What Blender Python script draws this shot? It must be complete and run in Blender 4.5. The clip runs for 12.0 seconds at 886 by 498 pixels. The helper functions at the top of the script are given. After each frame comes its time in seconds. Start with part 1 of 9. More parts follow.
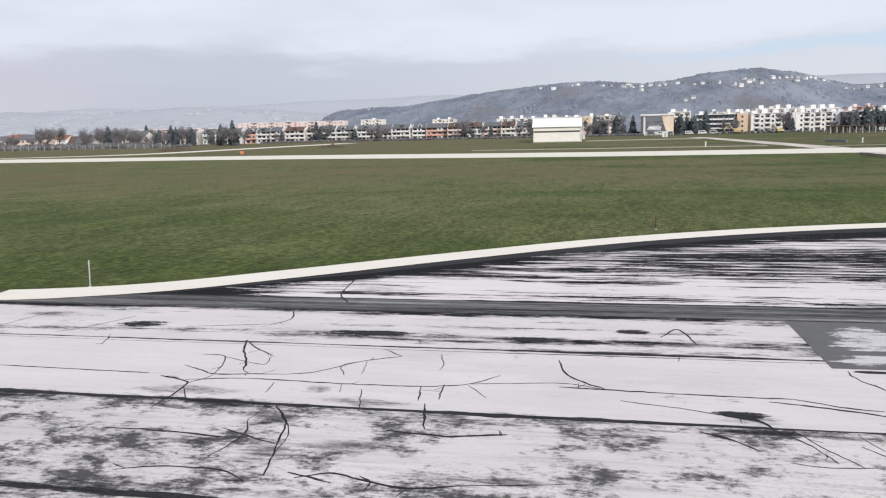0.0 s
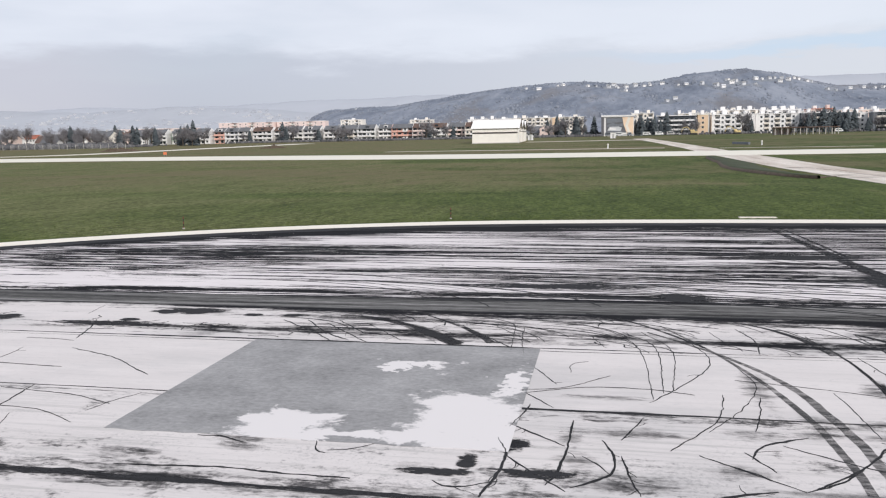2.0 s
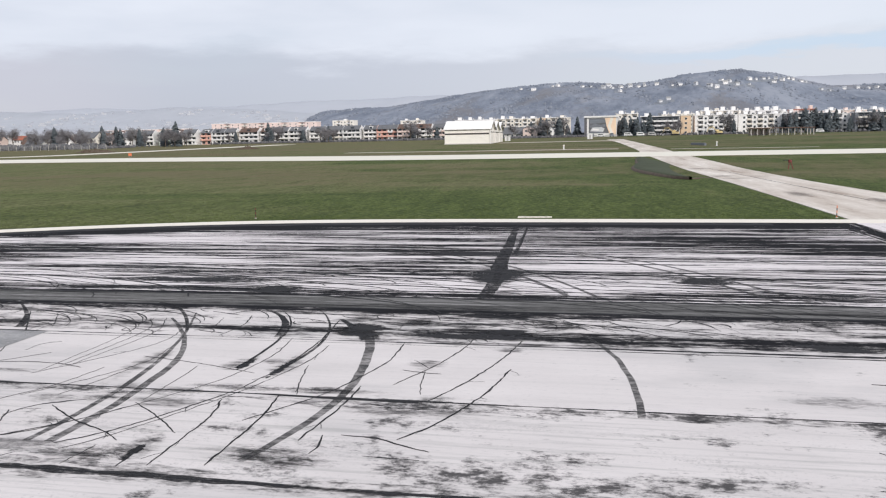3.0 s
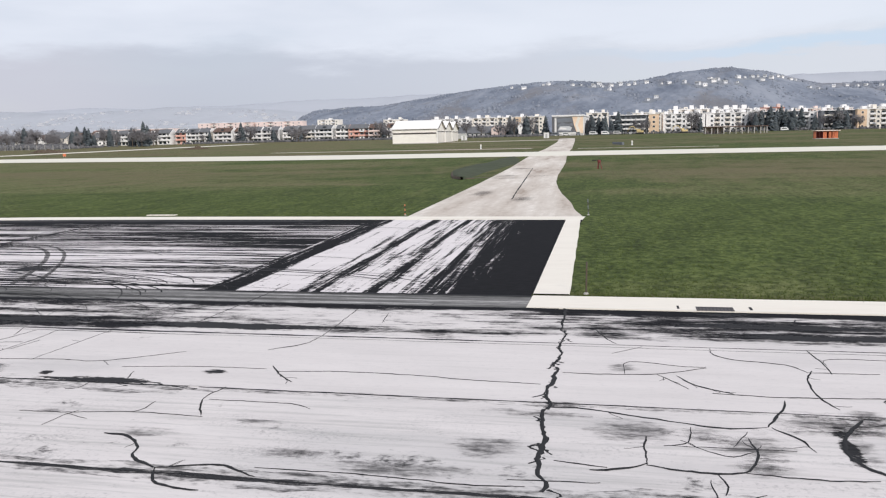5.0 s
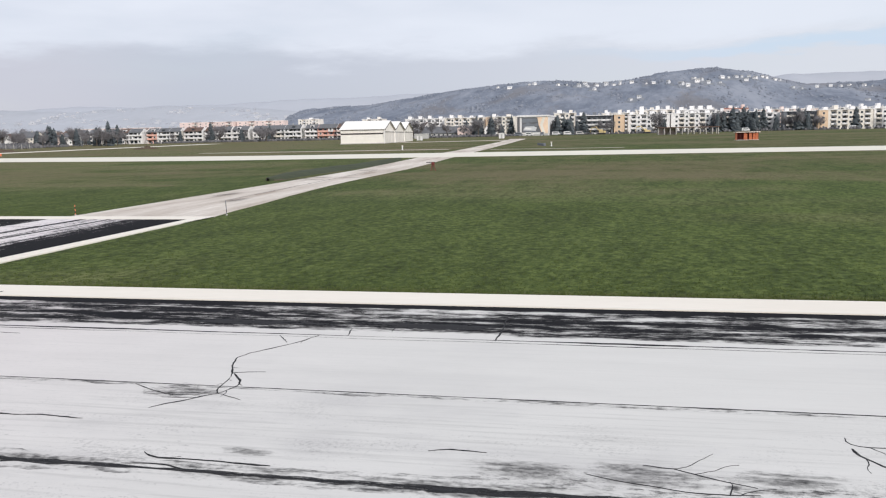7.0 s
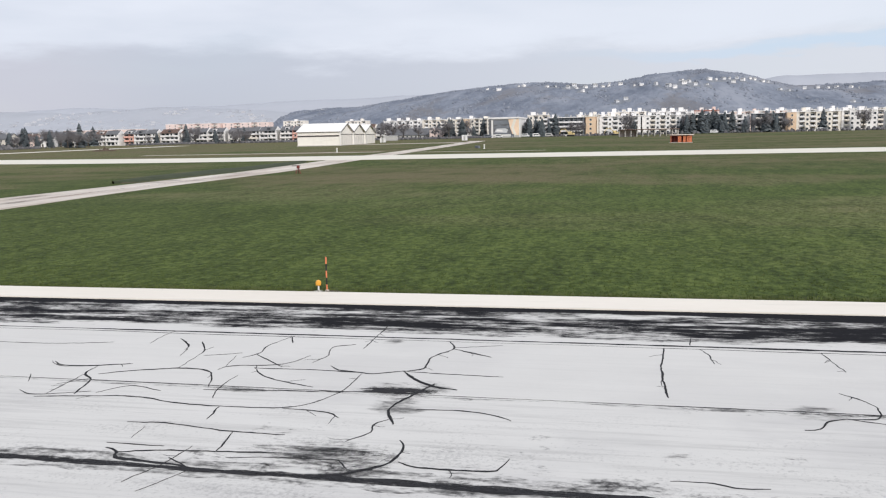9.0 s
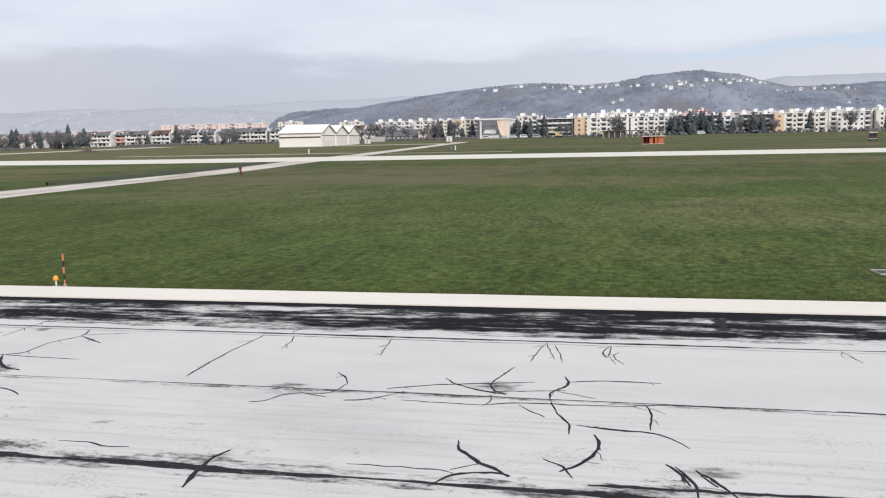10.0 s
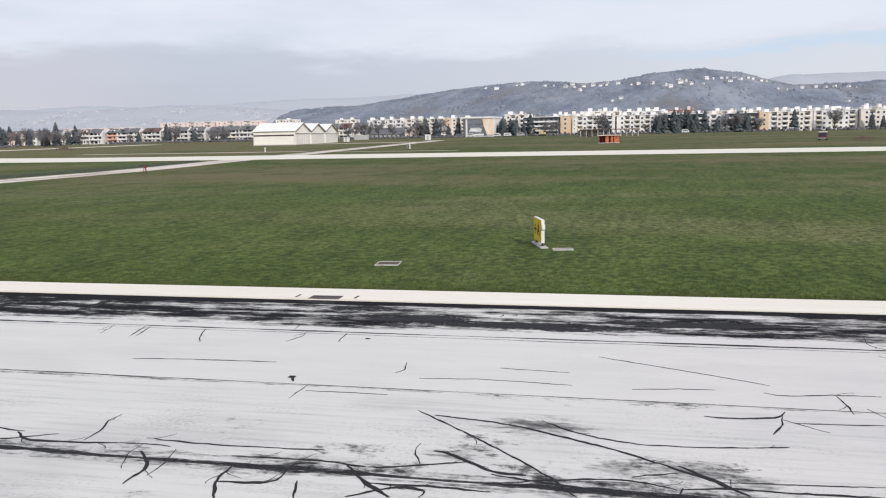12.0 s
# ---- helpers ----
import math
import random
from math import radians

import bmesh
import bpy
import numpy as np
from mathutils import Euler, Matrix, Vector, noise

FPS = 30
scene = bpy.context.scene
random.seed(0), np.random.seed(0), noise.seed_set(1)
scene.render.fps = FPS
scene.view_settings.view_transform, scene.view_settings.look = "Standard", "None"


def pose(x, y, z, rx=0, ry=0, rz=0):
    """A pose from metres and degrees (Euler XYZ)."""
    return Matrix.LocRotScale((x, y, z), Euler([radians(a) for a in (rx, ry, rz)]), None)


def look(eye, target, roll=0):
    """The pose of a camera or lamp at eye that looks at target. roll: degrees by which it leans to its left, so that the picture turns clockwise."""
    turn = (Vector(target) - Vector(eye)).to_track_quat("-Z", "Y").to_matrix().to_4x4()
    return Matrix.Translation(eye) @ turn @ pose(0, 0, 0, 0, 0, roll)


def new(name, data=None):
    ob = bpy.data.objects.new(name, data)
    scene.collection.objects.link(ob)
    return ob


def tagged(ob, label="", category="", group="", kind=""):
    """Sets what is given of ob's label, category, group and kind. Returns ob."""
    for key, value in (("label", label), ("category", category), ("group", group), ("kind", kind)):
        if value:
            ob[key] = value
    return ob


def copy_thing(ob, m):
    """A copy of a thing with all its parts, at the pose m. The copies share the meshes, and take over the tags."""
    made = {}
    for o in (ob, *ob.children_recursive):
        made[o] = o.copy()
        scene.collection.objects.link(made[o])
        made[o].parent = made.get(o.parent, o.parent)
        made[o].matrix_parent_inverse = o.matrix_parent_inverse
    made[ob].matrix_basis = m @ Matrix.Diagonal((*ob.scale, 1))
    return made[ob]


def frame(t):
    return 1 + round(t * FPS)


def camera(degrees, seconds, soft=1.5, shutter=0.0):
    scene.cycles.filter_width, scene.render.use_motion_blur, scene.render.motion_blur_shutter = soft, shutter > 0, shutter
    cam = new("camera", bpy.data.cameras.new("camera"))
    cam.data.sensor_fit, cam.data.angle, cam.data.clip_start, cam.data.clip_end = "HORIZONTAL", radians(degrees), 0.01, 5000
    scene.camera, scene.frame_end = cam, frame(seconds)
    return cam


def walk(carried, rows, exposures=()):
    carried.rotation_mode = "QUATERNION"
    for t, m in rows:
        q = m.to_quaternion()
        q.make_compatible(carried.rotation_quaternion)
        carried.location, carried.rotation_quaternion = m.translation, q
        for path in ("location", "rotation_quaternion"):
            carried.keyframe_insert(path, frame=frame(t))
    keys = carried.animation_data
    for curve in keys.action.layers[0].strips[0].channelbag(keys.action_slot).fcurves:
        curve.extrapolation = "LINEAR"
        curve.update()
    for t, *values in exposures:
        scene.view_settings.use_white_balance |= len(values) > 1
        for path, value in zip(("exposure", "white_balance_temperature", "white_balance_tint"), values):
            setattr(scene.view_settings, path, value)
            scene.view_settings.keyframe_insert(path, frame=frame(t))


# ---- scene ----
cam = camera(56.0, 12.0, 1.2)
PATH = [
    (0, (-1.167, 1.752, 4.108), (-1.591, 3.689, 3.847), -1.2),
    (0.5, (4.604, 1.458, 4.138), (4.182, 3.395, 3.876), -1.2),
    (1, (10.359, 1.175, 4.204), (9.94, 3.112, 3.941), -1.2),
    (1.5, (16.176, 1.073, 4.229), (15.757, 3.011, 3.966), -1.3),
    (2, (21.878, 1.027, 4.232), (21.459, 2.965, 3.97), -1.1),
    (2.5, (27.518, 1.034, 4.211), (27.098, 2.972, 3.95), -1.1),
    (4.5, (49.981, 1.081, 4.18), (49.554, 3.017, 3.918), -1.3),
    (5, (55.303, 1.122, 4.121), (54.875, 3.058, 3.857), -1.3),
    (5.5, (60.574, 0.907, 4.177), (60.148, 2.843, 3.912), -1.3),
    (6, (65.673, 0.931, 4.181), (65.25, 2.867, 3.915), -1.2),
    (6.5, (70.743, 0.908, 4.167), (70.322, 2.845, 3.9), -1.2),
    (7, (75.622, 0.949, 4.159), (75.202, 2.886, 3.893), -1.2),
    (9, (93.728, 0.795, 4.177), (93.31, 2.733, 3.914), -1.2),
    (9.5, (98.006, 0.794, 4.156), (97.587, 2.732, 3.895), -1.2),
    (10, (102.175, 0.767, 4.152), (101.754, 2.705, 3.891), -1.2),
    (10.5, (106.324, 0.581, 4.186), (105.9, 2.518, 3.924), -1.1),
    (11, (110.318, 0.627, 4.18), (109.889, 2.563, 3.917), -1.1),
    (11.5, (114.172, 0.57, 4.193), (113.737, 2.504, 3.929), -1.1),
    (12, (117.867, 0.738, 4.152), (117.425, 2.671, 3.886), -1.1),
]
walk(cam, [(t, look(eye, target, roll)) for t, eye, target, roll in PATH])

# ---- sky and sun ----
SUN_FROM = Vector((0.66, -0.85, 0.62))
world = bpy.data.worlds.new("hazy_sky")
scene.world = world
world.use_nodes = True
wt = world.node_tree
wt.nodes.clear()


def wnode(kind):
    return wt.nodes.new(kind)


sky = wnode("ShaderNodeTexSky")
sky.sky_type = "NISHITA"
sky.sun_disc = False
sky.sun_elevation, sky.sun_rotation = radians(30), radians(142)
sky_bg = wnode("ShaderNodeBackground")
sky_bg.inputs[1].default_value = 0.12
wt.links.new(sky.outputs[0], sky_bg.inputs[0])
where = wnode("ShaderNodeTexCoord")
squash = wnode("ShaderNodeMapping")
squash.inputs["Scale"].default_value = (1.6, 1.6, 7.5)
wt.links.new(where.outputs["Generated"], squash.inputs[0])
puffs = wnode("ShaderNodeTexNoise")
puffs.inputs["Scale"].default_value, puffs.inputs["Detail"].default_value, puffs.inputs["Roughness"].default_value = 1.7, 5, 0.5
wt.links.new(squash.outputs[0], puffs.inputs[0])
tone = wnode("ShaderNodeValToRGB")
tone.color_ramp.elements[0].position, tone.color_ramp.elements[0].color = 0.36, (0.665, 0.71, 0.815, 1)
tone.color_ramp.elements[1].position, tone.color_ramp.elements[1].color = 0.62, (0.80, 0.84, 0.94, 1)
wt.links.new(puffs.outputs[0], tone.inputs[0])
split = wnode("ShaderNodeSeparateXYZ")
wt.links.new(where.outputs["Generated"], split.inputs[0])
def wmath(op, p, q):
    n = wnode("ShaderNodeMath")
    n.operation = op
    for i, v in ((0, p), (1, q)):
        if isinstance(v, float):
            n.inputs[i].default_value = v
        else:
            wt.links.new(v, n.inputs[i])
    return n.outputs[0]


def wspan(v, p, q, lo, hi):
    n = wnode("ShaderNodeMapRange")
    n.interpolation_type = "SMOOTHSTEP"
    wt.links.new(v, n.inputs["Value"])
    for key, value in (("From Min", p), ("From Max", q), ("To Min", lo), ("To Max", hi)):
        n.inputs[key].default_value = value
    return n.outputs[0]


def wmix(f, p, q):
    n = wnode("ShaderNodeMix")
    n.data_type = "RGBA"
    wt.links.new(f, n.inputs["Factor"])
    for key, v in (("A", p), ("B", q)):
        if isinstance(v, tuple):
            n.inputs[key].default_value = (*v, 1)
        else:
            wt.links.new(v, n.inputs[key])
    return n.outputs["Result"]


# a grey bank of cloud low in the north-west, brighter cloud over it, a thin blue gap over the hill
wisps = wnode("ShaderNodeTexNoise")
wisps.inputs["Scale"].default_value, wisps.inputs["Detail"].default_value, wisps.inputs["Roughness"].default_value = 5.5, 6, 0.6
wt.links.new(squash.outputs[0], wisps.inputs[0])
rough_edge = wmath("ADD", wmath("MULTIPLY", wmath("SUBTRACT", puffs.outputs[0], 0.5), 0.10), wmath("MULTIPLY", wmath("SUBTRACT", wisps.outputs[0], 0.5), 0.05))
height = wmath("ADD", split.outputs[2], rough_edge)
bank = wspan(height, 0.085, 0.118, 0.0, 1.0)
bank_tone = wmix(wspan(split.outputs[2], 0.0, 0.09, 0.0, 1.0), (0.525, 0.555, 0.64), (0.555, 0.59, 0.69))
west_east = wspan(split.outputs[0], -0.55, 0.35, 0.0, 1.0)
bank_tone = wmix(west_east, bank_tone, (0.715, 0.745, 0.825))
bank_tone = wmix(wspan(split.outputs[0], -0.46, -0.62, 0.0, 0.6), bank_tone, (0.63, 0.625, 0.71))
upper = wmix(west_east, tone.outputs[0], (0.79, 0.835, 0.93))
cloud = wmix(bank, bank_tone, upper)
gap = wmath("MULTIPLY", wspan(height, 0.076, 0.085, 0.0, 1.0), wspan(height, 0.102, 0.090, 0.0, 1.0))
gap = wmath("MULTIPLY", gap, wspan(split.outputs[0], -0.15, 0.2, 0.0, 0.75))
haze = wmix(gap, cloud, (0.60, 0.735, 0.90))
cloud_bg = wnode("ShaderNodeBackground")
wt.links.new(haze, cloud_bg.inputs[0])
cloud_bg.inputs[1].default_value = 1.0
gaps = wnode("ShaderNodeMapRange")
gaps.inputs["From Min"].default_value, gaps.inputs["From Max"].default_value = 0.30, 0.5
gaps.inputs["To Min"].default_value, gaps.inputs["To Max"].default_value = 0.86, 0.97
wt.links.new(puffs.outputs[0], gaps.inputs["Value"])
both = wnode("ShaderNodeMixShader")
wt.links.new(gaps.outputs[0], both.inputs[0])
wt.links.new(sky_bg.outputs[0], both.inputs[1])
wt.links.new(cloud_bg.outputs[0], both.inputs[2])
wt.links.new(both.outputs[0], wnode("ShaderNodeOutputWorld").inputs[0])

sun = new("sun", bpy.data.lights.new("sun", "SUN"))
sun.data.energy, sun.data.angle, sun.data.color = 2.8, radians(2.5), (1.0, 0.95, 0.88)
sun.matrix_basis = look(SUN_FROM * 100, (0, 0, 0))


# ---- materials ----
class Mat:
    """A node material with short ways to its usual nodes."""

    def __init__(self, name, rough=0.85, metal=0.0):
        self.m = bpy.data.materials.new(name)
        self.m.use_nodes = True
        self.t = self.m.node_tree
        self.b = self.t.nodes["Principled BSDF"]
        self.b.inputs["Roughness"].default_value = rough
        self.b.inputs["Metallic"].default_value = metal
        self.b.inputs["Specular IOR Level"].default_value = 0.3

    def node(self, kind):
        return self.t.nodes.new(kind)

    def feed(self, socket, v):
        if isinstance(v, bpy.types.NodeSocket):
            self.t.links.new(v, socket)
        elif isinstance(v, tuple) and len(v) == 3 and socket.type == "RGBA":
            socket.default_value = (*v, 1)
        else:
            socket.default_value = v

    def math(self, op, a, b=0.0, clamp=False):
        n = self.node("ShaderNodeMath")
        n.operation, n.use_clamp = op, clamp
        self.feed(n.inputs[0], a)
        self.feed(n.inputs[1], b)
        return n.outputs[0]

    def place(self):
        return self.node("ShaderNodeNewGeometry").outputs["Position"]

    def island(self):
        return self.node("ShaderNodeNewGeometry").outputs["Random Per Island"]

    def chance(self):
        return self.node("ShaderNodeObjectInfo").outputs["Random"]

    def local(self):
        return self.node("ShaderNodeTexCoord").outputs["Object"]

    def scaled(self, vec, sx, sy, sz=1.0):
        n = self.node("ShaderNodeMapping")
        n.inputs["Scale"].default_value = (sx, sy, sz)
        self.feed(n.inputs[0], vec)
        return n.outputs[0]

    def noise(self, vec, scale, detail=4.0, rough=0.55, warp=0.0):
        n = self.node("ShaderNodeTexNoise")
        self.feed(n.inputs["Vector"], vec)
        n.inputs["Scale"].default_value, n.inputs["Detail"].default_value = scale, detail
        n.inputs["Roughness"].default_value, n.inputs["Distortion"].default_value = rough, warp
        return n.outputs[0]

    def span(self, v, a, b, lo=0.0, hi=1.0):
        n = self.node("ShaderNodeMapRange")
        n.interpolation_type = "SMOOTHSTEP"
        self.feed(n.inputs["Value"], v)
        for key, x in (("From Min", a), ("From Max", b), ("To Min", lo), ("To Max", hi)):
            n.inputs[key].default_value = x
        return n.outputs[0]

    def axes(self, vec):
        n = self.node("ShaderNodeSeparateXYZ")
        self.feed(n.inputs[0], vec)
        return n.outputs

    def ramp(self, v, *stops):
        n = self.node("ShaderNodeValToRGB")
        self.feed(n.inputs[0], v)
        e = n.color_ramp.elements
        while len(e) < len(stops):
            e.new(0.5)
        for el, (at, c) in zip(e, stops):
            el.position = at
            el.color = (*c, 1) if isinstance(c, tuple) else (c, c, c, 1)
        return n.outputs[0]

    def mix(self, f, a, b):
        n = self.node("ShaderNodeMix")
        n.data_type = "RGBA"
        self.feed(n.inputs["Factor"], f)
        self.feed(n.inputs["A"], a)
        self.feed(n.inputs["B"], b)
        return n.outputs["Result"]

    def color(self, c):
        self.feed(self.b.inputs["Base Color"], c)
        return self

    def rough(self, v):
        self.feed(self.b.inputs["Roughness"], v)
        return self

    def bump(self, h, strength=0.4, distance=0.02):
        n = self.node("ShaderNodeBump")
        n.inputs["Strength"].default_value, n.inputs["Distance"].default_value = strength, distance
        self.feed(n.inputs["Height"], h)
        self.t.links.new(n.outputs[0], self.b.inputs["Normal"])
        return self


def plain(name, c, rough=0.8, metal=0.0, grain=6.0, vary=0.25, relief=0.2):
    """Paint, render or metal of one colour with soft dirt at two scales."""
    k = Mat(name, rough, metal)
    p = k.local()
    big, fine = k.noise(p, grain * 0.15, 3), k.noise(p, grain, 5)
    f = k.math("ADD", k.math("MULTIPLY", big, 0.6), k.math("MULTIPLY", fine, 0.4))
    dark = tuple(v * (1 - vary) for v in c)
    lite = tuple(min(1, v * (1 + vary * 0.5)) for v in c)
    k.color(k.ramp(f, (0.3, dark), (0.65, lite)))
    if relief:
        k.bump(fine, relief, 0.01)
    return k.m


def worn_slab():
    """Pale coat worn through to black asphalt in streaks along the runway."""
    k = Mat("worn_pale_pavement", 0.9)
    k.b.inputs["Specular IOR Level"].default_value = 0.03
    p = k.place()
    x, y, _ = k.axes(p)
    yn = k.math("DIVIDE", y, 24.0)
    west = k.ramp(yn, (0.0, 0.45), (0.41, 0.50), (0.43, 0.59), (0.48, 0.54), (0.52, 0.50), (0.545, 0.50), (0.568, 0.61), (0.576, 0.44), (0.60, 0.37),
                  (0.70, 0.38), (0.735, 0.50), (0.765, 0.64), (0.79, 0.50), (0.84, 0.52), (0.868, 0.74))
    east = k.ramp(yn, (0.0, 0.40), (0.41, 0.46), (0.43, 0.60), (0.47, 0.50), (0.52, 0.38), (0.545, 0.36), (0.567, 0.55), (0.575, 0.36), (0.59, 0.28),
                  (0.735, 0.26), (0.745, 0.46), (0.77, 0.61), (0.80, 0.61), (0.835, 0.56), (0.848, 0.60), (0.862, 1.0))
    cover = k.mix(k.span(x, 51.5, 55.5), west, east)
    along = k.ramp(k.math("DIVIDE", k.math("ADD", x, 20.0), 160.0), (0.0, 0.63), (0.09, 0.61), (0.15, 0.54), (0.20, 0.48), (0.24, 0.53), (0.35, 0.53), (0.38, 0.46), (0.58, 0.40), (0.62, 0.50), (0.70, 0.50), (0.74, 0.42), (0.81, 0.44), (0.84, 0.50), (0.93, 0.48))
    inner = k.span(y, 17.7, 17.3)
    cover = k.math("ADD", cover, k.math("MULTIPLY", k.math("SUBTRACT", along, 0.5), k.math("MULTIPLY", inner, k.span(y, 14.0, 13.5, 0.3, 1.0))))
    cover = k.math("SUBTRACT", cover, k.math("MULTIPLY", k.span(x, 16.0, 9.0, 0.0, 0.10), k.span(y, 17.4, 17.7)))
    drift = k.noise(k.scaled(p, 0.055, 0.10), 1.0, 2)
    long_streak = k.noise(k.scaled(p, 0.22, 2.4), 1.0, 6, 0.62)
    short_streak = k.noise(k.scaled(p, 0.9, 2.2), 1.0, 7, 0.70)
    speck = k.noise(k.scaled(p, 6.0, 14.0), 1.0, 4, 0.7)
    n = k.math("ADD", k.math("MULTIPLY", long_streak, 0.38), k.math("MULTIPLY", short_streak, 0.38))
    n = k.math("ADD", n, k.math("MULTIPLY", speck, 0.13))
    n = k.math("ADD", n, k.math("MULTIPLY", drift, 0.34))
    wear = k.math("ADD", n, k.math("MULTIPLY", k.math("SUBTRACT", cover, 0.5), 0.62))
    brush = k.noise(k.scaled(p, 0.45, 17.0), 1.0, 5, 0.7)
    crisp, soft = k.span(k.math("ADD", wear, k.math("MULTIPLY", k.math("SUBTRACT", brush, 0.5), 0.20)), 0.585, 0.700), k.span(k.math("ADD", k.math("ADD", k.math("MULTIPLY", k.noise(k.scaled(p, 0.85, 1.05), 1.0, 8, 0.76), 0.9), k.math("MULTIPLY", drift, 0.30)), k.math("ADD", k.math("MULTIPLY", k.math("SUBTRACT", cover, 0.5), 0.6), k.math("MULTIPLY", speck, 0.25))), 0.775, 0.90, 0.0, 0.88)
    worn = k.math("ADD", k.math("MULTIPLY", crisp, k.math("SUBTRACT", 1.0, inner)), k.math("MULTIPLY", soft, inner))
    pale = k.mix(k.noise(k.scaled(p, 0.35, 1.2), 1.0, 5), (0.530, 0.495, 0.490), (0.690, 0.647, 0.638))
    pale = k.mix(k.span(speck, 0.52, 0.72, 0.0, 0.35), pale, (0.42, 0.41, 0.42))
    pale = k.mix(k.math("MULTIPLY", k.span(x, 58.0, 74.0, 0.0, 0.72), k.span(x, 124.0, 108.0, 0.5, 1.0)), pale, k.mix(k.noise(k.scaled(p, 0.3, 0.9), 1.0, 5), (0.540, 0.540, 0.518), (0.632, 0.630, 0.606)))
    cloud = k.noise(k.scaled(p, 0.16, 0.30), 1.0, 5, 0.62)
    pale = k.mix(k.math("MULTIPLY", k.span(cloud, 0.50, 0.66, 0.0, 0.40), k.math("MAXIMUM", k.span(x, 44.0, 56.0, 1.0, 0.45), k.span(y, 14.0, 13.2))), pale, (0.42, 0.41, 0.412))
    drag = k.noise(k.scaled(p, 0.30, 7.0), 1.0, 6, 0.68)
    pale = k.mix(k.math("MULTIPLY", k.math("MULTIPLY", k.span(drag, 0.46, 0.68, 0.0, 0.50), k.span(x, 50.0, 66.0, 1.0, 0.72)), k.span(y, 14.2, 12.6, 0.25, 1.0)), pale, (0.34, 0.334, 0.325))
    salt = k.math("ADD", k.noise(p, 15.0, 4, 0.75), k.math("MULTIPLY", k.noise(k.scaled(p, 0.5, 1.2), 1.0, 4, 0.6), 0.7))
    pale = k.mix(k.math("MULTIPLY", k.span(salt, 0.90, 1.08, 0.0, 0.36), k.span(y, 14.0, 11.5, 0.1, 1.0)), pale, (0.20, 0.195, 0.20))
    black = k.mix(speck, (0.005, 0.005, 0.007), (0.027, 0.027, 0.030))
    k.color(k.mix(worn, pale, black))
    return k.bump(k.math("SUBTRACT", speck, k.math("MULTIPLY", worn, 0.6)), 0.35, 0.01).m


def pad_surface():
    """The turning pad: mostly black asphalt, with long pale streaks that bend towards the link road at its end."""
    k = Mat("streaked_pad_asphalt", 0.9)
    k.b.inputs["Specular IOR Level"].default_value = 0.03
    p = k.place()
    x, y, _ = k.axes(p)
    yn = k.math("DIVIDE", k.math("SUBTRACT", y, 22.0), 20.5)
    by_y = k.ramp(yn, (0.0, 0.44), (0.05, 0.56), (0.10, 0.34), (0.20, 0.46), (0.42, 0.50), (0.62, 0.47), (0.8, 0.50), (0.9, 0.62), (0.95, 1.0))
    by_x = k.ramp(k.math("DIVIDE", k.math("ADD", x, 20.0), 75.0), (0.0, 0.45), (0.16, 0.46), (0.26, 0.48), (0.33, 0.47), (0.45, 0.46), (0.60, 0.51), (0.83, 0.55))
    cover = k.math("ADD", by_y, k.math("SUBTRACT", by_x, 0.5))
    lines = k.mix(k.span(x, 15.0, 3.0), k.noise(k.scaled(p, 0.09, 1.5), 1.0, 6, 0.62), k.noise(k.scaled(p, 0.30, 1.25), 1.0, 7, 0.68, 0.4))
    thin = k.noise(k.scaled(p, 0.13, 6.8), 1.0, 5, 0.62)
    grit = k.noise(k.scaled(p, 2.5, 7.0), 1.0, 5, 0.7)
    n = k.math("ADD", k.math("ADD", k.math("MULTIPLY", lines, 0.47), k.math("MULTIPLY", thin, 0.50)), k.math("MULTIPLY", grit, 0.14))
    along = k.math("ADD", n, k.math("MULTIPLY", k.math("SUBTRACT", cover, 0.5), 0.55))
    slant = k.math("ADD", x, k.math("MULTIPLY", k.math("SUBTRACT", y, 22.0), 0.045))
    turned = k.node("ShaderNodeCombineXYZ")
    k.feed(turned.inputs[0], k.math("MULTIPLY", slant, 1.9))
    k.feed(turned.inputs[1], k.math("MULTIPLY", y, 0.06))
    lanes = k.math("ADD", k.math("MULTIPLY", k.noise(turned.outputs[0], 1.3, 6, 0.6), 0.55), k.math("MULTIPLY", k.noise(turned.outputs[0], 4.2, 5, 0.65), 0.45))
    m = k.math("ADD", k.math("MULTIPLY", lanes, 0.8), k.math("MULTIPLY", grit, 0.3))
    stops = ((43.3, 0.50), (43.6, 0.54), (44.1, 0.60), (44.5, 0.58), (44.8, 0.36), (46.0, 0.36), (46.4, 0.43), (46.8, 0.50), (47.0, 0.60), (47.2, 0.43), (48.3, 0.43), (48.55, 0.60), (48.8, 0.43), (49.8, 0.48), (50.05, 0.62), (50.3, 0.50), (50.8, 0.60), (51.4, 0.60), (51.8, 0.80), (52.2, 1.0))
    end = k.ramp(k.math("DIVIDE", k.math("SUBTRACT", slant, 42.0), 12.0), *[((q - 42) / 12, c) for q, c in stops])
    across = k.math("ADD", m, k.math("MULTIPLY", k.math("SUBTRACT", end, 0.5), 0.62))
    over = k.span(slant, 43.2, 43.7)
    drift = k.noise(k.scaled(p, 0.045, 0.26), 1.0, 3, 0.55, 0.5)
    along = k.math("ADD", along, k.math("MULTIPLY", k.math("SUBTRACT", drift, 0.5), 0.34))
    bend = ((-20, 22.4), (-15.1, 23.9), (-11.9, 26.7), (-7.2, 31.2), (-1.6, 36.0), (5.2, 40.0), (12.5, 42.6), (19.5, 43.7), (30.0, 44.0))
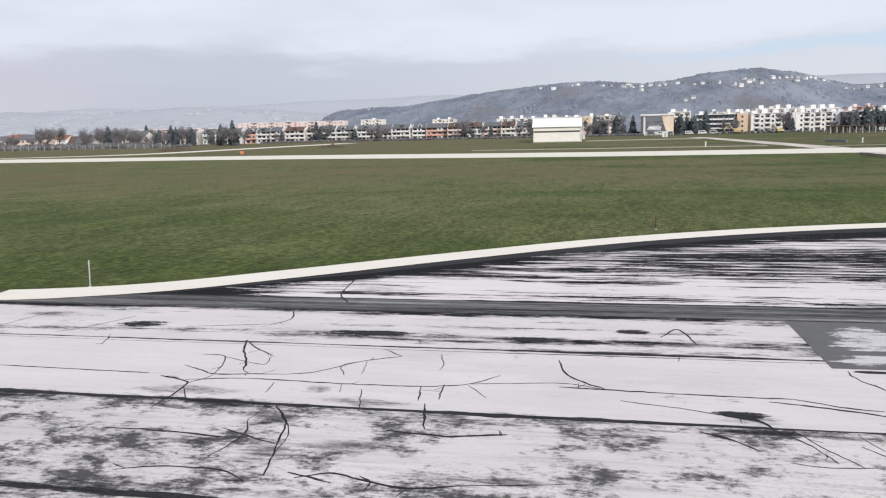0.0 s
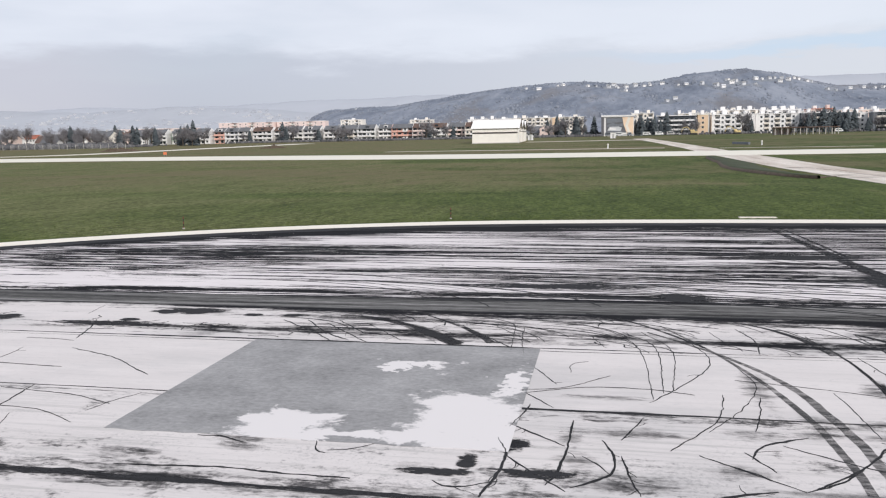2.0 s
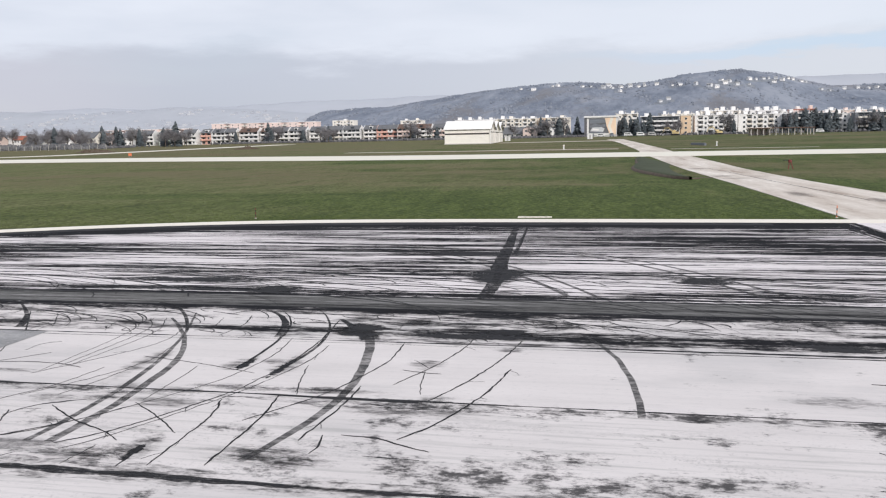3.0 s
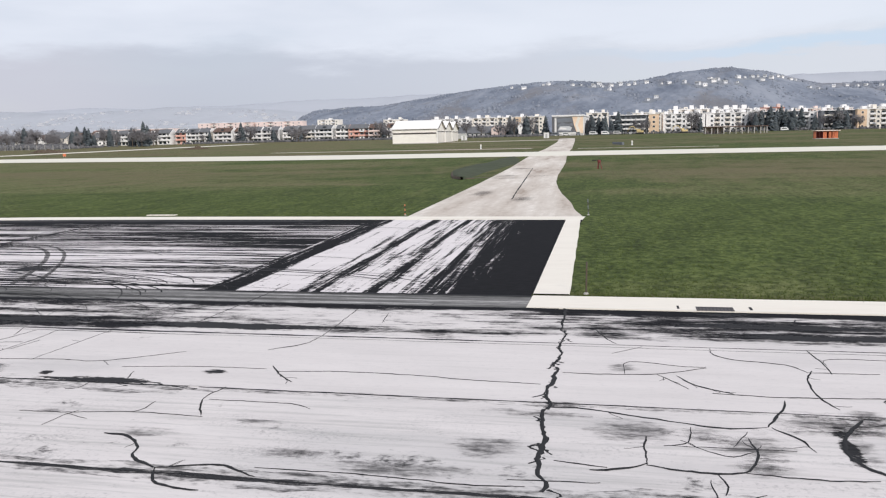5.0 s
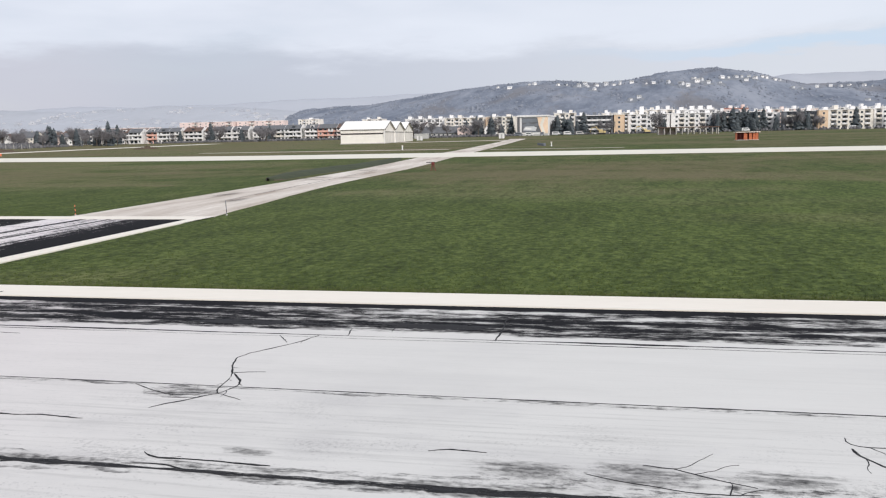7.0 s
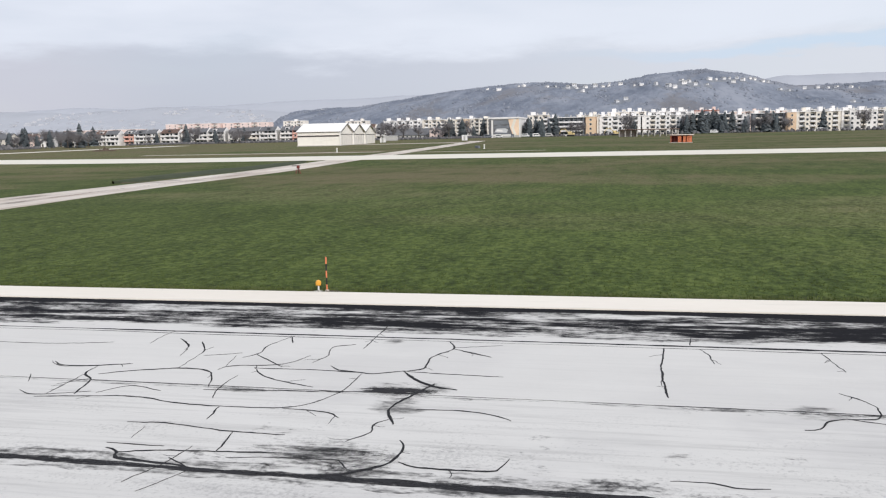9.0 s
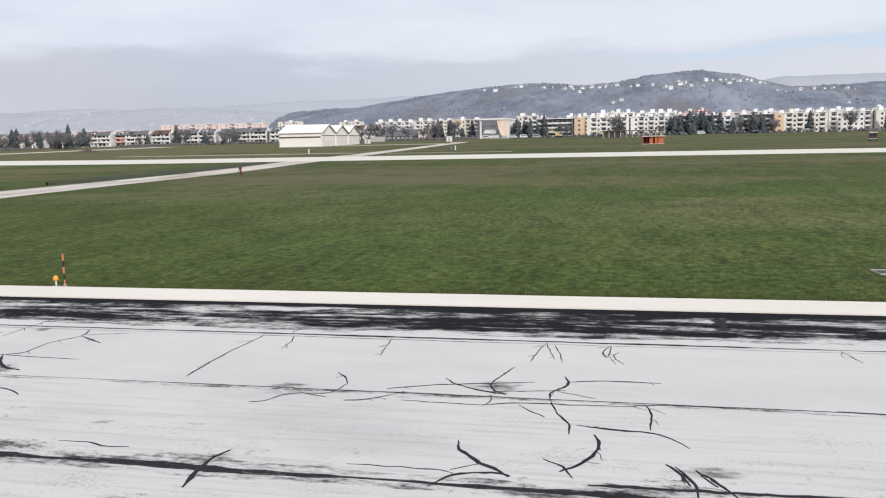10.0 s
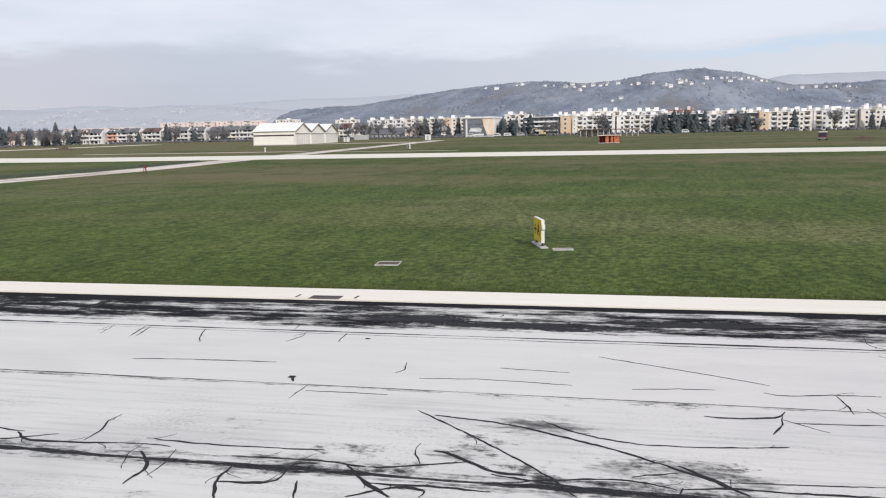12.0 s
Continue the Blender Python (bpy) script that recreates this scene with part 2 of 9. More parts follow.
    rim = k.math("MULTIPLY", k.ramp(k.math("DIVIDE", k.math("ADD", x, 20.0), 50.0), *[((q + 20) / 50, c / 50) for q, c in bend]), 50.0)
    along = k.math("ADD", along, k.math("MULTIPLY", k.span(k.math("SUBTRACT", rim, y), 6.0, 2.6, 0.0, 0.13), k.span(x, 24.0, 14.0)))
    v = k.math("ADD", k.math("MULTIPLY", along, k.math("SUBTRACT", 1.0, over)), k.math("MULTIPLY", across, over))
    brush = k.noise(k.scaled(p, 0.35, 11.0), 1.0, 5, 0.7)
    worn = k.span(k.math("ADD", v, k.math("MULTIPLY", k.math("MULTIPLY", k.math("SUBTRACT", brush, 0.5), k.math("SUBTRACT", 1.0, over)), 0.16)), 0.515, 0.560)
    pale = k.mix(k.noise(k.scaled(p, 0.4, 1.5), 1.0, 4), (0.555, 0.515, 0.522), (0.735, 0.688, 0.690))
    black = k.mix(grit, (0.005, 0.005, 0.006), (0.026, 0.026, 0.029))
    k.color(k.mix(worn, pale, black))
    return k.bump(k.math("SUBTRACT", grit, k.math("MULTIPLY", worn, 0.5)), 0.3, 0.01).m


def grass_ground():
    """Mown grass: green with straw-brown bands and bare spots; woodland floor on the far slopes, tinted blue-grey with
    haze.
    """
    k = Mat("mown_grass", 0.95)
    k.b.inputs["Specular IOR Level"].default_value = 0.1
    p = k.place()
    x, y, z = k.axes(p)
    band = k.noise(k.scaled(p, 0.020, 0.036, 0.0), 1.0, 6, 0.62, 0.4)
    mid = k.noise(k.scaled(p, 0.30, 0.10, 0.0), 1.0, 7, 0.66, 0.3)
    fine = k.noise(k.scaled(p, 3.2, 2.2, 0.0), 1.0, 6, 0.74)
    clod = k.noise(k.scaled(p, 1.25, 0.36, 0.0), 1.0, 7, 0.72)
    tuft = k.noise(p, 9.0, 4, 0.7)
    both = k.math("ADD", k.math("ADD", k.math("MULTIPLY", mid, 0.16), k.math("MULTIPLY", fine, 0.60)), k.math("MULTIPLY", clod, 0.24))
    green = k.ramp(both, (0.41, (0.024, 0.033, 0.011)), (0.5, (0.060, 0.082, 0.023)), (0.59, (0.113, 0.139, 0.044)))
    olive = k.ramp(both, (0.42, (0.050, 0.056, 0.021)), (0.5, (0.115, 0.122, 0.051)), (0.58, (0.200, 0.196, 0.094)))
    lush = k.ramp(both, (0.41, (0.025, 0.037, 0.011)), (0.5, (0.064, 0.091, 0.024)), (0.59, (0.118, 0.149, 0.042)))
    green = k.mix(k.span(k.math("ADD", x, k.math("MULTIPLY", k.math("SUBTRACT", mid, 0.5), 60.0)), 55.0, 100.0, 0.0, 1.0), green, k.mix(k.span(y, 60.0, 105.0), lush, green))
    west = k.math("MULTIPLY", k.span(x, 55.0, -50.0, 0.0, 0.20), k.span(y, 36.0, 90.0, 0.35, 1.0))
    green = k.mix(k.span(k.math("ADD", band, west), 0.47, 0.66, 0.0, 0.8), green, olive)
    straw = k.mix(fine, (0.080, 0.066, 0.038), (0.180, 0.145, 0.084))
    dry = k.ramp(k.math("DIVIDE", y, 400.0), (0.0, 0.20), (0.10, 0.24), (0.19, 0.47), (0.26, 0.62), (0.36, 0.50), (0.44, 0.50), (0.52, 0.58), (0.7, 0.60))
    f = k.span(k.math("ADD", k.math("MULTIPLY", band, 0.6), k.math("ADD", k.math("MULTIPLY", mid, 0.4), k.math("MULTIPLY", dry, 0.5))), 0.70, 0.88)
    f = k.math("MAXIMUM", f, k.math("MULTIPLY", k.math("MULTIPLY", k.span(x, -70.0, -130.0), k.span(y, 215.0, 260.0)), k.span(mid, 0.40, 0.56, 0.45, 1.0)))
    c = k.mix(k.math("MULTIPLY", f, 0.75), green, straw)
    edge = k.math("MULTIPLY", k.span(y, 23.6, 22.5), k.span(fine, 0.42, 0.6))
    c = k.mix(k.math("MULTIPLY", edge, 0.8), c, (0.085, 0.065, 0.042))
    # far woodland floor: distance haze is painted into its blue-grey
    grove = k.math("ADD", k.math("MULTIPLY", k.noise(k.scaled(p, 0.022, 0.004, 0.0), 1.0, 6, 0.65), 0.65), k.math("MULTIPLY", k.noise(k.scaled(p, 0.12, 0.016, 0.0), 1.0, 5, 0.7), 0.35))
    hazy_wood = k.ramp(grove, (0.38, (0.128, 0.142, 0.168)), (0.5, (0.190, 0.204, 0.232)), (0.62, (0.262, 0.270, 0.290)))
    c = k.mix(k.span(y, 620, 800), c, hazy_wood)
    k.color(c)
    return k.bump(k.math("ADD", tuft, fine), 0.55, 0.05).m


def blades():
    k = Mat("grass_blades", 0.8)
    k.b.inputs["Specular IOR Level"].default_value = 0.15
    f = k.math("ADD", k.math("MULTIPLY", k.island(), 0.55), k.math("MULTIPLY", k.noise(k.scaled(k.place(), 0.25, 0.7), 1.0, 4), 0.5))
    k.color(k.ramp(f, (0.2, (0.050, 0.069, 0.019)), (0.55, (0.078, 0.104, 0.029)), (0.8, (0.104, 0.128, 0.040)), (0.95, (0.145, 0.134, 0.063))))
    return k.m


def pieces(name, dark, lite, rough=0.9):
    """Leaves, twigs or clumps whose tone changes from piece to piece."""
    k = Mat(name, rough)
    k.b.inputs["Specular IOR Level"].default_value = 0.1
    k.color(k.ramp(k.island(), (0.0, dark), (1.0, lite)))
    return k.m


def old_concrete(name, dark, lite, stretch=(0.6, 1.4), stain=0.3):
    k = Mat(name, 0.9)
    k.b.inputs["Specular IOR Level"].default_value = 0.15
    p = k.place()
    big, fine = k.noise(k.scaled(p, 0.25 * stretch[0], 0.25 * stretch[1]), 1.0, 4), k.noise(k.scaled(p, 4 * stretch[0], 4 * stretch[1]), 1.0, 6, 0.65)
    c = k.mix(k.math("ADD", k.math("MULTIPLY", big, 0.55), k.math("MULTIPLY", fine, 0.45)), dark, lite)
    mark = k.span(k.noise(k.scaled(p, 0.5 * stretch[0], 0.9 * stretch[1]), 1.0, 5, 0.65), 0.56, 0.70, 0.0, stain)
    k.color(k.mix(mark, c, tuple(v * 0.35 for v in dark)))
    return k.bump(fine, 0.3, 0.008).m


def patch_surface():
    """Grey repair patch on which the pale coat still lies in large irregular spots."""
    k = Mat("grey_repair_patch", 0.85)
    p = k.place()
    x, y, _ = k.axes(p)
    wx = k.math("ADD", x, k.math("MULTIPLY", k.math("SUBTRACT", k.noise(k.scaled(p, 0.9, 0.9), 1.0, 5, 0.65), 0.5), 3.4))
    wy = k.math("ADD", y, k.math("MULTIPLY", k.math("SUBTRACT", k.noise(k.scaled(p, 0.8, 1.0, 2.0), 1.3, 5, 0.65, 0.5), 0.5), 2.6))
    coat = None
    for cx, cy, rx, ry in ((16.9, 12.2, 0.85, 0.75), (19.6, 13.2, 1.0, 1.35), (18.05, 15.85, 0.95, 0.24), (19.4, 12.1, 1.2, 0.5), (20.1, 15.2, 0.28, 0.9), (17.6, 11.85, 1.0, 0.22)):
        dx, dy = (k.math("DIVIDE", k.math("SUBTRACT", q, c0), r0) for q, c0, r0 in ((wx, cx, rx), (wy, cy, ry)))
        e = k.math("SUBTRACT", 1.0, k.math("ADD", k.math("MULTIPLY", dx, dx), k.math("MULTIPLY", dy, dy)))
        coat = e if coat is None else k.math("MAXIMUM", coat, e)
    ragged = k.math("ADD", k.math("MULTIPLY", k.noise(k.scaled(p, 0.55, 0.9), 1.0, 7, 0.72), 4.4), k.math("MULTIPLY", k.noise(k.scaled(p, 6.0, 9.0), 1.0, 4, 0.7), 0.8))
    n = k.math("ADD", k.math("MAXIMUM", coat, -1.2), k.math("SUBTRACT", ragged, 2.75))
    fine = k.noise(k.scaled(p, 8, 12), 1.0, 5, 0.7)
    tone = k.math("ADD", k.math("MULTIPLY", fine, 0.5), k.math("MULTIPLY", k.noise(k.scaled(p, 0.8, 0.9), 1.0, 5, 0.65), 0.5))
    grey = k.ramp(tone, (0.35, (0.175, 0.172, 0.175)), (0.5, (0.27, 0.265, 0.268)), (0.65, (0.36, 0.352, 0.355)))
    k.color(k.mix(k.span(n, -0.45, 0.22), grey, (0.645, 0.612, 0.612)))
    return k.bump(fine, 0.3, 0.006).m


def worn_film(name, fades, dark=(0.012, 0.012, 0.014), lite=(0.06, 0.06, 0.064), soft=False):
    """A thin black film that is rubbed off in streaks, and if it fades also towards its rim."""
    k = Mat(name, 0.92)
    k.b.inputs["Specular IOR Level"].default_value = 0.03
    p = k.place()
    n = k.math("ADD", k.math("MULTIPLY", k.noise(k.scaled(p, 1.0, 5.0), 1.0, 5, 0.65), 0.6), k.math("MULTIPLY", k.noise(k.scaled(p, 7.0, 14.0), 1.0, 4, 0.7), 0.4))
    k.color(k.mix(n, dark, lite))
    if fades:
        gx, gy, _ = k.axes(k.node("ShaderNodeTexCoord").outputs["UV"])
        r2 = k.math("ADD", k.math("MULTIPLY", gx, gx), k.math("MULTIPLY", gy, gy))
        a = k.span(k.math("SUBTRACT", n, k.math("MULTIPLY", r2, 0.28)), 0.34 if soft else 0.32, 0.64 if soft else 0.44, 0.0, 0.66 if soft else 1.0)
    elif soft == "skid":
        a = k.span(n, 0.36, 0.62, 0.26, 0.84)
    elif soft:
        a = k.span(n, 0.44, 0.68, 0.0, 0.8)
    else:
        g2 = k.math("ADD", k.math("MULTIPLY", k.noise(p, 5.0, 6, 0.75), 0.6), k.math("MULTIPLY", k.noise(p, 0.9, 3), 0.4))
        a = k.span(g2, 0.33, 0.55, 0.16, 0.93)
    k.feed(k.b.inputs["Alpha"], a)
    return k.m


M_SLAB, M_PAD, M_GRASS, M_BLADE = worn_slab(), pad_surface(), grass_ground(), blades()
M_EDGE = old_concrete("cream_edge_concrete", (0.64, 0.585, 0.515), (0.83, 0.785, 0.715), (0.5, 2.5), 0.10)


def gutter_surface():
    """Grey gutter asphalt, streaked along by tyres, paler towards the link road."""
    k = Mat("grey_gutter_asphalt", 0.9)
    k.b.inputs["Specular IOR Level"].default_value = 0.05
    p = k.place()
    x, _, _ = k.axes(p)
    n = k.math("ADD", k.math("MULTIPLY", k.noise(k.scaled(p, 0.09, 3.2), 1.0, 6, 0.65), 0.7), k.math("MULTIPLY", k.noise(k.scaled(p, 1.8, 7.0), 1.0, 5, 0.7), 0.3))
    n = k.math("ADD", n, k.span(x, 34.0, 50.0, 0.0, 0.07))
    k.color(k.ramp(n, (0.38, (0.022, 0.022, 0.023)), (0.47, (0.085, 0.083, 0.082)), (0.58, (0.185, 0.18, 0.178)), (0.68, (0.42, 0.405, 0.40))))
    return k.bump(n, 0.3, 0.01).m


M_GUTTER = gutter_surface()


def link_surface():
    """Worn beige concrete, with brown tracks and pale rubbed lines that follow the road."""
    k = Mat("beige_link_concrete", 0.92)
    k.b.inputs["Specular IOR Level"].default_value = 0.08
    p = k.place()
    x, y, _ = k.axes(p)
    turn = k.node("ShaderNodeCombineXYZ")
    k.feed(turn.inputs[0], k.math("MULTIPLY", k.math("ADD", x, k.math("MULTIPLY", y, 0.055)), 0.42))
    k.feed(turn.inputs[1], k.math("MULTIPLY", y, 0.045))
    n = k.math("ADD", k.math("MULTIPLY", k.noise(turn.outputs[0], 1.0, 6, 0.62), 0.75), k.math("MULTIPLY", k.noise(k.scaled(p, 2.5, 0.9), 1.0, 5, 0.7), 0.25))
    k.color(k.ramp(n, (0.34, (0.32, 0.262, 0.220)), (0.44, (0.49, 0.430, 0.380)), (0.54, (0.58, 0.525, 0.475)), (0.60, (0.66, 0.610, 0.560)), (0.66, (0.80, 0.755, 0.70))))
    return k.bump(n, 0.3, 0.01).m


M_LINK = link_surface()
M_TAXI = old_concrete("cream_taxiway_concrete", (0.60, 0.568, 0.495), (0.755, 0.722, 0.645), (0.3, 1.5), 0.08)
M_PATCH = patch_surface()
M_DARKPATCH = old_concrete("dark_repair_patch", (0.085, 0.085, 0.087), (0.165, 0.163, 0.165), (1, 1), 0.3)
M_PALE = worn_film("pale_worn_coat", True, (0.42, 0.41, 0.42), (0.62, 0.60, 0.61))
M_TAR = old_concrete("bitumen_seal", (0.012, 0.012, 0.014), (0.04, 0.04, 0.043), (2, 2), 0.2)
M_RUBBER, M_BLOT = worn_film("tyre_rubber", False), worn_film("black_oil_stain", True)
M_BORDER = old_concrete("black_border_asphalt", (0.008, 0.008, 0.010), (0.045, 0.045, 0.048), (0.8, 2.5), 0.2)
M_SKID = worn_film("faint_tyre_rubber", False, (0.03, 0.03, 0.032), (0.10, 0.098, 0.10), soft="skid")
M_FAINT, M_SMUDGE = worn_film("rubbed_joint_stain", False, soft=True), worn_film("grey_smudge", True, soft=True)
M_WHITE = plain("white_render", (0.79, 0.772, 0.765), 0.8, 0, 0.8, 0.16)
# White greyed by haze within the colour, for the far hill houses.
M_HILLWALL = plain("greyish_white_render", (0.60, 0.605, 0.625), 0.85, 0, 0.8, 0.2)
M_CREAM = plain("cream_render", (0.77, 0.715, 0.645), 0.8, 0, 0.8, 0.16)
M_GREYW = plain("grey_render", (0.46, 0.45, 0.44), 0.85, 0, 0.8, 0.2)
M_DARKW = plain("dark_grey_render", (0.185, 0.20, 0.225), 0.85, 0, 0.8, 0.25)
M_OCHRE = plain("ochre_render", (0.72, 0.53, 0.37), 0.8, 0, 0.8, 0.15)
M_SALMON = plain("salmon_render", (0.72, 0.42, 0.35), 0.8, 0, 0.8, 0.18)
M_PINK = plain("pink_render", (0.76, 0.61, 0.56), 0.8, 0, 0.8, 0.18)
M_MINT = plain("pale_green_render", (0.42, 0.52, 0.42), 0.8, 0, 0.8, 0.18)
M_TILE = plain("brown_roof_tile", (0.13, 0.085, 0.07), 0.85, 0, 2.5, 0.35)
# Roof tone is raised to include the haze over the town.
M_SLATE = plain("dark_roof_sheet", (0.135, 0.138, 0.148), 0.8, 0, 2.5, 0.3)
M_REDTILE = plain("red_roof_tile", (0.36, 0.12, 0.075), 0.85, 0, 2.5, 0.3)
M_FELT = plain("grey_roof_felt", (0.33, 0.33, 0.33), 0.9, 0, 2.0, 0.25)
M_SHEET = plain("cream_metal_sheet", (0.84, 0.80, 0.74), 0.55, 0, 0.6, 0.10)
M_ROOFW = plain("white_metal_roof", (0.84, 0.815, 0.785), 0.5, 0, 0.6, 0.12)
M_TRIM = plain("dark_brown_trim", (0.07, 0.06, 0.06), 0.6)
M_DOOR = plain("beige_hangar_door", (0.70, 0.665, 0.625), 0.6, 0, 0.8, 0.12)
M_GLASS = Mat("dark_window_glass", 0.08)
M_GLASS.b.inputs["Specular IOR Level"].default_value = 0.6
M_GLASS = M_GLASS.color((0.035, 0.042, 0.05)).m
M_PVC = plain("white_window_frame", (0.74, 0.74, 0.73), 0.5)
M_BARK = plain("grey_bark", (0.10, 0.082, 0.068), 0.95, 0, 5, 0.4, 0.6)
# Needles, twigs and bushes are coloured lighter and bluer to hold haze.
M_NEEDLE = pieces("hazy_conifer_needles", (0.085, 0.102, 0.115), (0.165, 0.186, 0.195))
M_TWIG = pieces("hazy_bare_twigs", (0.150, 0.146, 0.158), (0.270, 0.256, 0.262))
M_BUSH = pieces("hazy_undergrowth", (0.084, 0.084, 0.092), (0.165, 0.160, 0.164))
# Treetop tones carry the blue of distance haze, not bare wood's own colour.
M_WOOD = pieces("hazy_woodland", (0.172, 0.190, 0.228), (0.235, 0.252, 0.293))
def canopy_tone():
    k = Mat("hazy_canopy", 0.95)
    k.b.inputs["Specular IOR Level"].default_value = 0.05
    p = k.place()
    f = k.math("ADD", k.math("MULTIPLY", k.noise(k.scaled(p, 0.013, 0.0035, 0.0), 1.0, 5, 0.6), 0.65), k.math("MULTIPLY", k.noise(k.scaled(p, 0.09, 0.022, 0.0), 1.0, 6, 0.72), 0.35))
    # Blue-grey here is haze put into the colour; random patches and brown are the woods'.
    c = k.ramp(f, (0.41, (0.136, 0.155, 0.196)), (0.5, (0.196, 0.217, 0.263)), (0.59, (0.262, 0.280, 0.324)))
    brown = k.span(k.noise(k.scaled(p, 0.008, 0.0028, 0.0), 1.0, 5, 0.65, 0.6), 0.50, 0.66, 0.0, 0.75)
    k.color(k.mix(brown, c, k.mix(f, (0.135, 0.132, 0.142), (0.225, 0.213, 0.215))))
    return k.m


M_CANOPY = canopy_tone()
# Distance haze is mixed straight into these base colours.
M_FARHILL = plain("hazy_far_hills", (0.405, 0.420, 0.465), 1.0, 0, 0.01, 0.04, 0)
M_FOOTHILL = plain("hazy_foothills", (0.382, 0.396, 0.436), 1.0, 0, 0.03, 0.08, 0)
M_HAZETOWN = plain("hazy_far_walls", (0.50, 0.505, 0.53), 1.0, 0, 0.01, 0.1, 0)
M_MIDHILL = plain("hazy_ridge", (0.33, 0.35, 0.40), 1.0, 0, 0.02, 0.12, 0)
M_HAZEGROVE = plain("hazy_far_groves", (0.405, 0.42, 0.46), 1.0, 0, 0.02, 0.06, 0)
M_YELLOW = plain("sign_yellow", (0.72, 0.50, 0.02), 0.5, 0, 8, 0.08)
M_BLACK = plain("black_paint", (0.02, 0.02, 0.022), 0.6)
M_ORANGE = plain("signal_orange", (0.76, 0.23, 0.11), 0.6, 0, 3, 0.2)
M_RED = plain("dull_red_paint", (0.17, 0.038, 0.034), 0.6, 0, 4, 0.25)
M_MAROON = plain("dark_maroon_paint", (0.085, 0.042, 0.045), 0.5, 0, 4, 0.2)
M_LAMP = plain("amber_lamp_glass", (0.74, 0.36, 0.05), 0.3)
M_STEEL = plain("galvanised_steel", (0.48, 0.49, 0.50), 0.45, 0.6)
M_SOIL = plain("brown_soil", (0.10, 0.075, 0.055), 0.95, 0, 8, 0.4, 0.8)
M_RANK = plain("rank_ditch_grass", (0.044, 0.054, 0.026), 0.95, 0, 3, 0.4, 0.8)
M_GREEN = plain("pale_green_paint", (0.32, 0.50, 0.44), 0.5)
M_DUSTY = plain("dusty_yellow_paint", (0.60, 0.47, 0.24), 0.6)
M_MURAL = plain("faded_mural_grey", (0.135, 0.135, 0.145), 0.8, 0, 0.8, 0.3)
M_TAN = plain("pale_tan_panel", (0.82, 0.62, 0.46), 0.8, 0, 0.8, 0.12)
M_TYRE = plain("tyre_black", (0.025, 0.025, 0.027), 0.85)
M_CONC = plain("raw_concrete", (0.42, 0.40, 0.37), 0.9, 0, 3, 0.2)
M_ROAD = plain("gravel_road", (0.42, 0.375, 0.325), 0.95, 0, 0.2, 0.2)


# ---- mesh helpers ----
def mesh_of(name, verts, faces, mats, slots=None, smooth=False):
    me = bpy.data.meshes.new(name)
    me.from_pydata(verts, [], faces)
    for m in mats if isinstance(mats, (list, tuple)) else [mats]:
        me.materials.append(m)
    if slots is not None:
        me.polygons.foreach_set("material_index", slots)
    if smooth:
        me.shade_smooth()
    me.update()
    return me


def part(name, me, parent, at=None, label=""):
    ob = new(name, me)
    ob.parent = parent
    if at is not None:
        ob.matrix_basis = at if isinstance(at, Matrix) else Matrix.Translation(at)
    return tagged(ob, label)


class Shape:
    """Gathers boxes, prisms and rings into one mesh, with a material slot for each."""

    def __init__(self):
        self.v, self.f, self.s = [], [], []

    def add(self, verts, faces, slot=0):
        n = len(self.v)
        self.v += [tuple(p) for p in verts]
        self.f += [tuple(i + n for i in face) for face in faces]
        self.s += [slot] * len(faces)
        return self

    def box(self, x0, y0, z0, x1, y1, z1, slot=0, bevel=0.0):
        c = bevel
        if c <= 0:
            v = [(x, y, z) for z in (z0, z1) for x, y in ((x0, y0), (x1, y0), (x1, y1), (x0, y1))]
            return self.add(v, [(3, 2, 1, 0), (4, 5, 6, 7), (0, 1, 5, 4), (1, 2, 6, 5), (2, 3, 7, 6), (3, 0, 4, 7)], slot)
        v = [(x, y, z) for z, d in ((z0, 0), (z1 - c, 0), (z1, c)) for x, y in ((x0 + d, y0 + d), (x1 - d, y0 + d), (x1 - d, y1 - d), (x0 + d, y1 - d))]
        f = [(3, 2, 1, 0), (8, 9, 10, 11)]
        for a in (0, 4):
            f += [(a + i, a + (i + 1) % 4, a + 4 + (i + 1) % 4, a + 4 + i) for i in range(4)]
        return self.add(v, f, slot)

    def tube(self, rows, sides=8, slot=0):
        """Rings along z-like rows of (x, y, z, radius)."""
        v, f = [], []
        for x, y, z, r in rows:
            v += [(x + r * math.cos(6.2832 * i / sides), y + r * math.sin(6.2832 * i / sides), z) for i in range(sides)]
        for a in range(len(rows) - 1):
            for i in range(sides):
                j = (i + 1) % sides
                f.append((a * sides + i, a * sides + j, (a + 1) * sides + j, (a + 1) * sides + i))
        f.append(tuple(range(sides))[::-1])
        f.append(tuple(range((len(rows) - 1) * sides, len(rows) * sides)))
        return self.add(v, f, slot)

    def limb(self, a, b, ra, rb, sides=5, slot=0):
        a, b = Vector(a), Vector(b)
        q = (b - a).to_track_quat("Z", "Y").to_matrix()
        v, f = [], []
        for p, r in ((a, ra), (b, rb)):
            v += [tuple(p + q @ Vector((r * math.cos(6.2832 * i / sides), r * math.sin(6.2832 * i / sides), 0))) for i in range(sides)]
        f = [(i, (i + 1) % sides, sides + (i + 1) % sides, sides + i) for i in range(sides)]
        f += [tuple(range(sides))[::-1], tuple(range(sides, 2 * sides))]
        return self.add(v, f, slot)

    def mesh(self, name, *mats, smooth=False):
        return mesh_of(name, self.v, self.f, list(mats), self.s, smooth)


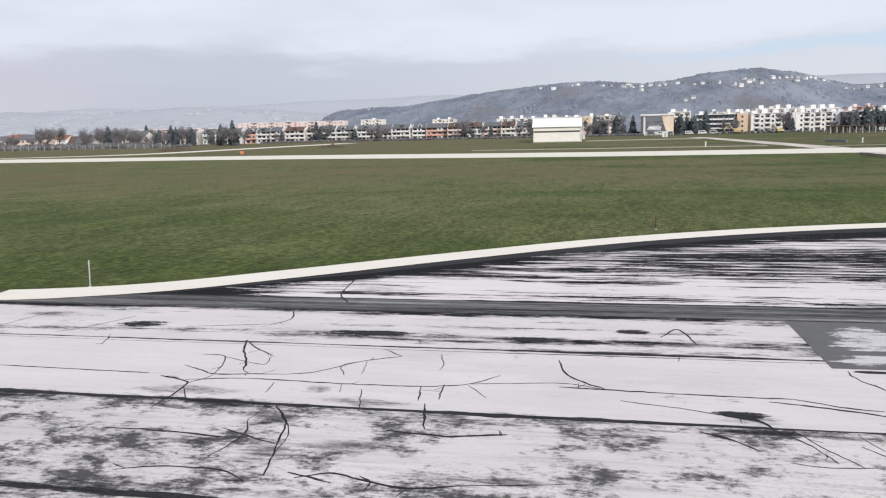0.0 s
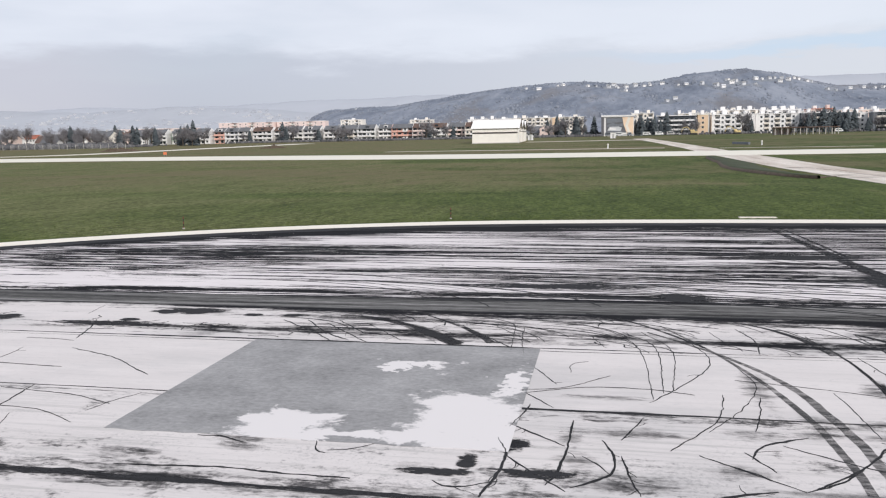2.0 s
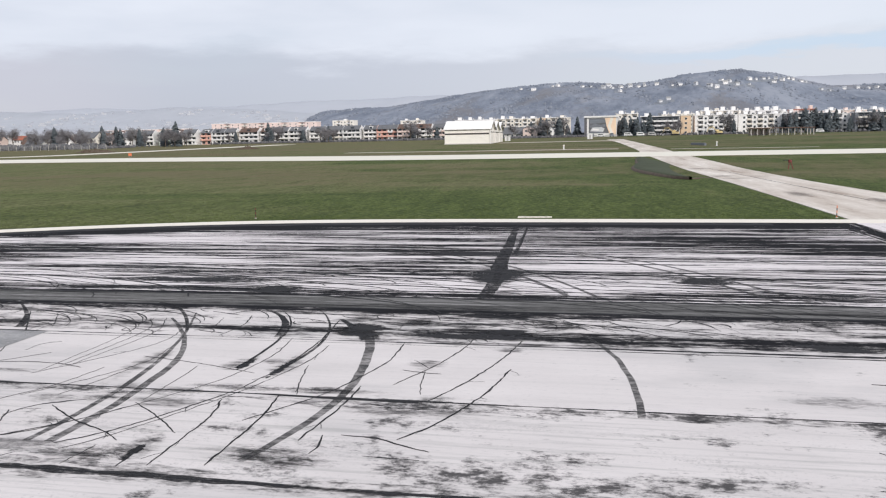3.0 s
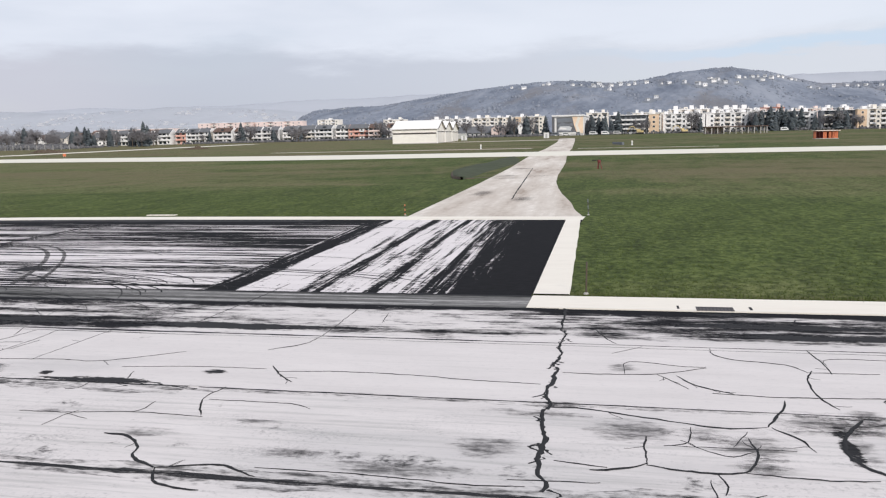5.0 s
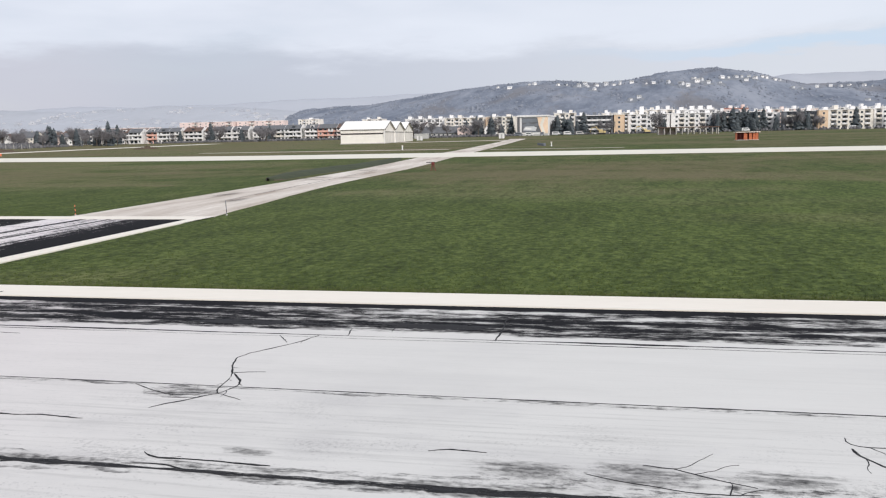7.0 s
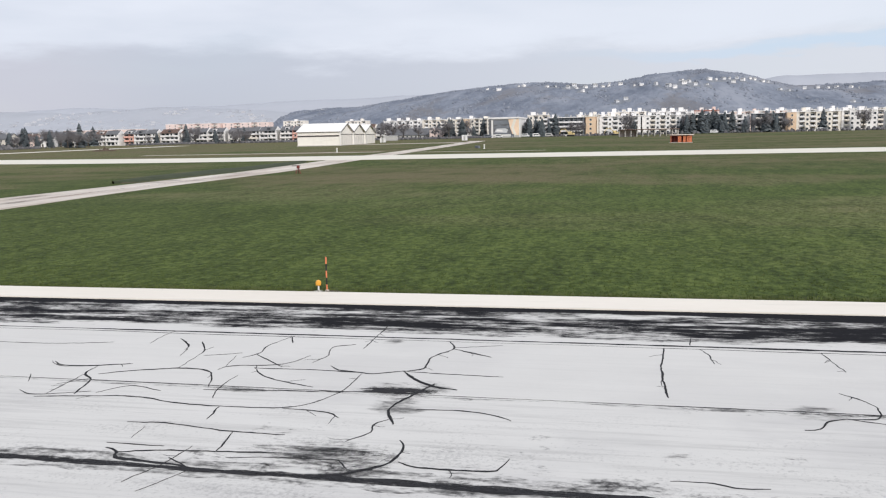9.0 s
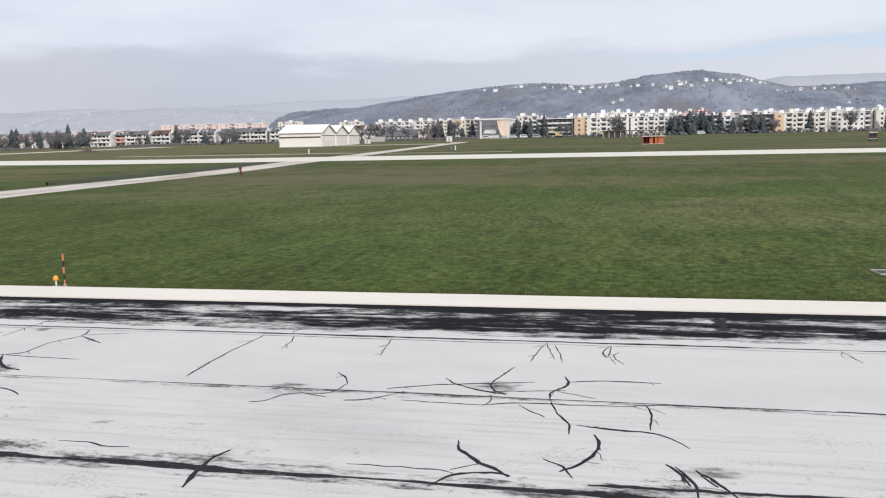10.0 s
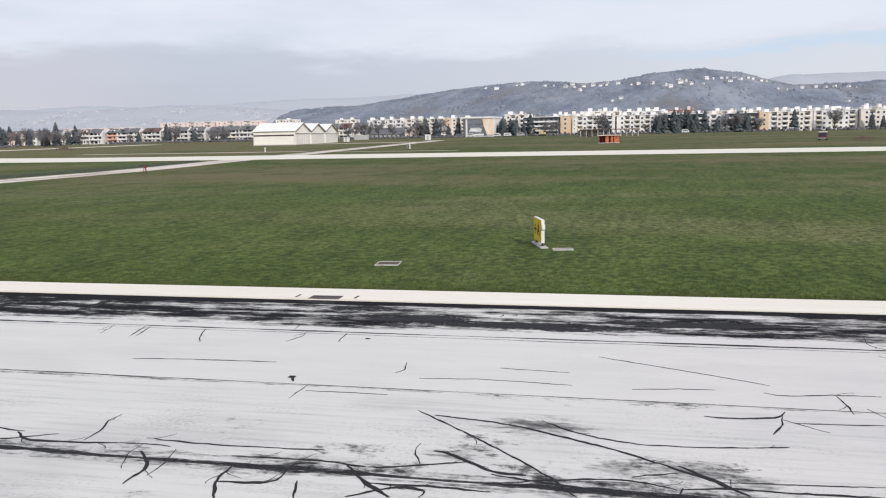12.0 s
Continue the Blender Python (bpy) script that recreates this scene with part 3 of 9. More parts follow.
def thing(name, m, label, category, group="", kind=""):
    ob = new(name)
    ob.empty_display_size = 0.5
    ob.matrix_basis = m
    return tagged(ob, label, category, group, kind)


def smooth01(a, b, v):
    k = min(1.0, max(0.0, (v - a) / (b - a)))
    return k * k * (3 - 2 * k)


RIDGE_X = (-1600, -900, -740, -700, -663, -626, -547, -475, -379, -265, -210, -129, -58, 35, 113, 162, 261, 294, 335, 378, 430, 523, 598, 800, 1100, 1700)
RIDGE_H = (0, 0, 1, 22, 50, 63, 68, 69, 82, 97, 101, 107, 108, 100, 108, 118, 123, 117, 111, 99, 85, 86, 90, 80, 40, 20)


def rise(x, y):
    """Height of the land: level airfield, a gentle rise to the town, the wooded hill behind it."""
    z = 0.01 * min(390.0, max(0.0, y - 110.0))
    if y > 850:
        up = smooth01(850, 1800, y) * (1 - 0.6 * smooth01(1850, 2600, y))
        r = float(np.interp(60 + (x - 60) * 1800 / max(y, 900), RIDGE_X, RIDGE_H))
        z += up * (r + 6 * (1.15 - up) * noise.noise((x / 130, y / 420, 3.1)) + 0.5 * noise.noise((x / 45, y / 200, 8.2)))
    return z


# ---- ground ----
def steps(*runs):
    out = []
    for a, b, d in runs:
        out += list(np.arange(a, b, d))
    return out + [runs[-1][1]]


gx = steps((-4600, -1600, 250), (-1600, -900, 50), (-900, 900, 20), (900, 1700, 50), (1700, 4600, 250))
gy = steps((-1500, -100, 200), (-100, 110, 30), (110, 850, 37), (850, 2700, 25), (2700, 4700, 250))
gv = [(x, y, rise(x, y) - 0.03) for y in gy for x in gx]
w = len(gx)
gf = [(j * w + i, j * w + i + 1, (j + 1) * w + i + 1, (j + 1) * w + i) for j in range(len(gy) - 1) for i in range(w - 1)]
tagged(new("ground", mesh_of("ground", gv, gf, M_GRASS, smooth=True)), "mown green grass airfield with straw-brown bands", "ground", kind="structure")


def far_ridge(name, y, deep, xs, hs, mat, label):
    """A distant range of hills: a long slope that climbs to an uneven crest and falls behind."""
    X = np.arange(xs[0], xs[-1], 30.0)
    v, f = [], []
    for x in X:
        h = float(np.interp(x, xs, hs)) + 12 * noise.noise((x / 420, y / 900, 0.5)) + 6 * noise.noise((x / 120, 1.3, 2.0)) + 2.5 * noise.noise((x / 40, 4.3, 2.0))
        for k in range(9):
            t = k / 8
            v.append((x, y - deep * (1 - t), h * t + (4 * noise.noise((x / 110, t * 7, 1.0)) if 0 < k < 8 else 0)))
        v.append((x, y + 900, 0))
    for i in range(len(X) - 1):
        a = 10 * i
        f += [(a + k, a + 10 + k, a + 11 + k, a + 1 + k) for k in range(9)]
    tagged(new(name, mesh_of(name, v, f, mat, smooth=True)), label, "hills", kind="structure")


# the haze over these ranges lies only in their surface colour
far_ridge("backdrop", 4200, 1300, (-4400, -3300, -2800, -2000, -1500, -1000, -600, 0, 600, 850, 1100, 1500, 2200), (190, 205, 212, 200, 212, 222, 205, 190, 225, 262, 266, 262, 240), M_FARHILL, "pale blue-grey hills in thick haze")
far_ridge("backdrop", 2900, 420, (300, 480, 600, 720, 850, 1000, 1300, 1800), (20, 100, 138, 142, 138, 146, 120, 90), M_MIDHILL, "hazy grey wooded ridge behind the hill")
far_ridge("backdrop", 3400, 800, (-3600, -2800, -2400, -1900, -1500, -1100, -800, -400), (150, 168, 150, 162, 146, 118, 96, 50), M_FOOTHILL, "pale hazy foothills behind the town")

# a far town scattered over the foothills, its walls and groves coloured as through haze
r = random.Random(77)
s, sd = Shape(), Shape()
for _ in range(900):
    x, t = r.uniform(-2700, -700), r.uniform(0.1, 0.97)
    h = float(np.interp(x, (-2800, -2400, -1900, -1500, -1100, -800, -400), (168, 150, 162, 146, 118, 96, 50)))
    if noise.noise((x / 220, t * 5, 2)) < -0.05:
        continue
    y, z, wd = 2600 + 800 * t, h * t, r.uniform(3, 10)
    (s if r.random() < 0.55 else sd).box(x - wd, y - 5, z - 8, x + wd, y + 5, z + r.uniform(2, 7))
tagged(new("far_town", s.mesh("far_town", M_HAZETOWN)), "tiny houses paled by haze on distant foothills", "houses", kind="stuff")
tagged(new("far_groves", sd.mesh("far_groves", M_HAZEGROVE)), "small groves greyed by haze on distant foothills", "woods", kind="stuff")

# ---- runway ----
JOINTS = (20.86, 17.5, 13.7, 10.2, 6.5, 2.8, -0.9, -4.6, -8.4, -12.2, -16.0, -20.0)
runway = thing("runway", pose(0, 0, 0), "old runway of long pale slabs, worn and crossed by bitumen seals", "runway", kind="structure")
lanes = []
for a, b in zip(JOINTS, JOINTS[1:]):
    s = Shape().box(-430, b + 0.012, -0.25, 430, a - 0.012, 0.0, 0, 0.006)
    lanes.append(part("slab", s.mesh("slab", M_SLAB), runway))


def lane_of(y):
    for ob, (a, b) in zip(lanes, zip(JOINTS, JOINTS[1:])):
        if b <= y <= a:
            return ob
    return runway


rng = random.Random(4)


def ribbon(pts, widths, lift, crown=0.006, ragged=0.18):
    """A flat bead along pts: sunk edges that wander and a slightly higher middle."""
    v, f = [], []
    for i, p in enumerate(pts):
        a, b = pts[max(0, i - 1)], pts[min(len(pts) - 1, i + 1)]
        t = Vector((b[0] - a[0], b[1] - a[1]))
        t = t.normalized() if t.length > 1e-6 else Vector((1, 0))
        wl, wr = widths[i] * rng.uniform(0.5 - ragged, 0.5 + ragged), widths[i] * rng.uniform(0.5 - ragged, 0.5 + ragged)
        v += [(p[0] - t.y * wl, p[1] + t.x * wl, lift), (p[0], p[1], lift + crown), (p[0] + t.y * wr, p[1] - t.x * wr, lift)]
    for i in range(len(pts) - 1):
        a = 3 * i
        f += [(a + 3, a + 4, a + 1, a), (a + 4, a + 5, a + 2, a + 1)]
    return v, f


def seal(x0, y0, xm, ym, x1, y1, width, tyre=False):
    """A bitumen-filled crack, or a tyre mark, from one end by a bend to the other end."""
    p0, pm, p1 = Vector((x0, y0)), Vector((xm, ym)), Vector((x1, y1))
    c = pm * 2 - (p0 + p1) * 0.5
    size = (pm - p0).length + (p1 - pm).length
    n = max(6, min(46, int(size / 0.13)))
    w0, w1 = width if isinstance(width, tuple) else (width, width)
    scale = 1.0 if tyre else 0.72
    k, shift, pts, ws = rng.uniform(0, 99), rng.uniform(0, 99), [], []
    side = Vector((-(p1 - p0).y, (p1 - p0).x))
    side = side.normalized() if side.length > 0 else Vector((0, 1))
    sway = 0.02 if tyre else min(0.10, 0.03 + size * 0.03)
    for i in range(n + 1):
        t = i / n
        p = p0 * (1 - t) ** 2 + c * 2 * t * (1 - t) + p1 * t * t
        wob = noise.noise((t * size * 1.5 + k, shift, 0)) * sway + noise.noise((t * size * 6 + k, shift, 5)) * sway * 0.35
        p = p + side * wob * (0.3 + 0.7 * math.sin(math.pi * t))
        pts.append((p.x, p.y))
        taper = 1.0 if tyre else 0.35 + 0.65 * min(1.0, 5 * min(t, 1 - t) + 0.15)
        ws.append((w0 + (w1 - w0) * t) * scale * taper * (0.85 + 0.9 * noise.noise((t * size * 2.5 + shift, k, 1)) * (0.12 if tyre else 0.7)))
    v, f = ribbon(pts, [max(0.008, q) for q in ws], 0.001 + rng.random() * 0.003, 0.002 if tyre else 0.006, 0.03 if tyre else 0.18)
    name = "tyre_mark" if tyre else "crack_seal"
    host = pad if ym > 22.4 and -14 < xm < 52 else lane_of(ym)
    if not tyre and size > 0.7:
        # fine side cracks that leave the main one
        for _ in range(rng.choice((0, 1, 1, 2))):
            i = rng.randrange(1, n)
            a, q = rng.choice((-1, 1)) * rng.uniform(0.4, 1.3) + math.atan2(pts[i][1] - pts[i - 1][1], pts[i][0] - pts[i - 1][0]), pts[i]
            side_pts = [q]
            for _ in range(rng.randrange(4, 9)):
                a += rng.uniform(-0.35, 0.35)
                q = (q[0] + 0.1 * math.cos(a), q[1] + 0.1 * math.sin(a))
                side_pts.append(q)
            sv, sf = ribbon(side_pts, [0.018 * (1 - 0.7 * j / len(side_pts)) for j in range(len(side_pts))], 0.001, 0.004)
            f += [tuple(j + len(v) for j in face) for face in sf]
            v += sv
    part(name, mesh_of(name, v, f, (M_SKID if max(w0, w1) > 0.12 and tyre != "black" else M_RUBBER) if tyre else M_TAR), host)


def crack(width, *way):
    """A bitumen-filled crack that runs jaggedly by way of x, y, x, y ..., thinner at its ends, with short hair cracks."""
    P = [Vector(way[i:i + 2]) for i in range(0, len(way), 2)]
    P = [P[0] * 2 - P[1]] + P + [P[-1] * 2 - P[-2]]
    k, pts = rng.uniform(0, 99), []
    for p0, p1, p2, p3 in zip(P, P[1:], P[2:], P[3:]):
        n = max(2, int((p2 - p1).length / 0.09))
        for j in range(n + (p2 is P[-2])):
            t = j / n
            pts.append(0.5 * (2 * p1 + (p2 - p0) * t + (2 * p0 - 5 * p1 + 4 * p2 - p3) * t * t + (3 * p1 - p0 - 3 * p2 + p3) * t ** 3))
    amp = min(0.024, 0.010 + 0.003 * len(pts))
    pts = [(p.x + amp * noise.noise((i * 0.45, k, 1)) + 0.4 * amp * noise.noise((i * 1.3, k, 3)), p.y + amp * noise.noise((i * 0.45, k, 6)) + 0.4 * amp * noise.noise((i * 1.3, k, 8))) for i, p in enumerate(pts)]
    last = len(pts) - 1
    flat = [abs(pts[min(i + 1, last)][0] - pts[max(i - 1, 0)][0]) / max(1e-6, math.dist(pts[min(i + 1, last)], pts[max(i - 1, 0)])) for i in range(last + 1)]
    ws = [width * (0.56 + 0.68 * flat[i] ** 2) * (0.95 + 0.45 * noise.noise((i * 0.25, k, 11)) + 0.3 * noise.noise((i * 0.9, k, 14))) * min(1.0, 0.45 + 0.2 * min(i, last - i)) for i in range(last + 1)]
    v, f = ribbon(pts, [max(0.010, q) for q in ws], 0.001 + rng.random() * 0.003, 0.004, 0.12)
    for _ in range(rng.choice((0, 1, 1, 2, 3)) if last > 8 and width > 0.03 else 0):
        i = rng.randrange(1, last)
        a, q = rng.choice((-1, 1)) * rng.uniform(0.3, 1.2) + math.atan2(pts[i][1] - pts[i - 1][1], pts[i][0] - pts[i - 1][0]), pts[i]
        hair = [q]
        for _ in range(rng.randrange(2, 6)):
            a += rng.uniform(-0.5, 0.5)
            q = (q[0] + 0.07 * math.cos(a), q[1] + 0.07 * math.sin(a))
            hair.append(q)
        sv, sf = ribbon(hair, [0.016 * (1 - 0.6 * j / len(hair)) for j in range(len(hair))], 0.001, 0.003)
        f += [tuple(j + len(v) for j in face) for face in sf]
        v += sv
    y = sum(p[1] for p in pts) / len(pts)
    part("crack_seal", mesh_of("crack_seal", v, f, M_TAR), pad if y > 22.4 and -14 < pts[0][0] < 52 else lane_of(y))


def wide_crack(x0, y0, x1, y1, width, seed):
    """A broad bitumen repair along an open crack: a jagged line with ragged, spreading edges and runs beside it."""
    q = random.Random(seed)
    n = int(math.hypot(x1 - x0, y1 - y0) / 0.07)
    pts, ws = [], []
    for i in range(n + 1):
        t = i / n
        y = y0 + (y1 - y0) * t
        pts.append((x0 + (x1 - x0) * t + 0.16 * noise.noise((y * 0.8, seed, 1)) + 0.09 * noise.noise((y * 2.6, seed, 3)), y))
        ws.append(width * (0.55 + 0.9 * abs(noise.noise((y * 0.9, seed, 5))) + 0.6 * abs(noise.noise((y * 4.0, seed, 8)))))
    v, f = ribbon(pts, ws, 0.002, 0.007, 0.22)
    for _ in range(int(n / 5)):
        p = pts[q.randrange(n)]
        p = (p[0] + q.choice((-1, 1)) * q.uniform(0.02, width), p[1])
        run = [p]
        for _ in range(q.randrange(2, 6)):
            p = (p[0] + q.uniform(-0.09, 0.09), p[1] - q.uniform(0.02, 0.10))
            run.append(p)
        sv, sf = ribbon(run, [q.uniform(0.015, 0.06) for _ in run], 0.001, 0.004)
        f += [tuple(j + len(v) for j in face) for face in sf]
        v += sv
    part("crack_seal", mesh_of("crack_seal", v, f, M_TAR), lane_of((y0 + y1) / 2), label="broad black bitumen repair with ragged edges")


def joint_seal(y, width, x0, x1, step, wander=0.012, holes=0.0, mat=None):
    xs = np.arange(x0, x1 + step, step)
    pts = [(x, y + wander * noise.noise((x * 0.6, y, 0))) for x in xs]
    ws = [width * max(0.12, 0.9 + 0.9 * noise.noise((x * 0.35, y, 7)) + 0.5 * noise.noise((x * 2.1, y, 9)) - holes * max(0, noise.noise((x * 0.12, y, 4)))) for x in xs]
    v, f = ribbon(pts, ws, 0.0015, 0.003)
    part("joint_seal" if mat is None else "joint_stain", mesh_of("joint_seal", v, f, mat or M_TAR), runway)


joint_seal(20.86, 0.10, -30, 53.6, 0.25)
joint_seal(22.38, 0.16, -18, 52.8, 0.25, 0.03)
joint_seal(17.5, 0.09, -30, 140, 0.25)
joint_seal(17.30, 0.035, -30, 140, 0.3, 0.05, 2.0)
joint_seal(13.7, 0.06, -30, 48, 0.25, 0.015, 0.8)
joint_seal(13.7, 0.035, 48.2, 140, 0.25, 0.015, 1.6)
joint_seal(10.2, 0.055, -30, 140, 0.22, 0.02, 0.9)
joint_seal(6.5, 0.10, -30, 140, 0.5)
joint_seal(10.36, 0.40, -30, 140, 0.3, 0.05, 1.0, M_FAINT)
joint_seal(10.08, 0.30, -30, 140, 0.3, 0.05, 1.0, M_FAINT)
joint_seal(10.2, 0.16, -30, 140, 0.25, 0.04, 0.6, M_RUBBER)
joint_seal(13.50, 0.45, -30, 48, 0.3, 0.08, 1.6, M_FAINT)
joint_seal(13.67, 0.13, -30, 30, 0.25, 0.04, 2.6)
joint_seal(13.62, 0.18, 48, 140, 0.3, 0.05, 1.8, M_FAINT)
for y in JOINTS[1:]:
    joint_seal(y, 0.07, -430, -30.5, 4.0)
    joint_seal(y, 0.07, 140.5, 430, 4.0)

# kerb-level edge strip beside the runway and round the turning pad
edge = thing("edge_strip", pose(0, 0, 0), "cream concrete strip along the pavement's edge", "edge strip", kind="structure")


def outline(d):
    """The pad's rim, d metres in from its outer edge: a bend up from the runway, then straight to the link road."""
    ctrl = [(-22.5, 22.38), (-18.7, 22.5), (-15.1, 23.9), (-11.9, 26.7), (-7.2, 31.2), (-1.6, 36.0), (5.2, 40.0), (12.5, 42.6), (19.5, 43.7), (28.0, 44.05), (40.0, 44.0), (53.9, 43.8)]
    P = []
    for i in range(1, len(ctrl) - 2):
        p0, p1, p2, p3 = (Vector(q) for q in ctrl[i - 1:i + 3])
        for s in range(8):
            t = s / 8
            P.append(0.5 * (2 * p1 + (p2 - p0) * t + (2 * p0 - 5 * p1 + 4 * p2 - p3) * t * t + (3 * p1 - p0 - 3 * p2 + p3) * t ** 3))
    P += [Vector(ctrl[-2]), Vector((46, 43.9)), Vector((52.5, 43.82)), Vector((53.3, 43.8))]
    out = []
    for i, p in enumerate(P):
        t = (P[min(i + 1, len(P) - 1)] - P[max(i - 1, 0)]).normalized()
        out.append((p.x + t.y * d, p.y - t.x * d))
    return out


def strip(name, a, b, z0, z1, mat, parent, label=""):
    """A slab between two lines of equally many points, with side faces."""
    n = len(a)
    v = [(*p, z1) for p in a] + [(*p, z1) for p in b] + [(*p, z0) for p in a] + [(*p, z0) for p in b]
    f = []
    for i in range(n - 1):
        f += [(n + i, n + i + 1, i + 1, i), (i, i + 1, 2 * n + i + 1, 2 * n + i), (3 * n + i, 3 * n + i + 1, n + i + 1, n + i)]
    return part(name, mesh_of(name, v, f, mat), parent, label=label)


rim_out, rim_in, rim_dark = outline(0.0), outline(1.55), outline(2.7)
strip("rim_piece", rim_out, rim_in, -0.2, 0.018, M_EDGE, edge)
xs = [52.96 + i * 3.0 for i in range(126)]
wob = [0.05 * noise.noise((x * 0.7, 1, 1)) for x in xs]
strip("rim_piece", [(x, 22.42 + e) for x, e in zip(xs, wob)], [(x, 20.9) for x in xs], -0.2, 0.018, M_EDGE, edge)
xs = [-430 + i * 8.14 for i in range(51)]
strip("rim_piece", [(x, 22.4) for x in xs], [(x, 20.9) for x in xs], -0.2, 0.018, M_EDGE, edge)
ys = [42.28 - i * 0.98 for i in range(21)]
strip("rim_piece", [(53.9 - 0.038 * (y - 22.4) + 0.03 * noise.noise((y, 3, 1)), y) for y in ys], [(52.95 - 0.026 * (y - 22.4), y) for y in ys], -0.2, 0.016, M_EDGE, edge)

# turning pad
pad = thing("turning_pad", pose(0, 0, 0), "black asphalt turning pad with long pale streaks", "pavement", kind="structure")
low = [(max(-19.0, min(52.9, p[0])), 22.4) for p in rim_in]
strip("pad_surface", rim_in, low, -0.22, 0.0, M_PAD, pad)
inner_line = []
for i, (p, q) in enumerate(zip(rim_in[4:-3], rim_dark[4:-3])):
    k = min(1.0, 0.03 + i / 26) * (1.0 + 0.45 * noise.noise((p[0] * 0.6, 2, 2)))
    inner_line.append((p[0] + (q[0] - p[0]) * k, max(22.4, p[1] + (q[1] - p[1]) * k)))
strip("border_band", [(p[0], p[1] - 0.01) for p in rim_in[4:-3]], inner_line, -0.002, 0.004, M_BORDER, pad)
xs = [-19 + i * 2.0 for i in range(36)] + [52.94]
strip("gutter_strip", [(x, 22.39 + 0.05 * noise.noise((x, 5, 5))) for x in xs], [(x, 20.9) for x in xs], -0.22, -0.004, M_GUTTER, pad, "grey asphalt gutter with tyre streaks")


STAINS = {}


def blot(x, y, rx, ry, host=None, mat=None, n=24, z=0.002):
    """Notes a ragged flat stain; lay_stains() lays those of one kind together."""
    k = rng.uniform(0, 99)
    v, uv = [(x, y, z + 0.003 * rng.random())], [(0.0, 0.0)]
    for i in range(n):
        a = 6.2832 * i / n
        r = 1.0 + 0.22 * noise.noise((math.cos(a) * 2 + k, math.sin(a) * 2, 0))
        v.append((x + rx * 1.35 * r * math.cos(a), y + ry * 1.35 * r * math.sin(a), v[0][2]))
        uv.append((math.cos(a), math.sin(a)))
    host, mat = host or lane_of(y), mat or M_BLOT
    STAINS.setdefault((host.name, mat.name), (host, mat, []))[2].append((v, uv))


def lay_stains():
    for host, mat, spots in STAINS.values():
        v, f, uvs = [], [], []
        for pts, uv in spots:
            k, n = len(v), len(pts) - 1
            v += pts
            for i in range(n):
                tri = (0, i + 1, (i + 1) % n + 1)
                f.append(tuple(k + j for j in tri))
                uvs += [uv[j] for j in tri]
        me = mesh_of("stain", v, f, mat)
        me.uv_layers.new(name="stain").data.foreach_set("uv", [c for q in uvs for c in q])
        tagged(part("stain", me, host), "ragged stains on the pavement", kind="stuff")


# repair patches
def patch(x0, y0, x1, y1, mat, ragged, label):
    n = 28
    top = [(x0 + (x1 - x0) * i / n, y1) for i in range(n + 1)]
    bot = [(x0 + 0.1 + (x1 - x0) * i / n, y0 + ragged * noise.noise((i * 0.5, y0, 3)) + ragged * 0.5 * noise.noise((i * 1.7, y0, 8))) for i in range(n + 1)]
    strip("repair_patch", top, bot, -0.002, 0.005, mat, runway, label)


patch(14.15, 11.8, 20.3, 17.44, M_PATCH, 0.05, "grey concrete repair patch with pale spots")
patch(2.3, 17.0, 4.35, 20.8, M_DARKPATCH, 0.02, "dark grey repair patch")
for x, y, rx, ry in ((3.62, 19.6, 0.62, 0.7), (3.35, 18.75, 0.55, 0.45), (3.8, 19.1, 0.45, 0.6), (3.4, 17.6, 0.8, 0.34), (3.1, 17.45, 0.4, 0.25)):
    blot(x, y, rx, ry, runway, M_PALE, z=0.008)

# drains let into the edge strip
def drain(x, y):
    d = thing("drain_cover", pose(x, y, 0), "dark iron drain grate let into the edge strip", "drain", "drains along the runway")
    s = Shape().box(-0.42, -0.22, -0.02, 0.42, -0.17, 0.026).box(-0.42, 0.17, -0.02, 0.42, 0.22, 0.026).box(-0.42, -0.17, -0.02, -0.37, 0.17, 0.026).box(0.37, -0.17, -0.02, 0.42, 0.17, 0.026)
    part("drain_frame", s.mesh("drain_frame", M_TRIM), d)
    bar = Shape().box(-0.025, -0.17, 0.0, 0.025, 0.17, 0.024).mesh("bar", M_TRIM)
    for i in range(9):
        part("bar", bar, d, (-0.32 + 0.08 * i, 0, 0))
    part("pit_floor", Shape().box(-0.37, -0.17, -0.02, 0.37, 0.17, 0.019).mesh("pit_floor", M_BLACK), d)
    part("bead", Shape().box(-0.85, -0.05, 0.0, -0.80, 0.30, 0.023).mesh("bead", M_TAR), d)
    part("bead", Shape().box(0.78, -0.05, 0.0, 0.84, 0.30, 0.023).mesh("bead", M_TAR), d)


drain(57.35, 21.12)
blot(57.5, 20.55, 0.7, 0.22)
blot(110.1, 20.6, 0.6, 0.2)
drain(110.0, 21.15)

# link road to the parallel taxiway, and the taxiway
link = thing("link_road", pose(0, 0, 0), "beige concrete link road across the grass", "road", kind="structure")


def road(name, rows, z, mat, parent):
    """rows: y, left x, right x; laid on the land."""
    a = [(l, y) for y, l, r in rows]
    v, f = [], []
    for y, l, r in rows:
        v += [(l, y, rise(l, y) + z), (r, y, rise(r, y) + z)]
    n = len(rows)
    f = [(2 * i, 2 * i + 1, 2 * i + 3, 2 * i + 2) for i in range(n - 1)]
    v += [(x, y, h - 0.2) for x, y, h in v]
    f += [(2 * i, 2 * i + 2, 2 * n + 2 * i + 2, 2 * n + 2 * i) for i in range(n - 1)] + [(2 * i + 1, 2 * n + 2 * i + 1, 2 * n + 2 * i + 3, 2 * i + 3) for i in range(n - 1)]
    return part(name, mesh_of(name, v, f, mat), parent)


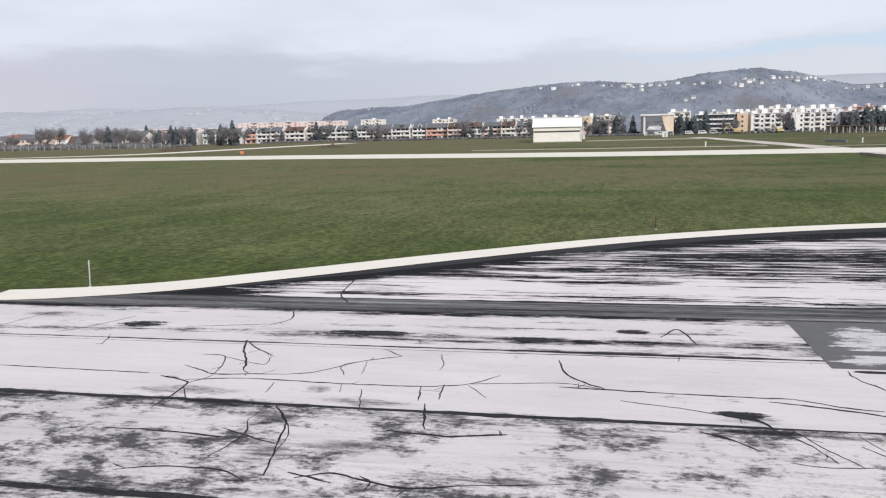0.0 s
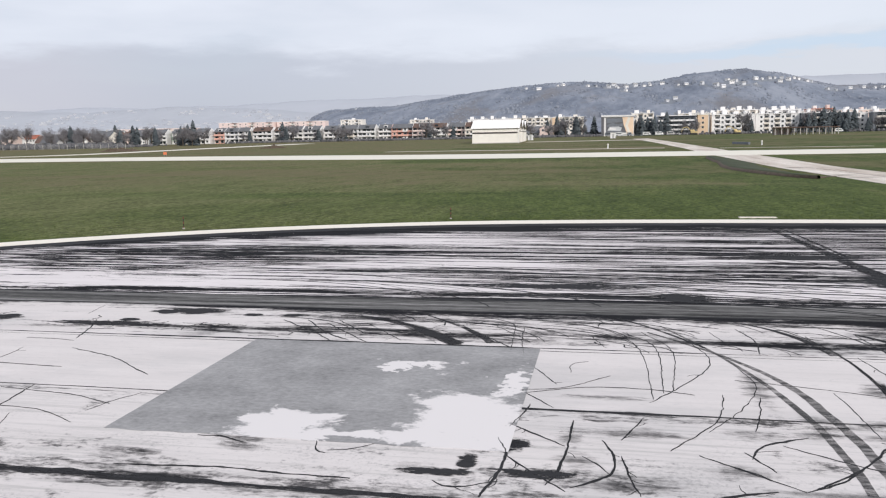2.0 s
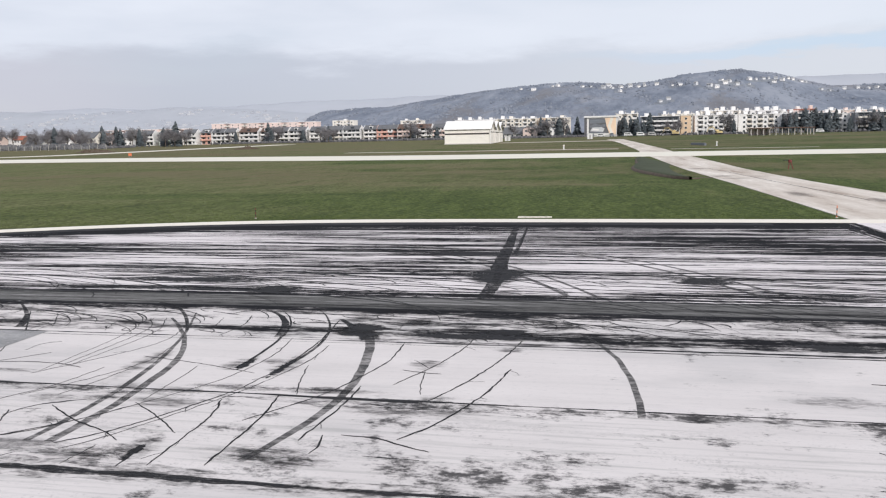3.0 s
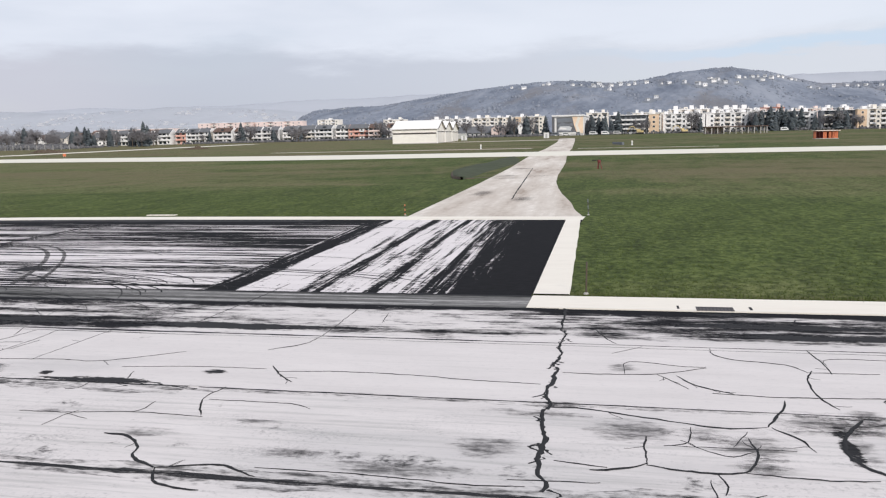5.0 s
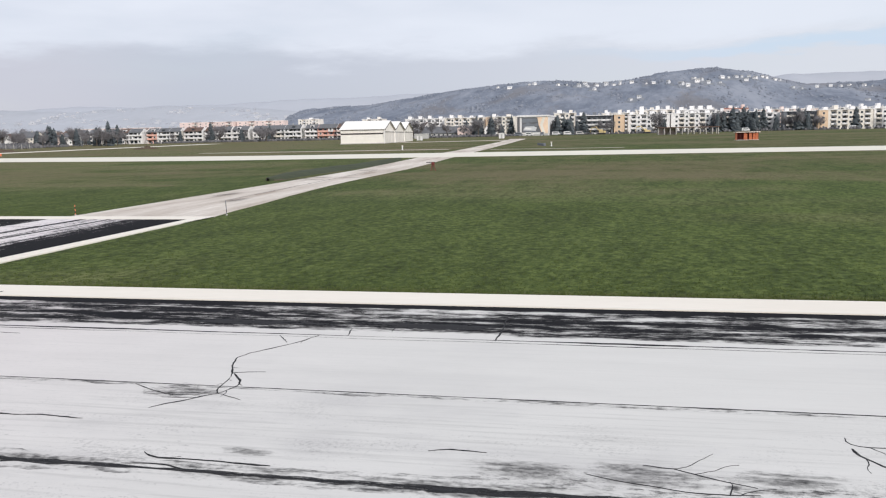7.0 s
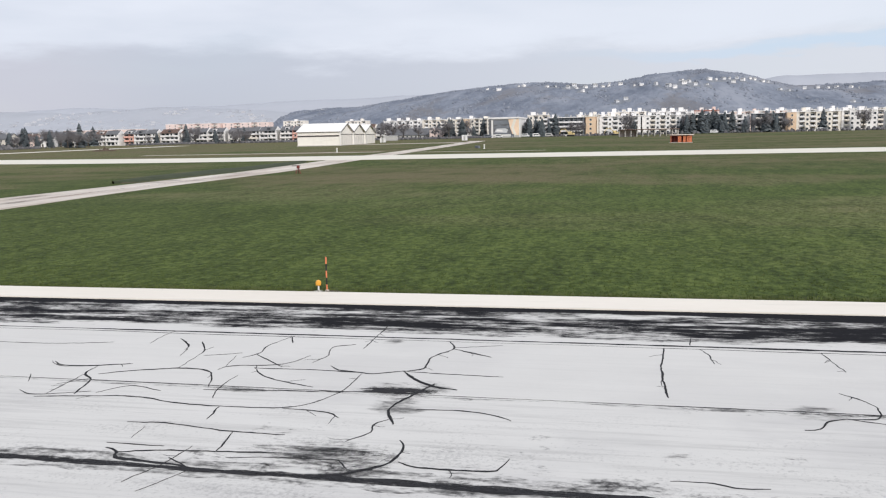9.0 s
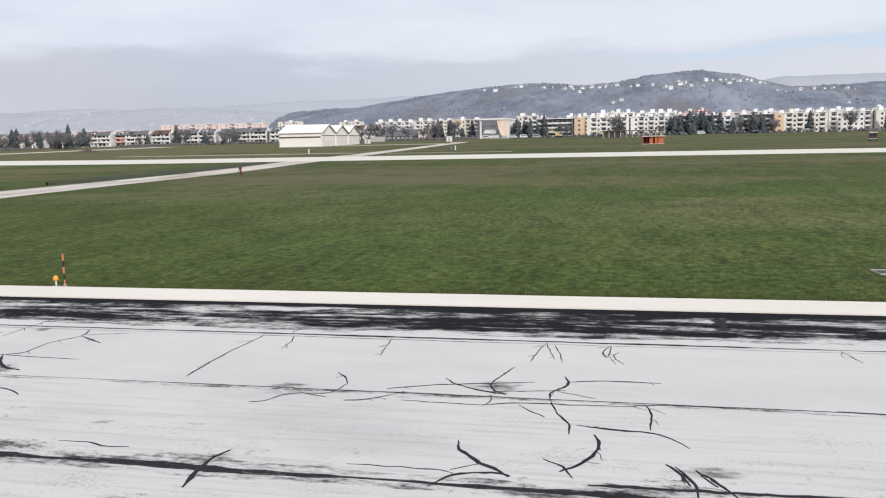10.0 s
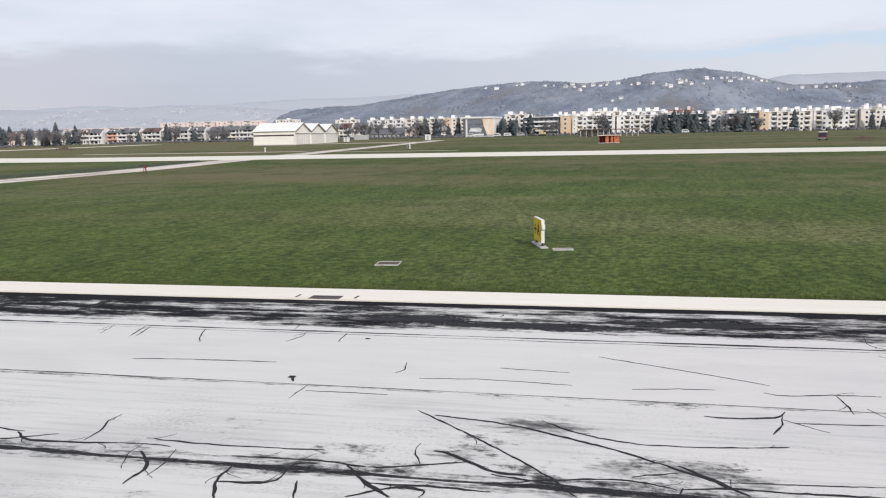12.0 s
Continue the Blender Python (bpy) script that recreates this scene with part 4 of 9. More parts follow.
ROAD_ROWS = []
for i in range(60):
    y = 43.86 + (i / 59) ** 1.6 * 336
    l = float(np.interp(y, (43.8, 59, 77, 94, 126, 170, 205, 300, 380), (43.9, 43.2, 42.3, 41.3, 39.5, 37.0, 36.2, 31.6, 26.0)))
    r = float(np.interp(y, (43.8, 48, 53, 62, 76, 93, 126, 170, 205, 300, 380), (53.2, 52.5, 52.0, 50.7, 49.2, 48.1, 46.6, 43.8, 42.6, 37.6, 33.0)))
    ROAD_ROWS.append((y, l + 0.06 * noise.noise((y * 0.4, 1, 1)), r + 0.06 * noise.noise((y * 0.4, 7, 1))))
road("road_slab", ROAD_ROWS, 0.0, M_LINK, link)

taxiway = thing("taxiway", pose(0, 0, 0), "cream concrete taxiway beyond the grass", "taxiway", kind="structure")


def band(name, x0, x1, step, near, far, z, mat, parent):
    v, f = [], []
    X = np.arange(x0, x1 + 1, step)
    for x in X:
        yn, yf = near(x), far(x)
        v += [(x, yn, rise(x, yn) + z), (x, yf, rise(x, yf) + z), (x, yn, rise(x, yn) - 0.2), (x, yf, rise(x, yf) - 0.2)]
    for i in range(len(X) - 1):
        a = 4 * i
        f += [(a, a + 4, a + 5, a + 1), (a + 2, a + 6, a + 4, a), (a + 1, a + 5, a + 7, a + 3)]
    return part(name, mesh_of(name, v, f, mat), parent)


band("taxiway_slab", -900, 900, 10, lambda x: 155.8 - 0.05 * min(x, 0) + 13 * smooth01(0, 100, -x), lambda x: 182.5 - 0.075 * min(x, 0) - 0.02 * max(x, 0) + 11 * smooth01(0, 100, -x), 0.02, M_TAXI, taxiway)
service = thing("service_road", pose(0, 0, 0), "narrow pale gravel service road", "road", kind="structure")
band("road_strip", -40, 36, 8, lambda x: 213 - 0.05 * x, lambda x: 217.5 - 0.05 * x, 0.0, M_ROAD, service)
band("road_strip", 44, 78, 8, lambda x: 207 - 0.08 * x, lambda x: 209.4 - 0.08 * x, 0.0, M_ROAD, service)
rows = [(y, float(np.interp(y, (206, 215, 225, 235, 250, 280, 330, 420), (-262, -206, -178, -162, -154, -152, -150, -146))) - 1.5, float(np.interp(y, (206, 215, 225, 235, 250, 280, 330, 420), (-240, -196, -166, -152, -145, -143, -141, -136)))) for y in range(206, 421, 3)]
road("road_strip", rows, 0.02, M_TAXI, service)
band("road_strip", -16, 34, 6, lambda x: 336 + 0.15 * x, lambda x: 350 + 0.15 * x, 0.0, M_ROAD, service)

# ---- airfield furniture ----
def snow_stake(x, y, height, c1, c2, lean=0.0, label="striped snow stake in the grass", lamp=False):
    t = thing("snow_stake", pose(x, y, -0.03, 0, lean, 0), label, "marker post", "stakes along the pavement")
    n, r = 5, 0.022
    for i in range(n):
        s = Shape().tube([(0, 0, height * i / n, r), (0, 0, height * (i + 1) / n - 0.002, r)], 8)
        part("stripe", s.mesh("stripe", c1 if i % 2 == 0 else c2), t)
    part("foot", Shape().tube([(0, 0, 0, 0.07), (0, 0, 0.04, 0.06), (0, 0, 0.05, 0.03)], 10).mesh("foot", M_CONC), t)
    return t


def edge_lamp(x, y):
    t = thing("edge_lamp", pose(x, y, -0.03) @ Matrix.Scale(0.78, 4), "amber runway edge lamp on a white stem", "lamp")
    part("base_plate", Shape().tube([(0, 0, 0, 0.17), (0, 0, 0.04, 0.16), (0, 0, 0.06, 0.05)], 12).mesh("base_plate", M_CONC), t)
    part("stem", Shape().tube([(0, 0, 0.05, 0.035), (0, 0, 0.24, 0.03)], 8).mesh("stem", M_PVC), t)
    part("lamp_head", Shape().tube([(0, 0, 0.24, 0.08), (0, 0, 0.27, 0.10), (0, 0, 0.36, 0.10), (0, 0, 0.42, 0.07), (0, 0, 0.44, 0.02)], 12).mesh("lamp_head", M_LAMP), t)
    soil = [(1.25 * math.cos(a) * (0.7 + 0.4 * noise.noise((a, 3, 1))), 0.34 * math.sin(a), 0.012) for a in [6.2832 * i / 24 for i in range(24)]]
    part("bare_soil", mesh_of("bare_soil", [(0, 0, 0.035)] + soil, [(0, i + 1, (i + 1) % 24 + 1) for i in range(24)], M_SOIL), t, (0.25, -0.02, 0))


snow_stake(-16.6, 23.3, 0.82, M_GREYW, M_STEEL, 1, "weathered pale snow stake in the grass")
snow_stake(0.2, 39.3, 0.62, M_RED, M_BLACK, 0, "dark red and black snow stake in the grass")
snow_stake(12.9, 44.7, 0.60, M_RED, M_BLACK, 0, "dark red and black snow stake in the grass")
snow_stake(43.5, 45.1, 0.62, M_ORANGE, M_BLACK, 0, "orange and black snow stake beside the link road")
snow_stake(53.4, 45.0, 0.85, M_DARKW, M_TRIM, -2, "dark weathered stake at the corner of the link road")
snow_stake(54.3, 22.95, 0.86, M_BARK, M_SOIL, 1, "weathered brownish snow stake at the corner")
snow_stake(85.62, 22.75, 0.98, M_ORANGE, M_BLACK, 0, "orange and black snow stake beside an edge lamp")
edge_lamp(85.42, 22.62)


def taxi_sign():
    t = thing("taxiway_sign", pose(114.42, 32.4, -0.03, 0, 0, 107.5), "yellow guidance sign with a black arrow and letter A", "sign")
    part("plinth", Shape().box(-0.95, -0.14, 0, 0.95, 0.14, 0.06, 0, 0.02).mesh("plinth", M_CONC), t)
    for x in (-0.55, 0.55):
        leg = Shape().tube([(x, 0, 0.05, 0.035), (x, 0, 0.20, 0.035)], 8).tube([(x, 0, 0.06, 0.08), (x, 0, 0.09, 0.07)], 8)
        part("leg", leg.mesh("leg", M_BLACK), t)
    part("casing", Shape().box(-0.72, -0.05, 0.18, 0.72, 0.07, 1.06, 0, 0.015).mesh("casing", M_PVC), t)
    face = part("panel", Shape().box(-0.71, 0.071, 0.19, 0.71, 0.078, 1.04).mesh("panel", M_YELLOW), t)
    cu = bpy.data.curves.new("letter", "FONT")
    cu.body, cu.size, cu.extrude, cu.align_x, cu.align_y = "A", 0.66, 0.002, "CENTER", "CENTER"
    cu.offset = 0.012
    cu.materials.append(M_BLACK)
    part("letter", cu, face, pose(-0.20, 0.082, 0.62, 90, 0, 180))
    a = Shape().box(0.12, 0.079, 0.585, 0.50, 0.083, 0.655)
    for s in (1, -1):
        a.add([(0.50, 0.079, 0.62), (0.28, 0.079, 0.62 + s * 0.19), (0.36, 0.079, 0.62 + s * 0.19), (0.58, 0.079, 0.62),
               (0.50, 0.083, 0.62), (0.28, 0.083, 0.62 + s * 0.19), (0.36, 0.083, 0.62 + s * 0.19), (0.58, 0.083, 0.62)], [(4, 5, 6, 7), (7, 6, 5, 4), (0, 1, 5, 4), (1, 2, 6, 5), (2, 3, 7, 6)])
    part("arrow", a.mesh("arrow", M_BLACK), face)
    part("junction_box", Shape().box(-0.80, -0.06, 0.70, -0.72, 0.06, 0.88, 0, 0.01).mesh("junction_box", M_PVC), t)


taxi_sign()


def cable_pit(x, y, rot, wide, deep, e=0.045, mat=None):
    t = thing("cable_pit", pose(x, y, -0.03, 0, 0, rot), "square concrete cable pit sunk in the grass", "cable pit", "cable pits in the grass")
    a, b = wide / 2, deep / 2
    for q in ((-a, -b, a, -b + e), (-a, b - e, a, b), (-a, -b + e, -a + e, b - e), (a - e, -b + e, a, b - e)):
        part("rim", Shape().box(q[0], q[1], -0.1, q[2], q[3], 0.04, 0, 0.012).mesh("rim", mat or M_EDGE), t)
    part("lid", Shape().box(-a + e, -b + e, -0.1, a - e, b - e, 0.015, 0, 0.01).mesh("lid", M_SOIL), t, label="soil-covered lid")


cable_pit(109.9, 27.3, 6, 0.80, 0.80, 0.03, M_CONC)
cable_pit(115.4, 31.3, 10, 0.75, 0.45, 0.06, M_CONC)
cable_pit(28.6, 45.4, 0, 1.8, 0.4)


def red_marker():
    t = thing("marker_stand", pose(52.1, 104.5, rise(52, 104) - 0.03, 0, 0, 15), "red braced marker stand with a crossbar", "marker")
    for x, y in ((-0.30, -0.25), (0.30, -0.25), (0.0, 0.3)):
        part("leg", Shape().limb((x, y, 0), (x * 0.25, y * 0.25, 0.85), 0.05, 0.05, 6).mesh("leg", M_RED), t)
    part("head", Shape().tube([(0, 0, 0.75, 0.17), (0, 0, 0.8, 0.22), (0, 0, 1.05, 0.2), (0, 0, 1.12, 0.08)], 10).mesh("head", M_RED), t)
    part("crossbar", Shape().limb((-0.85, 0, 1.05), (0.3, 0, 1.05), 0.05, 0.05, 6).mesh("crossbar", M_BLACK), t)


red_marker()


def white_post(x, y):
    t = thing("guard_post", pose(x, y, rise(x, y) - 0.03) @ Matrix.Scale(0.8, 4), "short white post with a cap beside the taxiway", "post", "white posts by the taxiway")
    part("shaft", Shape().tube([(0, 0, 0, 0.34), (0, 0, 0.12, 0.34), (0, 0, 0.14, 0.20), (0, 0, 1.15, 0.18)], 8).mesh("shaft", M_PVC), t)
    part("cap", Shape().tube([(0, 0, 1.15, 0.30), (0, 0, 1.40, 0.30), (0, 0, 1.5, 0.12)], 8).mesh("cap", M_EDGE), t)


for x, y in ((18.3, 217), (56.8, 228.5)):
    white_post(x, y)


def orange_shed():
    """A low slatted orange shelter with a thin flat roof."""
    z = rise(110, 258) - 0.03
    t = thing("slatted_shed", pose(108.0, 257, z, 0, 0, 4) @ Matrix.Diagonal((0.74, 0.9, 1.1, 1)), "orange slatted shed with a thin pale roof", "shed")
    part("floor_slab", Shape().box(-0.4, -0.3, 0, 8.2, 3.4, 0.15, 0, 0.03).mesh("floor_slab", M_CONC), t)
    slat = Shape().box(0, 0, 0.15, 0.22, 0.06, 1.9).mesh("slat", M_ORANGE)
    for i in range(16):
        if i not in (4, 5, 9):
            part("slat", slat, t, (2.55 + i * 0.34, 0, 0))
    side = Shape().box(0, 0, 0.15, 0.06, 0.26, 1.95).mesh("slat", M_ORANGE)
    for i in range(9):
        part("slat", side, t, (7.95, 0.1 + i * 0.34, 0))
        part("slat", side, t, (0.0, 0.1 + i * 0.34, 0))
    for x in (0, 1.2, 2.4, 7.9):
        for y in (0, 3.0):
            part("corner_post", Shape().box(x, y, 0.1, x + 0.12, y + 0.12, 2.1).mesh("corner_post", M_RED), t)
    part("back_wall", Shape().box(0, 3.1, 0.1, 8.0, 3.2, 2.0).mesh("back_wall", M_RED), t)
    part("roof", Shape().box(-0.5, -0.6, 2.05, 8.6, 3.6, 2.22, 0, 0.04).mesh("roof", M_PINK), t)


orange_shed()


def boxy_van(x, y, rot, body, roof, label, size=1.0, long=5.2, group=""):
    """A van: shaped body, cab glass, roof, four wheels, lamps and bumper. Its nose points along local -y."""
    t = thing("van", pose(x, y, rise(x, y) - 0.03, 0, 0, rot) @ Matrix.Scale(size, 4), label, "vehicle", group)
    h, wd, L = 2.0, 1.9, long
    prof = [(-L / 2, 0.45), (L / 2, 0.45), (L / 2, h), (-L / 2 + 0.9, h), (-L / 2 + 0.35, 1.25), (-L / 2, 1.05)]
    v = [(sx * wd / 2, p, q) for sx in (-1, 1) for p, q in prof]
    n = len(prof)
    part("body", mesh_of("body", v, [tuple(range(n)), tuple(range(n, 2 * n))[::-1]] + [(i, n + i, n + (i + 1) % n, (i + 1) % n) for i in range(n)], body), t)
    part("roof", Shape().box(-wd / 2 + 0.03, -L / 2 + 0.9, h, wd / 2 - 0.03, L / 2 - 0.03, h + 0.16, 0, 0.08).mesh("roof", roof), t)
    part("rear_window", Shape().box(-wd / 2 + 0.2, L / 2, 1.2, wd / 2 - 0.2, L / 2 + 0.02, 1.8).mesh("rear_window", M_GLASS), t)
    for s in (-1, 1):
        part("side_window", Shape().box(s * wd / 2 - 0.015, -L / 2 + 1.0, 1.2, s * wd / 2 + 0.015, L / 2 - 0.5, 1.75).mesh("side_window", M_GLASS), t)
        part("tail_lamp", Shape().box(s * 0.78 - 0.09, L / 2, 0.8, s * 0.78 + 0.09, L / 2 + 0.03, 1.1).mesh("tail_lamp", M_RED), t)
        for p in (-L / 2 + 0.95, L / 2 - 0.95):
            wheel = Shape().limb((s * (wd / 2 - 0.22), p, 0.36), (s * (wd / 2 + 0.02), p, 0.36), 0.36, 0.36, 14)
            wh = part("wheel", wheel.mesh("wheel", M_TYRE), t)
            part("rim", Shape().limb((s * (wd / 2), p, 0.36), (s * (wd / 2 + 0.03), p, 0.36), 0.2, 0.2, 10).mesh("rim", M_STEEL), wh)
    part("windscreen", Shape().add([(-0.8, -L / 2 + 0.37, 1.32), (0.8, -L / 2 + 0.37, 1.32), (0.75, -L / 2 + 0.83, 1.92), (-0.75, -L / 2 + 0.83, 1.92), (-0.8, -L / 2 + 0.34, 1.34), (0.8, -L / 2 + 0.34, 1.34), (0.75, -L / 2 + 0.80, 1.94), (-0.75, -L / 2 + 0.80, 1.94)],
                                   [(0, 1, 2, 3), (4, 5, 6, 7), (0, 1, 5, 4), (2, 3, 7, 6)]).mesh("windscreen", M_GLASS), t)
    part("bumper", Shape().box(-wd / 2 - 0.02, L / 2, 0.42, wd / 2 + 0.02, L / 2 + 0.12, 0.62, 0, 0.03).mesh("bumper", M_STEEL), t)
    return t


boxy_van(169.2, 251, 164, M_MAROON, M_PVC, "dark maroon van with a white roof standing on the grass", 1.08)
boxy_van(189.5, 249, 110, M_GREEN, M_PVC, "pale green utility truck standing on the grass", 1.3, 6.0)


def cabin(x, y, wd, dp, h, label, mat=None):
    t = thing("equipment_cabin", pose(x, y, rise(x, y) - 0.03), label, "cabin")
    part("wall", Shape().box(0, 0, 0, wd, dp, h).mesh("wall", mat or M_WHITE), t)
    part("roof", Shape().box(-0.15, -0.15, h, wd + 0.15, dp + 0.15, h + 0.18, 0, 0.05).mesh("roof", M_PVC), t)
    d = part("door", Shape().box(wd * 0.35, -0.04, 0.05, wd * 0.35 + 0.9, 0.0, 2.05).mesh("door", M_GREYW), t)
    part("handle", Shape().box(wd * 0.35 + 0.75, -0.09, 1.0, wd * 0.35 + 0.82, -0.04, 1.12).mesh("handle", M_STEEL), d)


cabin(16.2, 410, 2.4, 2.4, 2.5, "white equipment cabin beside the link road")
cabin(-21.6, 395, 2.4, 2.2, 2.1, "low white cabin beside the hangar")
cabin(-41.5, 470, 8.0, 3.0, 2.6, "pale site cabin at the field's edge", M_GREYW)


def rubble(x, y, rx, ry, h, label, mat):
    """A mound of loose lumps."""
    r = random.Random(int(x * 7 + y))
    s = Shape()
    for _ in range(70):
        a, d = r.uniform(0, 6.2832), math.sqrt(r.random())
        px, py = rx * d * math.cos(a), ry * d * math.sin(a)
        k = h * (1 - d) * r.uniform(0.5, 1.0)
        q = 0.25 + 0.3 * r.random() * h
        s.tube([(px, py, 0, q * 1.6), (px + r.uniform(-.2, .2), py, k * 0.6 + 0.1, q * 1.2), (px + r.uniform(-.3, .3), py, k + 0.25, q * 0.3)], 5)
    ob = new("earth_mound", s.mesh("earth_mound", mat))
    ob.matrix_basis = Matrix.Translation((x, y, rise(x, y) - 0.05))
    tagged(ob, label, "mound")


rubble(-165, 288, 8, 3, 2.6, "dark mound of earth beside the service road", M_SOIL)
rubble(180, 252, 3.2, 1.4, 0.9, "low heap of dark soil on the grass", M_SOIL)
rubble(-108, 300, 5, 2, 1.8, "brown heap of spoil near the field's edge", M_SOIL)


def culvert():
    t = thing("culvert", pose(39.5, 84, rise(39, 84) - 0.03, 0, 0, 30), "small concrete culvert slab beside a muddy ditch", "culvert")
    part("cover_slab", Shape().box(-0.8, -0.35, 0, 0.8, 0.1, 0.08, 0, 0.03).mesh("cover_slab", M_SOIL), t)
    mud = [(3.8 * math.cos(a) * (0.8 + 0.3 * noise.noise((a, 1, 1))) + 2, 0.55 * math.sin(a) + 1.2, 0.02) for a in [6.2832 * i / 20 for i in range(20)]]
    part("mud", mesh_of("mud", [(2, 1.2, 0.05)] + mud, [(0, i + 1, (i + 1) % 20 + 1) for i in range(20)], M_SOIL), t)


def ditch():
    """A shallow ditch beside the link road, grown over with rank dark grass, bare earth along its nearer lip."""
    v, f, n = [], [], 24
    for i in range(n + 1):
        t = i / n
        y = 82.5 + 66 * t
        cx, half = 39.3 - 3.2 * t - 1.6 * math.sin(math.pi * min(1, t * 1.6)), 0.15 + 2.3 * math.sin(math.pi * t) ** 0.6
        for k, (side, up) in enumerate(((-1.0, 0.0), (-0.86, 0.26), (-0.3, 0.30), (0.4, 0.22), (1.0, 0.0))):
            x = cx + side * half + 0.25 * noise.noise((y / 4, k, 1))
            v.append((x, y, rise(x, y) + (up + 0.10 * noise.noise((x, y / 3, 2)) if up else -0.02)))
    for i in range(n):
        f += [(5 * i + k, 5 * i + k + 1, 5 * i + k + 6, 5 * i + k + 5) for k in range(4)]
    me = mesh_of("ditch", v, f, [M_SOIL, M_RANK], [0 if q % 4 == 0 else 1 for q in range(len(f))], True)
    tagged(new("ditch", me), "shallow ditch full of rank dark grass beside the road", "ditch")


ditch()


culvert()


def barrier():
    t = thing("concrete_barrier", pose(54.5, 234, rise(54, 234) - 0.03, 0, 0, 105.2), "dark stained concrete block barrier on the grass", "barrier")
    blk = Shape().box(0, -0.25, 0, 1.5, 0.25, 0.7, 0, 0.08).mesh("block", M_DARKW)
    for i in range(7):
        part("block", blk, t, (i * 1.53, 0, 0))


barrier()


def orange_board():
    t = thing("warning_board", pose(-104, 215.5, rise(-104, 215) - 0.03) @ Matrix.Scale(0.68, 4), "small orange warning board on two legs", "board")
    for x in (-0.5, 0.5):
        part("leg", Shape().box(x - 0.05, -0.05, 0, x + 0.05, 0.05, 0.6).mesh("leg", M_STEEL), t)
    part("panel", Shape().box(-0.75, -0.06, 0.4, 0.75, 0.02, 1.5, 0, 0.02).mesh("panel", M_ORANGE), t)


orange_board()


def perimeter_fence():
    t = thing("fence", pose(-330, 369, rise(-330, 369) - 0.05), "grey post and wire perimeter fence", "fence")
    post = Shape().box(-0.09, -0.09, 0, 0.09, 0.09, 2.3).limb((0, 0, 2.25), (0, -0.35, 2.6), 0.07, 0.06, 5).mesh("post", M_CONC)
    for i in range(26):
        part("post", post, t, (i * 4.6, 0, 0))
    for k in range(7):
        z = 0.25 + k * 0.33
        part("wire", Shape().limb((0, 0, z), (115, 0, z), 0.018, 0.018, 4).mesh("wire", M_STEEL), t)


perimeter_fence()


